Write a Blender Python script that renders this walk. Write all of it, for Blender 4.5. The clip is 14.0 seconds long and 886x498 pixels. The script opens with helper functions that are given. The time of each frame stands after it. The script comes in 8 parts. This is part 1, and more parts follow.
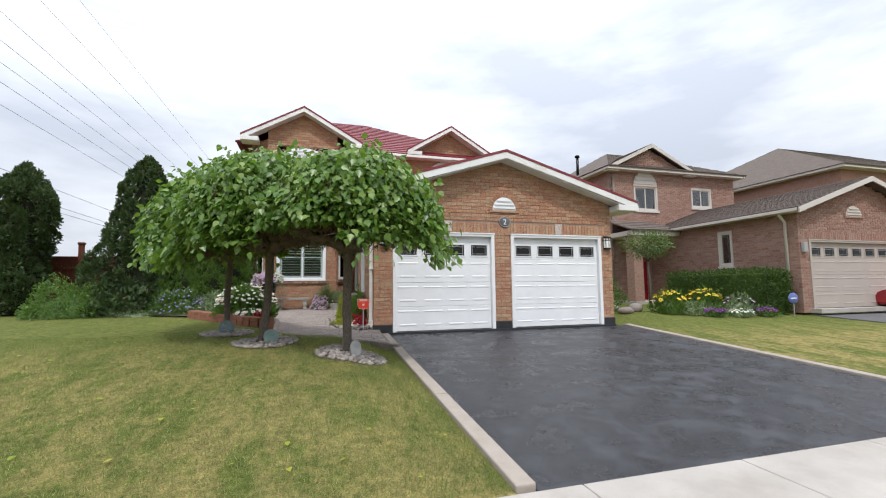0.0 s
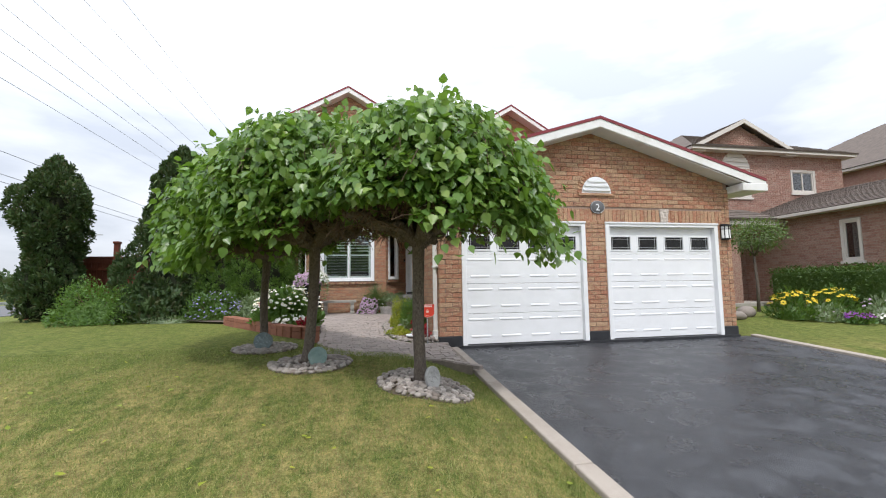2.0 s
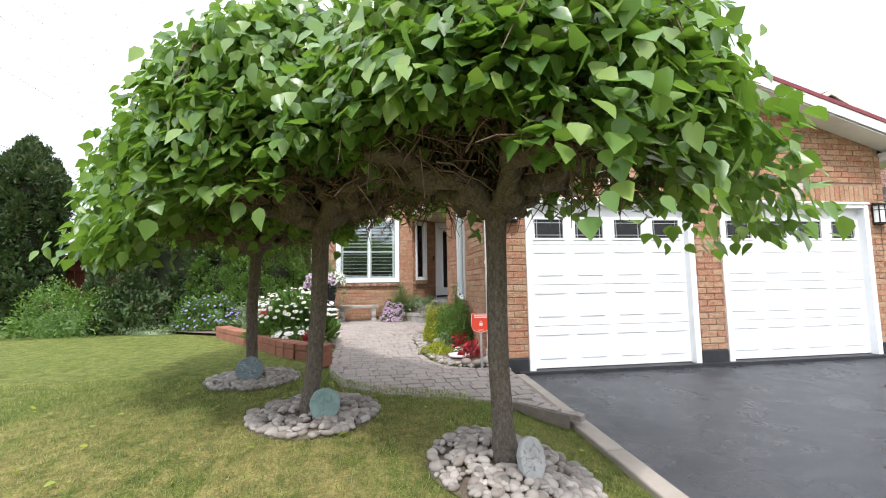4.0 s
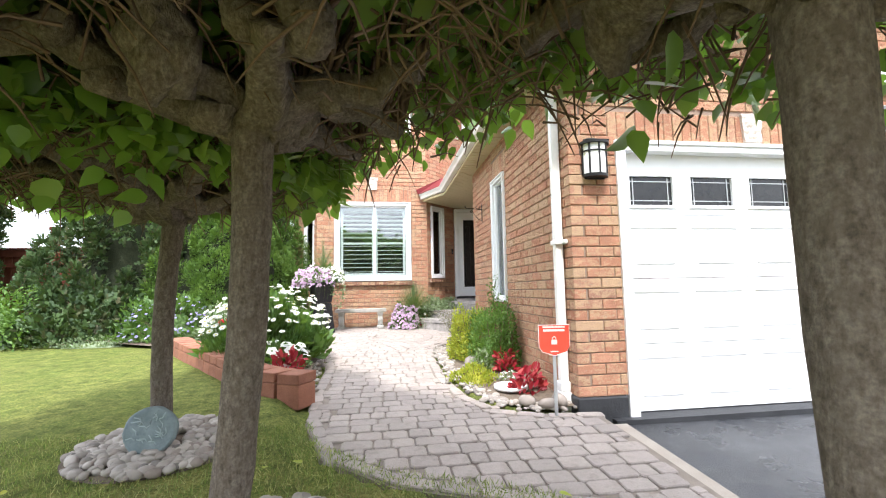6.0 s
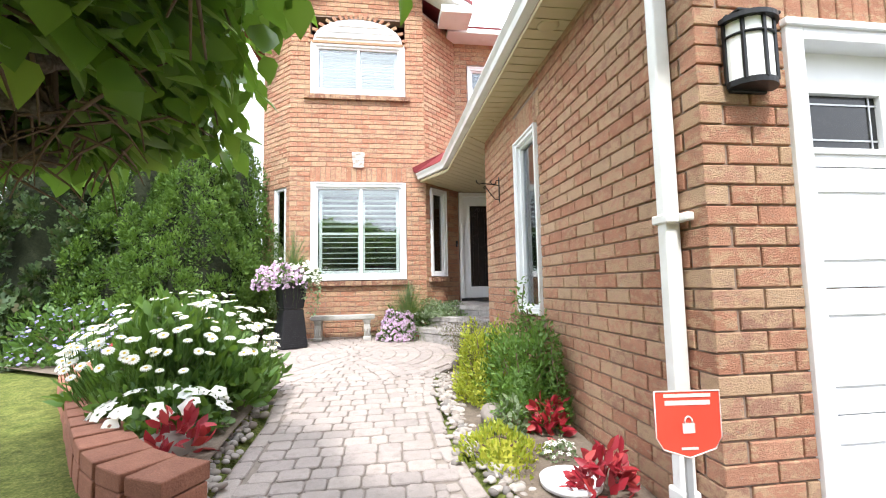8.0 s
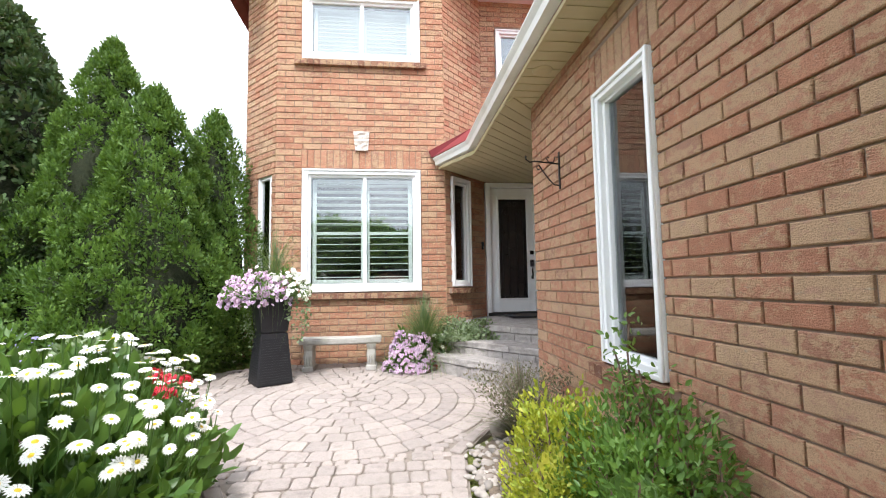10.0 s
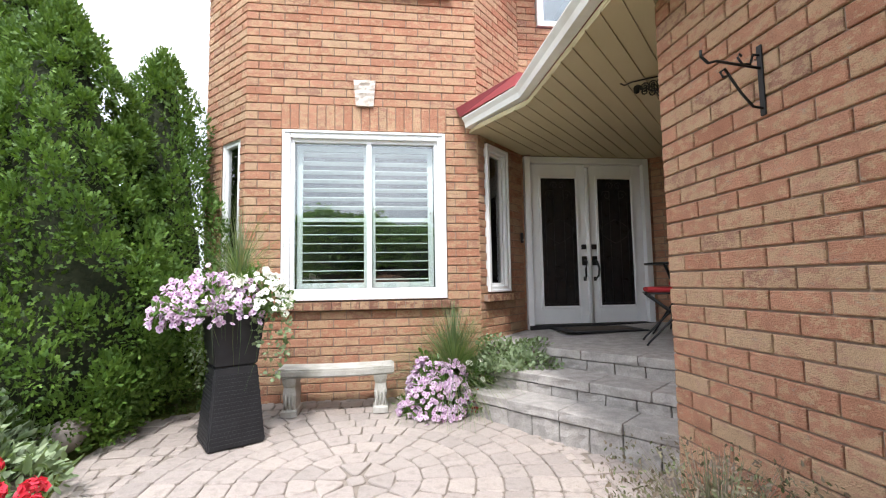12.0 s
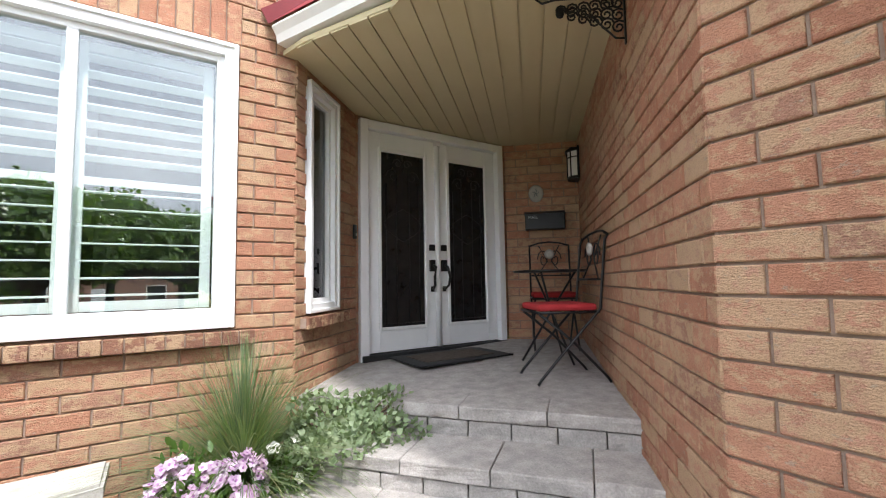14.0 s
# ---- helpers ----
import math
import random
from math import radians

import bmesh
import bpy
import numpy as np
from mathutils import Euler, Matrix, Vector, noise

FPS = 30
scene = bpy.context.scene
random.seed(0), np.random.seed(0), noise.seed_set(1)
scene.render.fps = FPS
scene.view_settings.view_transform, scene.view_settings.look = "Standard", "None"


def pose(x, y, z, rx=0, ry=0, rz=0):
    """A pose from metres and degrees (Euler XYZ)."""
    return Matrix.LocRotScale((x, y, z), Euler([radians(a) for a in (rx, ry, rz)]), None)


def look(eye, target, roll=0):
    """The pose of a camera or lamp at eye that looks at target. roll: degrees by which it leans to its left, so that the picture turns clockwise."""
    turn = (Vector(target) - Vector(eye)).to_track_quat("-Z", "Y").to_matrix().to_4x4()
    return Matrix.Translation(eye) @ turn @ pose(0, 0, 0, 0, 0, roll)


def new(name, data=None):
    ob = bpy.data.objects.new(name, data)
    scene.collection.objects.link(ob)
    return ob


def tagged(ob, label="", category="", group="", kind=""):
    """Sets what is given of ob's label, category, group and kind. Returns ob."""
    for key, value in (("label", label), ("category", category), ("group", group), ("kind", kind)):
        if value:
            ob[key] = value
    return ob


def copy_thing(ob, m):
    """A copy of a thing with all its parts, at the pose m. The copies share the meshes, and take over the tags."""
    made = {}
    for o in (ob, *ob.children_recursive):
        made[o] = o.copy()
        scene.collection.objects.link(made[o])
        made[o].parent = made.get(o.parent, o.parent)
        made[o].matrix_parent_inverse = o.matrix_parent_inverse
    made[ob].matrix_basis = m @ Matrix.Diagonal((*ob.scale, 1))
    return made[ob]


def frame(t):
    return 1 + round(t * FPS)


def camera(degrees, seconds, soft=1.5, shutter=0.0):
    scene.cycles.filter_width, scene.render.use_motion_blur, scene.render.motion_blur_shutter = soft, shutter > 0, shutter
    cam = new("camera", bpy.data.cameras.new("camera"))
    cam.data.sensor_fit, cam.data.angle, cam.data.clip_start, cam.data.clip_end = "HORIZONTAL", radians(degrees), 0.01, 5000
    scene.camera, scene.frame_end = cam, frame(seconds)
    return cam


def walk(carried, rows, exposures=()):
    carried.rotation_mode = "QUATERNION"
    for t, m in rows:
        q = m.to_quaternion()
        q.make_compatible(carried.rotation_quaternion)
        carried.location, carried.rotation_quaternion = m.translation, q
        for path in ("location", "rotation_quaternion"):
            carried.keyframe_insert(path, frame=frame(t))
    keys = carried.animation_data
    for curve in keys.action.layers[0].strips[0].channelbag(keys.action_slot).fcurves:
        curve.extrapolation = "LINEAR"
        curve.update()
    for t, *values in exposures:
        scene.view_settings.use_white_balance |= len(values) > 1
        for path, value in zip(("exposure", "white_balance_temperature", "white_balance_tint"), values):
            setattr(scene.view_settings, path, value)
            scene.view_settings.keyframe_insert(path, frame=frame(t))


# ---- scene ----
cam = camera(90.8, 14.0, soft=1.1)
METRES, EYE, TILT, LEAN, TURN = 13.0, 1.0, 0.0, 0.0, -16.3
ROWS = [
    (0.0, 0.0, 0.0, 0.0, 0.05, 5.1, 0.61),
    (0.5, -0.0129, 0.0352, 0.0035, 1.03, 4.86, 0.82),
    (1.0, -0.0291, 0.0691, 0.0043, 2.92, 4.99, 0.77),
    (1.5, -0.0457, 0.1033, 0.0067, 4.15, 5.07, 0.8),
    (2.0, -0.0597, 0.1439, 0.0062, 5.04, 4.96, 0.86),
    (2.5, -0.0758, 0.1845, 0.0043, 5.88, 4.97, 0.89),
    (3.0, -0.0891, 0.2234, 0.0053, 6.39, 5.1, 0.93),
    (5.5, -0.149, 0.4246, 0.0102, 8.32, 5.31, 1.05),
    (6.0, -0.1587, 0.4618, 0.0046, 8.31, 5.46, 1.08),
    (6.5, -0.1661, 0.4987, 0.0028, 8.3, 5.24, 1.05),
    (7.0, -0.1725, 0.5339, 0.0064, 8.37, 5.03, 1.09),
    (9.5, -0.1939, 0.6822, 0.0245, 9.16, 4.53, 1.04),
    (10.0, -0.2093, 0.7105, 0.0298, 10.07, 4.5, 0.87),
    (10.5, -0.223, 0.7382, 0.0318, 10.22, 4.41, 0.86),
    (11.0, -0.2362, 0.7663, 0.0344, 10.34, 4.51, 0.88),
    (11.5, -0.2515, 0.796, 0.035, 10.38, 4.4, 0.88),
    (12.0, -0.2631, 0.8271, 0.0342, 8.92, 4.43, 0.94),
    (12.5, -0.2713, 0.8579, 0.0361, 4.64, 4.46, 0.91),
    (13.0, -0.2805, 0.889, 0.0385, -2.23, 4.49, 0.75),
    (13.5, -0.282, 0.9191, 0.0386, -10.67, 4.35, 0.94),
    (14.0, -0.2813, 0.9481, 0.0411, -17.14, 4.25, 0.99),
]
walk(cam, [(t, pose(0, 0, EYE, TILT, LEAN, TURN) @ pose(METRES * x, METRES * y, METRES * z, 90 + pitch, roll, yaw)) for t, x, y, z, yaw, pitch, roll in ROWS],
     exposures=[(0.0, 0.47), (2.0, 0.64), (3.0, 0.88), (5.5, 1.90), (6.0, 2.02), (6.5, 2.04), (7.2, 2.02), (9.5, 1.74), (12.0, 1.66), (13.0, 1.72), (14.0, 1.98)])

# ---- light ----
world = bpy.data.worlds.new("overcast_sky")
scene.world = world
world.use_nodes = True
wn, wl = world.node_tree.nodes, world.node_tree.links
SUN_EL, SUN_AZ = 58.0, 188.0  # degrees; azimuth clockwise from +y
sky = wn.new("ShaderNodeTexSky")
sky.sky_type = "NISHITA"
sky.sun_disc = False
sky.sun_elevation, sky.sun_rotation = radians(SUN_EL), radians(SUN_AZ)
wtc = wn.new("ShaderNodeTexCoord")
wmap = wn.new("ShaderNodeMapping")
wmap.inputs["Scale"].default_value = (1.0, 1.0, 3.2)
wnoise = wn.new("ShaderNodeTexNoise")
wnoise.inputs["Scale"].default_value, wnoise.inputs["Detail"].default_value = 2.1, 6
wnoise.inputs["Roughness"].default_value = 0.55
wramp = wn.new("ShaderNodeValToRGB")
wramp.color_ramp.elements[0].position, wramp.color_ramp.elements[0].color = 0.36, (0.50, 0.54, 0.62, 1)
wramp.color_ramp.elements[1].position, wramp.color_ramp.elements[1].color = 0.62, (0.80, 0.83, 0.90, 1)
wsky = wn.new("ShaderNodeMix")
wsky.data_type, wsky.blend_type = "RGBA", "MIX"
wgain = wn.new("ShaderNodeVectorMath")
wgain.operation = "SCALE"
wgain.inputs["Scale"].default_value = 0.09
wl.new(wtc.outputs["Generated"], wmap.inputs["Vector"])
wl.new(wmap.outputs["Vector"], wnoise.inputs["Vector"])
wl.new(wnoise.outputs["Fac"], wramp.inputs["Fac"])
wl.new(sky.outputs["Color"], wgain.inputs[0])
wl.new(wgain.outputs["Vector"], wsky.inputs["A"])
wl.new(wramp.outputs["Color"], wsky.inputs["B"])
wsky.inputs["Factor"].default_value = 0.9
# an overcast sky is brighter overhead than at the horizon
wsep = wn.new("ShaderNodeSeparateXYZ")
wtop = wn.new("ShaderNodeMapRange")
wtop.inputs["From Min"].default_value, wtop.inputs["From Max"].default_value = 0.0, 1.0
wtop.inputs["To Min"].default_value, wtop.inputs["To Max"].default_value = 0.69, 2.0
wdome = wn.new("ShaderNodeVectorMath")
wdome.operation = "SCALE"
wl.new(wtc.outputs["Generated"], wsep.inputs["Vector"])
wl.new(wsep.outputs["Z"], wtop.inputs["Value"])
wl.new(wsky.outputs["Result"], wdome.inputs[0])
wl.new(wtop.outputs["Result"], wdome.inputs["Scale"])
wl.new(wdome.outputs["Vector"], wn["Background"].inputs["Color"])
wn["Background"].inputs["Strength"].default_value = 1.0

sun = new("sun", bpy.data.lights.new("sun", "SUN"))
sun.data.energy, sun.data.angle, sun.data.color = 1.5, radians(5), (1.0, 0.98, 0.965)
saz, sel = radians(SUN_AZ), radians(SUN_EL)
sun.matrix_world = look((20 * math.sin(saz) * math.cos(sel), 20 * math.cos(saz) * math.cos(sel), 20 * math.sin(sel)), (0, 0, 0))

# ---- materials ----
def ramp(nt, fac, stops):
    r = nt.nodes.new("ShaderNodeValToRGB")
    e = r.color_ramp.elements
    while len(e) < len(stops):
        e.new(0.5)
    for el, (p, c) in zip(e, stops):
        el.position, el.color = p, (*c, 1)
    nt.links.new(fac, r.inputs["Fac"])
    return r.outputs["Color"]


def noise_fac(nt, vec, scale, detail=4, rough=0.55, stretch=None):
    if stretch:
        m = nt.nodes.new("ShaderNodeMapping")
        m.inputs["Scale"].default_value = stretch
        nt.links.new(vec, m.inputs["Vector"])
        vec = m.outputs["Vector"]
    n = nt.nodes.new("ShaderNodeTexNoise")
    n.inputs["Scale"].default_value, n.inputs["Detail"].default_value, n.inputs["Roughness"].default_value = scale, detail, rough
    nt.links.new(vec, n.inputs["Vector"])
    return n.outputs["Fac"]


def mixc(nt, a, b, fac, mode="MIX"):
    m = nt.nodes.new("ShaderNodeMix")
    m.data_type, m.blend_type = "RGBA", mode
    for sock, v in ((m.inputs["Factor"], fac), (m.inputs["A"], a), (m.inputs["B"], b)):
        if isinstance(v, (int, float)):
            sock.default_value = v
        elif isinstance(v, tuple):
            sock.default_value = (*v, 1)
        else:
            nt.links.new(v, sock)
    return m.outputs["Result"]


def random_out(nt, island):
    n = nt.nodes.new("ShaderNodeNewGeometry" if island else "ShaderNodeObjectInfo")
    return n.outputs["Random Per Island" if island else "Random"]


def mat(name, stops, scale=6.0, rough=0.8, metal=0.0, bump=0.0, bscale=80.0, detail=4, stretch=None, fine=0.0, vary=None, island=True, spec=0.35, dirt=None, dscale=0.8, rvar=0.0, gloss_map=None):
    """stops: colours across a noise; vary: colours across pieces, multiplied in; dirt: colour of large stains."""
    m = bpy.data.materials.new(name)
    m.use_nodes = True
    nt = m.node_tree
    b = nt.nodes["Principled BSDF"]
    pos = nt.nodes.new("ShaderNodeNewGeometry").outputs["Position"]
    f = noise_fac(nt, pos, scale, detail, 0.6, stretch)
    k = len(stops)
    col = ramp(nt, f, [(0.3 + 0.4 * i / max(1, k - 1), c) for i, c in enumerate(stops)])
    if vary:
        v = ramp(nt, random_out(nt, island), [(i / max(1, len(vary) - 1), c) for i, c in enumerate(vary)])
        col = mixc(nt, col, v, 1.0, "MULTIPLY")
    if fine:
        g = ramp(nt, noise_fac(nt, pos, bscale * 1.7, 3), [(0.3, (1 - fine,) * 3), (0.7, (1.0,) * 3)])
        col = mixc(nt, col, g, 1.0, "MULTIPLY")
    if dirt:
        d = ramp(nt, noise_fac(nt, pos, dscale, 5, 0.65), [(0.5, (0, 0, 0)), (0.72, (0.8, 0.8, 0.8))])
        col = mixc(nt, col, dirt, d)
    nt.links.new(col, b.inputs["Base Color"])
    b.inputs["Roughness"].default_value, b.inputs["Metallic"].default_value, b.inputs["Specular IOR Level"].default_value = rough, metal, spec
    if rvar:
        r = ramp(nt, noise_fac(nt, pos, gloss_map or 1.2, 4), [(0.35, (max(0.03, rough - rvar),) * 3), (0.65, (min(1, rough + rvar),) * 3)])
        nt.links.new(r, b.inputs["Roughness"])
    if bump:
        bn = nt.nodes.new("ShaderNodeBump")
        bn.inputs["Strength"].default_value, bn.inputs["Distance"].default_value = bump, 0.01
        nt.links.new(noise_fac(nt, pos, bscale, 4, 0.6, stretch), bn.inputs["Height"])
        nt.links.new(bn.outputs["Normal"], b.inputs["Normal"])
    return m


def leaf_mat(name, cols, rough=0.45, trans=0.35, tcol=(0.25, 0.42, 0.05)):
    m = bpy.data.materials.new(name)
    m.use_nodes = True
    nt = m.node_tree
    b = nt.nodes["Principled BSDF"]
    v = ramp(nt, random_out(nt, True), [(i / max(1, len(cols) - 1), c) for i, c in enumerate(cols)])
    pos = nt.nodes.new("ShaderNodeNewGeometry").outputs["Position"]
    v = mixc(nt, v, ramp(nt, noise_fac(nt, pos, 2.2, 3), [(0.3, (0.7, 0.75, 0.7)), (0.7, (1.15, 1.1, 1.0))]), 1.0, "MULTIPLY")
    nt.links.new(v, b.inputs["Base Color"])
    b.inputs["Roughness"].default_value, b.inputs["Specular IOR Level"].default_value = rough, 0.4
    if trans:
        t = nt.nodes.new("ShaderNodeBsdfTranslucent")
        t.inputs["Color"].default_value = (*tcol, 1)
        mx = nt.nodes.new("ShaderNodeMixShader")
        mx.inputs[0].default_value = trans
        nt.links.new(b.outputs[0], mx.inputs[1])
        nt.links.new(t.outputs[0], mx.inputs[2])
        nt.links.new(mx.outputs[0], nt.nodes["Material Output"].inputs["Surface"])
    return m


def glass_mat(name, tint=(0.9, 0.95, 0.95), reflect=0.12):
    m = bpy.data.materials.new(name)
    m.use_nodes = True
    nt = m.node_tree
    nt.nodes.remove(nt.nodes["Principled BSDF"])
    t = nt.nodes.new("ShaderNodeBsdfTransparent")
    t.inputs["Color"].default_value = (*tint, 1)
    g = nt.nodes.new("ShaderNodeBsdfGlossy")
    g.inputs["Roughness"].default_value = 0.01
    f = nt.nodes.new("ShaderNodeFresnel")
    f.inputs["IOR"].default_value = 1.5
    a = nt.nodes.new("ShaderNodeMath")
    a.operation = "ADD"
    a.use_clamp = True
    a.inputs[1].default_value = reflect
    mx = nt.nodes.new("ShaderNodeMixShader")
    nt.links.new(f.outputs[0], a.inputs[0])
    nt.links.new(a.outputs[0], mx.inputs[0])
    nt.links.new(t.outputs[0], mx.inputs[1])
    nt.links.new(g.outputs[0], mx.inputs[2])
    nt.links.new(mx.outputs[0], nt.nodes["Material Output"].inputs["Surface"])
    return m


def brick_mat(name, island, tones, buff=(0.52, 0.36, 0.22)):
    m = bpy.data.materials.new(name)
    m.use_nodes = True
    nt = m.node_tree
    b = nt.nodes["Principled BSDF"]
    pos = nt.nodes.new("ShaderNodeNewGeometry").outputs["Position"]
    rnd = random_out(nt, island)
    col = ramp(nt, rnd, [(i / (len(tones) - 1), c) for i, c in enumerate(tones)])
    col = mixc(nt, col, ramp(nt, noise_fac(nt, pos, 9, 4), [(0.3, (0.86, 0.84, 0.82)), (0.7, (1.1, 1.08, 1.05))]), 1.0, "MULTIPLY")
    add = nt.nodes.new("ShaderNodeMath")
    add.operation = "MULTIPLY_ADD"
    add.inputs[1].default_value = 0.14
    nt.links.new(rnd, add.inputs[0])
    nt.links.new(noise_fac(nt, pos, 22, 8, 0.74, (0.8, 0.8, 1.3)), add.inputs[2])
    patch = ramp(nt, add.outputs[0], [(0.54, (0, 0, 0)), (0.61, (0.72, 0.72, 0.72))])
    col = mixc(nt, col, buff, patch)
    chip = ramp(nt, noise_fac(nt, pos, 34, 6, 0.7, (0.7, 0.7, 1.6)), [(0.60, (0, 0, 0)), (0.67, (0.55, 0.55, 0.55))])
    col = mixc(nt, col, (0.36, 0.32, 0.25), chip)
    speck = ramp(nt, noise_fac(nt, pos, 240, 2), [(0.32, (0.72, 0.72, 0.72)), (0.5, (1, 1, 1))])
    col = mixc(nt, col, speck, 1.0, "MULTIPLY")
    nt.links.new(col, b.inputs["Base Color"])
    b.inputs["Roughness"].default_value, b.inputs["Specular IOR Level"].default_value = 0.9, 0.2
    bn = nt.nodes.new("ShaderNodeBump")
    bn.inputs["Strength"].default_value, bn.inputs["Distance"].default_value = 1.0, 0.012
    nt.links.new(noise_fac(nt, pos, 95, 5, 0.65, (1, 1, 2.4)), bn.inputs["Height"])
    nt.links.new(bn.outputs["Normal"], b.inputs["Normal"])
    return m


TONES = [(0.42, 0.20, 0.13), (0.46, 0.23, 0.15), (0.49, 0.255, 0.17), (0.43, 0.21, 0.138), (0.47, 0.24, 0.16), (0.36, 0.20, 0.145), (0.51, 0.28, 0.19), (0.45, 0.225, 0.15), (0.49, 0.275, 0.195), (0.46, 0.30, 0.215)]
NTONES = [(0.30, 0.165, 0.13), (0.35, 0.195, 0.155), (0.32, 0.175, 0.14), (0.39, 0.23, 0.19)]
M = {}
M["brick"] = brick_mat("brick_piece", False, TONES)
M["brick_i"] = brick_mat("brick_joined", True, TONES)
M["nbrick"] = brick_mat("neighbour_brick", True, NTONES, (0.42, 0.30, 0.24))
M["mortar"] = mat("mortar", [(0.25, 0.18, 0.14), (0.33, 0.24, 0.19)], 20, 0.95, bump=0.4, bscale=160)
M["nmortar"] = mat("neighbour_mortar", [(0.30, 0.25, 0.22), (0.38, 0.32, 0.28)], 20, 0.95)
M["white"] = mat("white_paint", [(0.76, 0.77, 0.78), (0.82, 0.83, 0.84)], 3, 0.42, bump=0.03, bscale=40, spec=0.4)
M["trim"] = mat("white_aluminium", [(0.74, 0.74, 0.72), (0.80, 0.80, 0.78)], 2, 0.38, spec=0.45, dirt=(0.60, 0.58, 0.52), dscale=1.5)
M["soffit"] = mat("cream_soffit", [(0.52, 0.45, 0.28), (0.56, 0.49, 0.31)], 2, 0.5)
M["ntrim"] = mat("taupe_trim", [(0.55, 0.51, 0.46), (0.60, 0.56, 0.51)], 2, 0.5)
M["ndoor"] = mat("taupe_door_paint", [(0.42, 0.37, 0.33), (0.46, 0.41, 0.36)], 2, 0.5)
M["black"] = mat("black_metal", [(0.012, 0.012, 0.013), (0.02, 0.02, 0.021)], 8, 0.38, metal=0.3, bump=0.06)
M["resin"] = mat("black_woven_resin", [(0.016, 0.016, 0.018), (0.024, 0.024, 0.027)], 10, 0.5, bump=0.05)
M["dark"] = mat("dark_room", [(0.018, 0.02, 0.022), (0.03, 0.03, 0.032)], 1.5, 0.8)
M["doorglass"] = mat("dark_textured_glass", [(0.012, 0.013, 0.014), (0.022, 0.022, 0.022)], 14, 0.16, bump=0.12, bscale=70, spec=0.5)
M["glass"] = glass_mat("window_glass")
M["dglass"] = glass_mat("dark_window_glass", (0.6, 0.65, 0.66), 0.10)
M["shutter"] = mat("white_shutter", [(0.72, 0.76, 0.74), (0.78, 0.82, 0.80)], 3, 0.5)
M["red"] = mat("red_metal_roof", [(0.20, 0.028, 0.035), (0.26, 0.04, 0.048)], 4, 0.45, fine=0.25, bscale=120, spec=0.4)
M["nroof"] = mat("brown_shingle", [(0.15, 0.125, 0.11), (0.22, 0.18, 0.155)], 5, 0.95, fine=0.4, bscale=60, vary=[(0.8, 0.8, 0.8), (1.1, 1.08, 1.05)])
M["asphalt"] = mat("sealed_asphalt", [(0.036, 0.038, 0.044), (0.054, 0.057, 0.065)], 5, 0.36, bump=1.0, bscale=120, fine=0.5, rvar=0.16, gloss_map=2.6, spec=0.5, dirt=(0.082, 0.086, 0.094), dscale=2.6)
M["oldroad"] = mat("road_asphalt", [(0.13, 0.13, 0.135), (0.17, 0.17, 0.175)], 2, 0.9, fine=0.2)
M["concrete"] = mat("concrete", [(0.40, 0.37, 0.33), (0.50, 0.465, 0.42)], 2.5, 0.9, bump=0.25, bscale=120, fine=0.15, dirt=(0.33, 0.29, 0.25), dscale=0.7)
M["curb"] = mat("curb_concrete", [(0.36, 0.31, 0.26), (0.44, 0.385, 0.33)], 4, 0.9, bump=0.3, bscale=110, fine=0.2)
M["tar"] = mat("black_coated_concrete", [(0.02, 0.021, 0.024), (0.035, 0.036, 0.04)], 6, 0.6, bump=0.5, bscale=40)
M["sand"] = mat("paver_bed_sand", [(0.18, 0.15, 0.125), (0.26, 0.22, 0.185)], 10, 0.95, bump=0.3)
PAV = [(0.285, 0.248, 0.23), (0.37, 0.325, 0.30), (0.325, 0.283, 0.262)]
M["paver"] = mat("paver", PAV, 14, 0.92, bump=0.5, bscale=90, fine=0.2, vary=[(0.86, 0.85, 0.84), (1.08, 1.06, 1.03), (0.95, 0.93, 0.92), (1.12, 1.1, 1.06)], island=False, dirt=(0.27, 0.235, 0.21), dscale=2.2)
M["paver_i"] = mat("paver_joined", PAV, 14, 0.92, bump=0.5, bscale=90, fine=0.2, vary=[(0.86, 0.85, 0.84), (1.08, 1.06, 1.03), (0.95, 0.93, 0.92), (1.12, 1.1, 1.06)], dirt=(0.27, 0.235, 0.21), dscale=2.2)
M["stepstone"] = mat("step_stone", [(0.30, 0.28, 0.265), (0.46, 0.43, 0.405)], 12, 0.93, bump=0.6, bscale=60, fine=0.25, vary=[(0.92, 0.92, 0.92), (1.06, 1.05, 1.04)], island=False)
M["retain"] = mat("red_retaining_block", [(0.27, 0.115, 0.075), (0.35, 0.155, 0.10)], 8, 0.95, bump=0.6, bscale=70, fine=0.25, vary=[(0.9, 0.9, 0.9), (1.1, 1.08, 1.05)], island=False)
M["pebble"] = mat("river_pebble", [(0.30, 0.28, 0.26), (0.40, 0.375, 0.35)], 10, 0.75, bump=0.2, bscale=60, vary=[(0.42, 0.40, 0.39), (1.0, 0.96, 0.92), (0.7, 0.66, 0.62), (1.2, 1.16, 1.12), (0.6, 0.53, 0.48), (0.9, 0.87, 0.85)])
M["soil"] = mat("garden_soil", [(0.13, 0.10, 0.075), (0.21, 0.165, 0.125)], 14, 0.98, bump=0.8, bscale=50, fine=0.3)
M["bark"] = mat("grey_brown_bark", [(0.085, 0.066, 0.052), (0.165, 0.135, 0.11), (0.235, 0.20, 0.17)], 58, 0.95, bump=1.0, bscale=62, stretch=(1, 1, 0.5), fine=0.45, dirt=(0.11, 0.09, 0.07), dscale=14, detail=7)
M["twig"] = mat("twig", [(0.10, 0.065, 0.045), (0.17, 0.115, 0.08)], 20, 0.9)
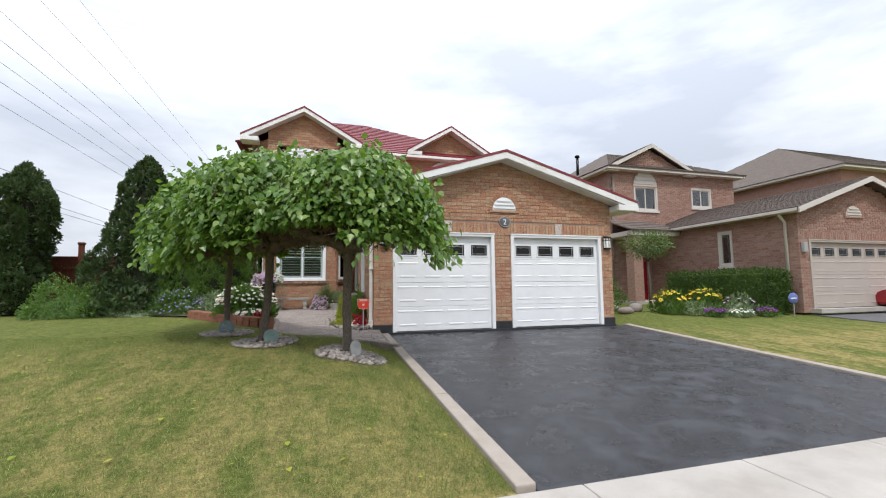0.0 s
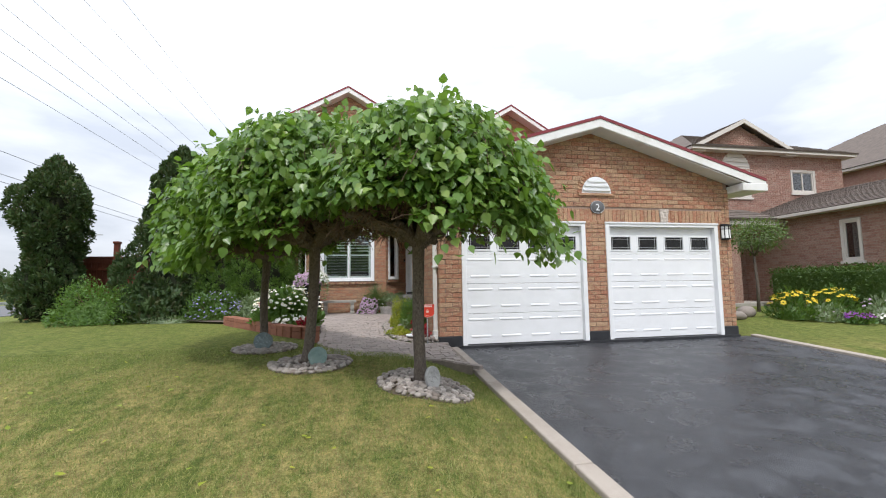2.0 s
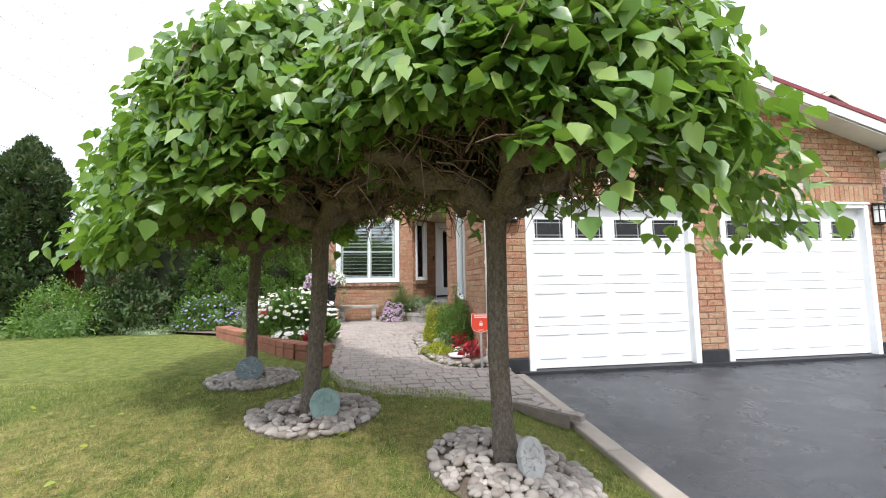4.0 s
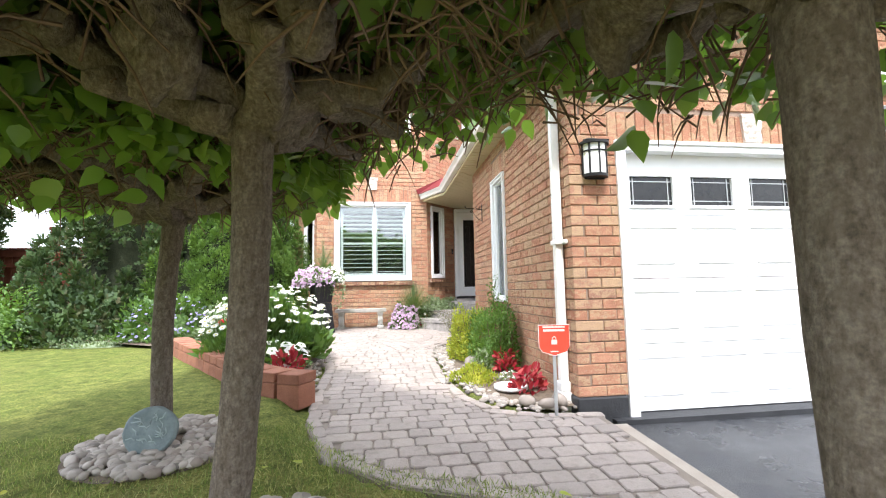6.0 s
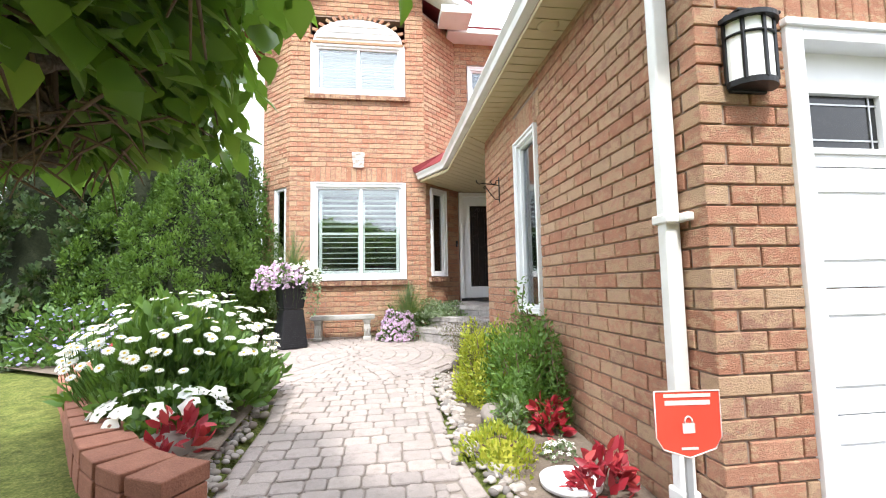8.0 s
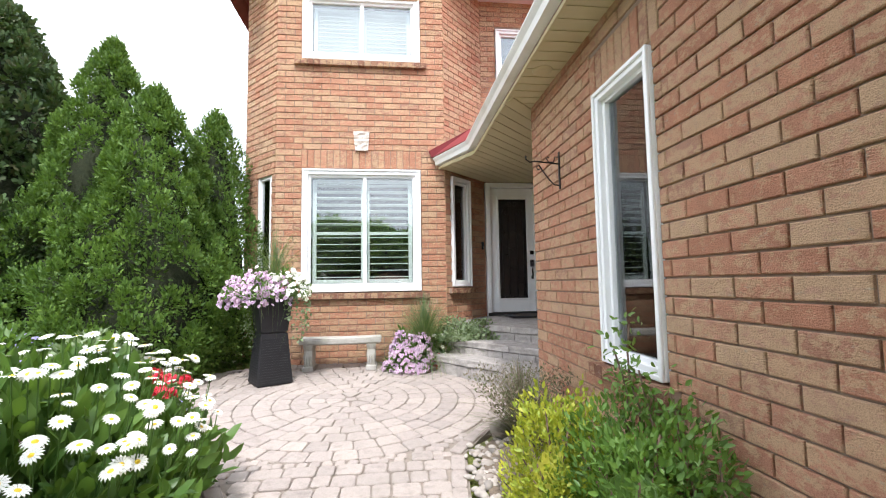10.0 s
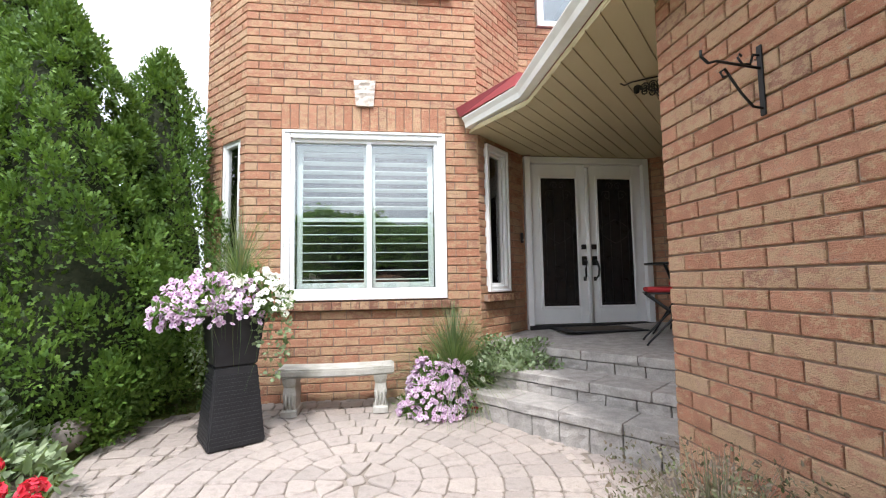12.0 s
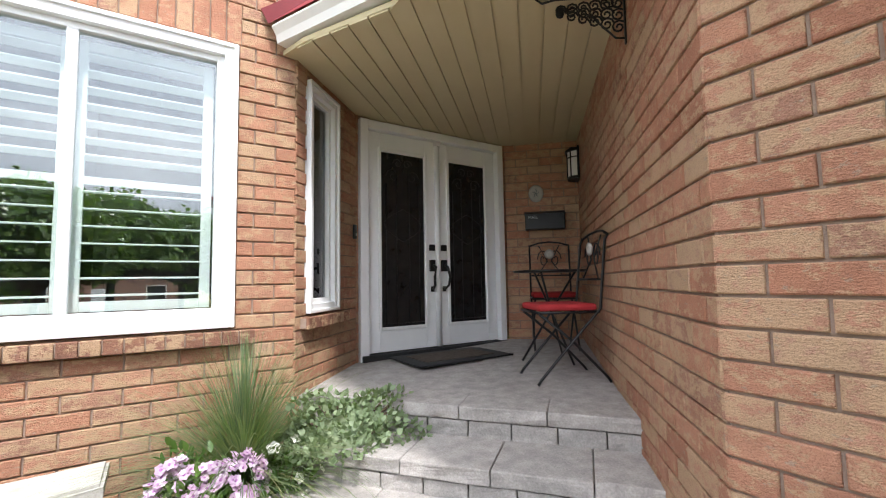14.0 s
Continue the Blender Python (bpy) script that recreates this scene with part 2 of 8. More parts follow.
M["fence"] = mat("red_brown_fence_stain", [(0.135, 0.035, 0.02), (0.18, 0.052, 0.03)], 7, 0.7, stretch=(3, 3, 0.3), bump=0.25, bscale=50, vary=[(0.85, 0.85, 0.85), (1.1, 1.1, 1.1)], island=False)
M["bench"] = mat("cast_stone", [(0.40, 0.385, 0.35), (0.52, 0.50, 0.465)], 7, 0.92, bump=0.5, bscale=80, fine=0.2, dirt=(0.27, 0.27, 0.22), dscale=4)
M["plaque"] = mat("slate_plaque", [(0.13, 0.17, 0.18), (0.22, 0.27, 0.28)], 14, 0.8, bump=0.6, bscale=50)
M["plaque_g"] = mat("green_grey_plaque", [(0.16, 0.25, 0.235), (0.26, 0.35, 0.325)], 14, 0.8, bump=0.6, bscale=50)
M["plaque_w"] = mat("grey_plaque", [(0.30, 0.30, 0.29), (0.42, 0.42, 0.41)], 14, 0.8, bump=0.6, bscale=50)
M["leaf"] = leaf_mat("mulberry_leaf", [(0.08, 0.165, 0.036), (0.12, 0.22, 0.050), (0.18, 0.29, 0.068), (0.09, 0.175, 0.042), (0.28, 0.38, 0.11)], 0.33, 0.27, (0.26, 0.46, 0.05))
M["cedar"] = leaf_mat("cedar_spray", [(0.045, 0.098, 0.016), (0.07, 0.14, 0.021), (0.125, 0.215, 0.032), (0.055, 0.115, 0.018)], 0.6, 0.16, (0.2, 0.35, 0.04))
M["cedar_d"] = leaf_mat("dark_cedar_spray", [(0.030, 0.060, 0.022), (0.042, 0.080, 0.026), (0.055, 0.10, 0.030), (0.07, 0.065, 0.03)], 0.65, 0.12, (0.12, 0.2, 0.04))
# near-black that paints the shade between the cedar sprays
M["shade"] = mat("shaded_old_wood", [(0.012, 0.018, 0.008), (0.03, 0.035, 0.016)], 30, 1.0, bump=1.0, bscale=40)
M["shrub"] = leaf_mat("shrub_leaf", [(0.055, 0.12, 0.025), (0.085, 0.17, 0.032), (0.11, 0.2, 0.04)], 0.5, 0.25)
M["hedge"] = leaf_mat("hedge_leaf", [(0.035, 0.075, 0.018), (0.055, 0.105, 0.024), (0.085, 0.14, 0.032)], 0.55, 0.15)
M["daisyleaf"] = leaf_mat("daisy_leaf", [(0.05, 0.11, 0.03), (0.075, 0.15, 0.035), (0.10, 0.18, 0.045)], 0.45, 0.25)
M["yellowleaf"] = leaf_mat("yellow_green_leaf", [(0.36, 0.38, 0.035), (0.22, 0.31, 0.04), (0.45, 0.43, 0.05)], 0.5, 0.3, (0.5, 0.55, 0.05))
M["greygreen"] = leaf_mat("grey_green_leaf", [(0.14, 0.19, 0.11), (0.20, 0.26, 0.16), (0.27, 0.33, 0.22)], 0.6, 0.2)
M["blade"] = leaf_mat("grass_blade", [(0.05, 0.09, 0.02), (0.18, 0.23, 0.06), (0.42, 0.36, 0.16), (0.10, 0.16, 0.035), (0.55, 0.48, 0.25), (0.16, 0.21, 0.05), (0.07, 0.11, 0.025)], 0.6, 0.25)
M["reed"] = leaf_mat("ornamental_grass", [(0.07, 0.12, 0.075), (0.12, 0.17, 0.09), (0.24, 0.23, 0.12)], 0.55, 0.2)
M["heather"] = leaf_mat("heather_sprig", [(0.13, 0.09, 0.085), (0.19, 0.14, 0.12), (0.10, 0.12, 0.06), (0.22, 0.17, 0.14)], 0.8, 0.1)
M["petal_w"] = leaf_mat("white_petal", [(0.78, 0.78, 0.75), (0.84, 0.84, 0.82)], 0.6, 0.2, (0.8, 0.8, 0.75))
M["petal_p"] = leaf_mat("pink_petal", [(0.52, 0.32, 0.54), (0.64, 0.46, 0.67), (0.75, 0.62, 0.78)], 0.6, 0.2, (0.7, 0.4, 0.65))
M["petal_r"] = leaf_mat("red_petal", [(0.60, 0.02, 0.045), (0.78, 0.06, 0.11)], 0.6, 0.2, (0.7, 0.05, 0.05))
M["petal_y"] = leaf_mat("yellow_petal", [(0.75, 0.50, 0.02), (0.80, 0.62, 0.05)], 0.6, 0.2, (0.8, 0.6, 0.05))
M["petal_v"] = leaf_mat("lavender_petal", [(0.28, 0.24, 0.58), (0.42, 0.38, 0.70)], 0.6, 0.2, (0.4, 0.4, 0.6))
M["petal_m"] = leaf_mat("magenta_petal", [(0.35, 0.03, 0.35), (0.10, 0.04, 0.30)], 0.6, 0.2, (0.4, 0.1, 0.4))
M["redleaf"] = leaf_mat("dark_red_leaf", [(0.22, 0.012, 0.025), (0.38, 0.02, 0.04), (0.5, 0.08, 0.07)], 0.5, 0.2, (0.5, 0.05, 0.05))
M["throat"] = mat("purple_throat", [(0.30, 0.10, 0.30), (0.42, 0.2, 0.42)], 20, 0.8)
M["eye"] = mat("flower_eye", [(0.70, 0.48, 0.03), (0.75, 0.55, 0.05)], 20, 0.8)
M["cushion"] = mat("red_cushion", [(0.34, 0.02, 0.025), (0.42, 0.035, 0.04)], 8, 0.85, bump=0.2)
M["signred"] = mat("red_sign", [(0.62, 0.055, 0.03), (0.66, 0.07, 0.04)], 3, 0.45)
M["signpale"] = mat("pale_sign_print", [(0.75, 0.55, 0.5), (0.8, 0.6, 0.55)], 3, 0.5)
M["opal"] = mat("opal_lamp_glass", [(0.80, 0.80, 0.78), (0.84, 0.84, 0.82)], 3, 0.3)
M["stone"] = mat("carved_limestone", [(0.46, 0.40, 0.35), (0.62, 0.55, 0.49)], 18, 0.9, bump=0.8, bscale=40)
M["mat"] = mat("door_mat", [(0.06, 0.045, 0.035), (0.10, 0.08, 0.065)], 30, 0.98, bump=0.5)
M["rubber"] = mat("dark_rubber", [(0.015, 0.015, 0.016), (0.025, 0.025, 0.026)], 20, 0.7)
M["carred"] = mat("red_car_paint", [(0.28, 0.012, 0.018), (0.30, 0.015, 0.02)], 2, 0.2, spec=0.6)
M["cargrey"] = mat("grey_car_paint", [(0.10, 0.11, 0.12), (0.12, 0.13, 0.14)], 2, 0.25, spec=0.6)
M["galv"] = mat("galvanised_steel", [(0.40, 0.41, 0.42), (0.5, 0.51, 0.52)], 5, 0.5, metal=0.6)
M["wire"] = mat("cable", [(0.15, 0.16, 0.17), (0.19, 0.20, 0.21)], 5, 0.7)


def lawn_mat():
    m = bpy.data.materials.new("mown_lawn")
    m.use_nodes = True
    nt = m.node_tree
    b = nt.nodes["Principled BSDF"]
    pos = nt.nodes.new("ShaderNodeNewGeometry").outputs["Position"]
    green = ramp(nt, noise_fac(nt, pos, 60, 5, 0.7), [(0.3, (0.06, 0.092, 0.02)), (0.5, (0.145, 0.185, 0.045)), (0.70, (0.26, 0.28, 0.085))])
    dry = ramp(nt, noise_fac(nt, pos, 60, 5, 0.7), [(0.3, (0.19, 0.165, 0.06)), (0.5, (0.35, 0.295, 0.115)), (0.70, (0.50, 0.42, 0.19))])
    fac = ramp(nt, noise_fac(nt, pos, 1.5, 8, 0.78, (1.5, 0.55, 1.0)), [(0.42, (0.03, 0.03, 0.03)), (0.54, (0.95, 0.95, 0.95))])
    sep = nt.nodes.new("ShaderNodeSeparateXYZ")
    nt.links.new(pos, sep.inputs["Vector"])
    # straw fades beyond y 7: greener grass, with the trees' shade put into colour
    greener = nt.nodes.new("ShaderNodeMapRange")
    greener.inputs["From Min"].default_value, greener.inputs["From Max"].default_value = 7.0, 9.2
    greener.inputs["To Min"].default_value, greener.inputs["To Max"].default_value = 0.0, 0.85
    nt.links.new(sep.outputs["Y"], greener.inputs["Value"])
    fac = mixc(nt, fac, (0.0, 0.0, 0.0), greener.outputs["Result"])
    col = mixc(nt, green, dry, fac)
    blot = ramp(nt, noise_fac(nt, pos, 9, 6, 0.75), [(0.36, (0.55, 0.58, 0.55)), (0.62, (1.2, 1.15, 1.1))])
    nt.links.new(mixc(nt, col, blot, 1.0, "MULTIPLY"), b.inputs["Base Color"])
    b.inputs["Roughness"].default_value, b.inputs["Specular IOR Level"].default_value = 0.9, 0.1
    bn = nt.nodes.new("ShaderNodeBump")
    bn.inputs["Strength"].default_value, bn.inputs["Distance"].default_value = 0.9, 0.03
    nt.links.new(noise_fac(nt, pos, 90, 4, 0.7), bn.inputs["Height"])
    nt.links.new(bn.outputs["Normal"], b.inputs["Normal"])
    return m


M["lawn"] = lawn_mat()

# ---- building tools ----
RNG = np.random.default_rng(7)


def mesh_from(verts, faces, material, name="m", smooth=False):
    me = bpy.data.meshes.new(name)
    me.from_pydata([tuple(v) for v in verts], [], [tuple(f) for f in faces])
    if material:
        me.materials.append(material)
    if smooth:
        me.polygons.foreach_set("use_smooth", [True] * len(me.polygons))
    return me


def bm_mesh(bm, material, name="m", smooth=False):
    me = bpy.data.meshes.new(name)
    bm.to_mesh(me)
    bm.free()
    if material:
        me.materials.append(material)
    if smooth:
        me.polygons.foreach_set("use_smooth", [True] * len(me.polygons))
    return me


def part(name, bm, material, parent, label="", smooth=False):
    """One mesh object under a thing or a part."""
    me = bm if isinstance(bm, bpy.types.Mesh) else bm_mesh(bm, material, name, smooth)
    if isinstance(bm, bpy.types.Mesh) and material and not me.materials:
        me.materials.append(material)
    ob = new(name, me)
    if parent:
        ob.parent = parent
    if label:
        tagged(ob, label)
    return ob


def thing(name, label, category, at=None, group="", kind=""):
    ob = new(name)
    ob.empty_display_size = 0.1
    if at is not None:
        ob.matrix_basis = at
    return tagged(ob, label, category, group, kind)


def bbox(bm, x0, x1, y0, y1, z0, z1, bevel=0.0, m=None):
    """Adds a box, with bevelled edges if asked."""
    vs = [bm.verts.new(v) for v in ((x0, y0, z0), (x1, y0, z0), (x1, y1, z0), (x0, y1, z0), (x0, y0, z1), (x1, y0, z1), (x1, y1, z1), (x0, y1, z1))]
    fs = [bm.faces.new([vs[i] for i in f]) for f in ((0, 3, 2, 1), (4, 5, 6, 7), (0, 1, 5, 4), (1, 2, 6, 5), (2, 3, 7, 6), (3, 0, 4, 7))]
    if bevel:
        es = {e for f in fs for e in f.edges}
        r = bmesh.ops.bevel(bm, geom=list(es), offset=bevel, segments=2, affect="EDGES", profile=0.5)
        vs = list({v for f in r["faces"] for v in f.verts} | {v for v in vs if v.is_valid})
    if m is not None:
        bmesh.ops.transform(bm, matrix=m, verts=[v for v in vs if v.is_valid])
    return vs


def box_bm(*a, bevel=0.0, m=None):
    bm = bmesh.new()
    bbox(bm, *a, bevel=bevel, m=m)
    return bm


def prism(bm, poly, y0, y1, axis="y"):
    """Extrudes an (a, z) polygon along y (or an (x, y) polygon along z when axis is z)."""
    def p(a, b, t):
        return (a, t, b) if axis == "y" else ((t, a, b) if axis == "x" else (a, b, t))
    lo = [bm.verts.new(p(a, b, y0)) for a, b in poly]
    hi = [bm.verts.new(p(a, b, y1)) for a, b in poly]
    n = len(poly)
    bm.faces.new(lo)
    bm.faces.new(hi[::-1])
    for i in range(n):
        bm.faces.new((lo[i], hi[i], hi[(i + 1) % n], lo[(i + 1) % n]))
    bmesh.ops.recalc_face_normals(bm, faces=bm.faces)
    return lo + hi


def tube(bm, pts, radii, n=8, cap=True, wob=0.0):
    """A tube through points with its own radius at each."""
    pts = [Vector(p) for p in pts]
    if isinstance(radii, (int, float)):
        radii = [radii] * len(pts)
    rings, up = [], Vector((0.31, 0.17, 0.93)).normalized()
    for i, p in enumerate(pts):
        d = (pts[min(i + 1, len(pts) - 1)] - pts[max(i - 1, 0)]).normalized()
        a = d.cross(up)
        if a.length < 0.05:
            a = d.cross(Vector((1, 0, 0)))
        a.normalize()
        b = d.cross(a)
        ring = []
        for k in range(n):
            w = 2 * math.pi * k / n
            r = radii[i] * (1 + (wob * noise.noise(p * 7 + Vector((math.cos(w) * 2, math.sin(w) * 2, 0))) if wob else 0))
            ring.append(bm.verts.new(p + (a * math.cos(w) + b * math.sin(w)) * r))
        rings.append(ring)
    for r0, r1 in zip(rings, rings[1:]):
        for k in range(n):
            f = bm.faces.new((r0[k], r0[(k + 1) % n], r1[(k + 1) % n], r1[k]))
            f.smooth = True
    if cap:
        bm.faces.new(rings[0][::-1])
        bm.faces.new(rings[-1])
    return bm


def lathe(bm, profile, n=20, cx=0, cy=0):
    rings = []
    for r, z in profile:
        rings.append([bm.verts.new((cx + r * math.cos(2 * math.pi * k / n), cy + r * math.sin(2 * math.pi * k / n), z)) for k in range(n)])
    for r0, r1 in zip(rings, rings[1:]):
        for k in range(n):
            bm.faces.new((r0[k], r0[(k + 1) % n], r1[(k + 1) % n], r1[k])).smooth = True
    bm.faces.new(rings[0][::-1])
    bm.faces.new(rings[-1])
    return bm


def scatter_mesh(name, tv, tf, places, dirs, ups, sizes, material):
    """One mesh of many copies of a small template; numpy all through. dirs: the template's y axis, ups: about its z."""
    tv = np.asarray(tv, float)
    n, k = len(places), len(tv)
    d = dirs / np.linalg.norm(dirs, axis=1, keepdims=True)
    s = np.cross(d, ups)
    s /= np.linalg.norm(s, axis=1, keepdims=True) + 1e-9
    u = np.cross(s, d)
    sz = np.broadcast_to(np.asarray(sizes, float), (n,))[:, None, None]
    v = (tv[None, :, 0:1] * s[:, None] + tv[None, :, 1:2] * d[:, None] + tv[None, :, 2:3] * u[:, None]) * sz + places[:, None]
    loops = np.concatenate([np.asarray(f) for f in tf])
    tot = np.array([len(f) for f in tf])
    me = bpy.data.meshes.new(name)
    me.vertices.add(n * k)
    me.vertices.foreach_set("co", v.reshape(-1).astype(np.float32))
    L = len(loops)
    me.loops.add(n * L)
    me.loops.foreach_set("vertex_index", (loops[None] + (np.arange(n) * k)[:, None]).reshape(-1).astype(np.int32))
    starts = np.concatenate([[0], np.cumsum(tot)[:-1]])
    me.polygons.add(n * len(tf))
    me.polygons.foreach_set("loop_start", (starts[None] + (np.arange(n) * L)[:, None]).reshape(-1).astype(np.int32))
    me.update(calc_edges=True)
    me.validate()
    if material:
        me.materials.append(material)
    return me


def rand_dirs(n, rng=RNG):
    v = rng.normal(size=(n, 3))
    return v / np.linalg.norm(v, axis=1, keepdims=True)


# leaf templates: y along the leaf, z its upper side
HEART = ([(0, 0, 0), (-0.34, 0.16, 0.05), (-0.42, 0.42, 0.04), (-0.22, 0.75, -0.02), (0, 1.05, -0.12), (0.22, 0.75, -0.02), (0.42, 0.42, 0.04), (0.34, 0.16, 0.05), (0, 0.5, -0.05)],
         [(0, 8, 2, 1), (8, 4, 3, 2), (0, 7, 6, 8), (8, 6, 5, 4)])
OVAL = ([(0, 0, 0), (-0.22, 0.35, 0.04), (0, 0.5, -0.03), (0.22, 0.35, 0.04), (0, 1, -0.08), (-0.15, 0.75, 0.02), (0.15, 0.75, 0.02)], [(0, 2, 1), (0, 3, 2), (1, 2, 4, 5), (2, 3, 6, 4)])
BLADE = ([(-0.04, 0, 0), (0.04, 0, 0), (0.025, 0.55, 0.03), (-0.025, 0.55, 0.03), (0, 1, 0.14)], [(0, 1, 2, 3), (3, 2, 4)])
SPRAY = ([(0, 0, 0), (-0.34, 0.42, 0.03), (-0.1, 0.5, 0.0), (-0.22, 0.85, -0.05), (0, 1.0, -0.1), (0.2, 0.8, -0.04), (0.1, 0.48, 0.0), (0.36, 0.45, 0.04)], [(0, 2, 1), (0, 6, 4, 2), (2, 4, 3), (6, 5, 4), (0, 7, 6)])


def flower_template(petals=10, r=1.0, inner=0.22, droop=-0.08, wide=0.75):
    v, f = [], []
    for i in range(petals):
        a, h = 2 * math.pi * i / petals, math.pi / petals * wide
        k = len(v)
        v += [(inner * math.cos(a - h), inner * math.sin(a - h), 0), (r * 0.75 * math.cos(a - h), r * 0.75 * math.sin(a - h), 0.02), (r * math.cos(a), r * math.sin(a), droop), (r * 0.75 * math.cos(a + h), r * 0.75 * math.sin(a + h), 0.02), (inner * math.cos(a + h), inner * math.sin(a + h), 0)]
        f.append((k, k + 1, k + 2, k + 3, k + 4))
    return v, f


def dome_template(r=0.3, h=0.12, n=7):
    v = [(r * math.cos(2 * math.pi * i / n), r * math.sin(2 * math.pi * i / n), 0) for i in range(n)] + [(0, 0, h)]
    return v, [(i, (i + 1) % n, n) for i in range(n)]


def lerp_nodes(nodes, t):
    return float(np.interp(t, [n[0] for n in nodes], [n[1] for n in nodes]))


def drive_z(y):
    return lerp_nodes([(-40, -0.75), (-2, -0.52), (1.2, -0.48), (3.0, -0.44), (9.7, 0.0), (12, 0.06)], y)


LAWN = [(-40, -0.75), (-2, -0.52), (1.2, -0.47), (2.9, -0.40), (5, -0.15), (7, 0.05), (8, 0.12), (9.3, 0.17), (11, 0.24), (13, 0.29), (15.2, 0.345), (20, 0.36)]
LAWN_R = [(-40, -0.75), (-2, -0.52), (1.2, -0.47), (2.9, -0.41), (6, -0.2), (9.7, 0.0), (11.5, 0.18), (16, 0.3), (22, 0.35)]


def smooth01(t):
    t = min(1.0, max(0.0, t))
    return t * t * (3 - 2 * t)


def path_z(y):
    return lerp_nodes([(7.4, -0.03), (8.2, 0.045), (9.2, 0.10), (15.4, 0.352)], y)


def ground_z(x, y):
    """Height of the natural ground."""
    if x < 1.35:
        z = drive_z(y) + (lerp_nodes(LAWN, y) - drive_z(y)) * smooth01((1.35 - x) / 1.1)
        z -= 0.5 * smooth01((-9.0 - x) / 5.0)
    elif x > 7.7:
        z = drive_z(y) + (lerp_nodes(LAWN_R, y) - drive_z(y)) * smooth01((x - 7.7) / 2.5)
    else:
        z = drive_z(y)
    return z


# plan of the paved path
CIRC = (-0.45, 14.0)
LEFT_EDGE = [(-0.66, 9.10), (-0.85, 9.74), (-0.93, 10.6), (-0.93, 11.5), (-1.0, 12.1), (-1.35, 12.75), (-1.75, 13.3), (-2.1, 13.95), (-2.3, 14.6), (-2.3, 15.2)]
RIGHT_EDGE = [(1.27, 9.62), (0.95, 9.66), (0.64, 9.80), (0.46, 10.2), (0.37, 10.9), (0.38, 12.0), (0.46, 12.7), (0.72, 13.1), (1.2, 13.42)]
FRONT_EDGE = [(1.34, 7.85), (0.98, 8.25), (0.4, 8.42), (-0.23, 8.69), (-0.66, 9.10)]
OUTLINE = FRONT_EDGE + LEFT_EDGE[1:] + [(-1.6, 15.64), (0.68, 15.64), (1.4, 15.0), (2.2, 14.4)] + RIGHT_EDGE[::-1] + [(1.34, 9.6)]


def point_in(poly, x, y):
    r = False
    for (x0, y0), (x1, y1) in zip(poly, poly[1:] + poly[:1]):
        if (y0 > y) != (y1 > y) and x < (x1 - x0) * (y - y0) / (y1 - y0) + x0:
            r = not r
    return r


def near_path(x, y):
    return any(point_in(OUTLINE, x + a, y + b) for a in (-0.13, 0, 0.13) for b in (-0.13, 0, 0.13))

# ---- ground, drive, pavement ----
def build_ground():
    xs = sorted(set([-600, -300, -150, -80, -50, -35, -25] + list(np.arange(-18, -6, 1.0)) + list(np.arange(-6, -2.5, 0.25)) + list(np.arange(-2.5, 2.0, 0.125)) + [1.35, 2, 3, 5, 7, 7.7] + list(np.arange(8, 14, 0.5)) + [14, 16, 20, 30, 50, 100, 300, 600]))
    ys = sorted(set([-600, -200, -80, -40, -20, -8, -2, 0, 1.2, 2.0, 2.9, 3.0] + list(np.arange(3.25, 7.5, 0.25)) + list(np.arange(7.5, 16, 0.125)) + [16.5, 18, 20, 26, 40, 80, 200, 600]))
    verts = [(x, y, min(ground_z(x, y), path_z(y) - 0.07) if point_in(OUTLINE, x, y) else (min(ground_z(x, y), path_z(y) - 0.004) if near_path(x, y) else ground_z(x, y) - 0.05 * (1.4 < x < 7.68 and y < 9.8))) for y in ys for x in xs]
    w = len(xs)
    faces = [(j * w + i, j * w + i + 1, (j + 1) * w + i + 1, (j + 1) * w + i) for j in range(len(ys) - 1) for i in range(w - 1)]
    ob = new("ground", mesh_from(verts, faces, M["lawn"], "ground", True))
    return tagged(ob, "mown front lawn, green with dry straw-coloured patches", "lawn", kind="structure")


build_ground()


def strip(name, x0, x1, ys, zf, thick, material, label, category, nx=1):
    bm = bmesh.new()
    xs = np.linspace(x0, x1, nx + 1)
    top = [[bm.verts.new((x, y, zf(x, y))) for x in xs] for y in ys]
    for a, b in zip(top, top[1:]):
        for i in range(nx):
            bm.faces.new((a[i], a[i + 1], b[i + 1], b[i]))
    r = bmesh.ops.extrude_face_region(bm, geom=bm.faces[:])
    bmesh.ops.translate(bm, verts=[v for v in r["geom"] if isinstance(v, bmesh.types.BMVert)], vec=(0, 0, -thick))
    bmesh.ops.recalc_face_normals(bm, faces=bm.faces)
    return tagged(part(name, bm, material, None), label, category, kind="structure")


def drive_top(x, y):
    return drive_z(y) + 0.012 * noise.noise(Vector((x * 0.5, y * 0.5, 0)))


strip("driveway", 1.54, 7.62, np.arange(2.93, 9.66, 0.3).tolist() + [9.66], drive_top, 0.12, M["asphalt"], "freshly sealed black asphalt driveway with damp sheen", "driveway", 12)
strip("garage_apron", 1.5, 7.4, [9.6, 9.8], lambda x, y: 0.035, 0.1, M["tar"], "dark coated concrete apron under the garage doors", "apron")


def curb_piece(x0, x1, y0, y1, lift, parent):
    bm = bmesh.new()
    bbox(bm, x0, x1, y0 + 0.006, y1 - 0.006, -0.15, 0, bevel=0.014)
    for v in bm.verts:
        v.co.z += drive_z(v.co.y) + lift
    return part("curb_stone", bm, M["curb"], parent)


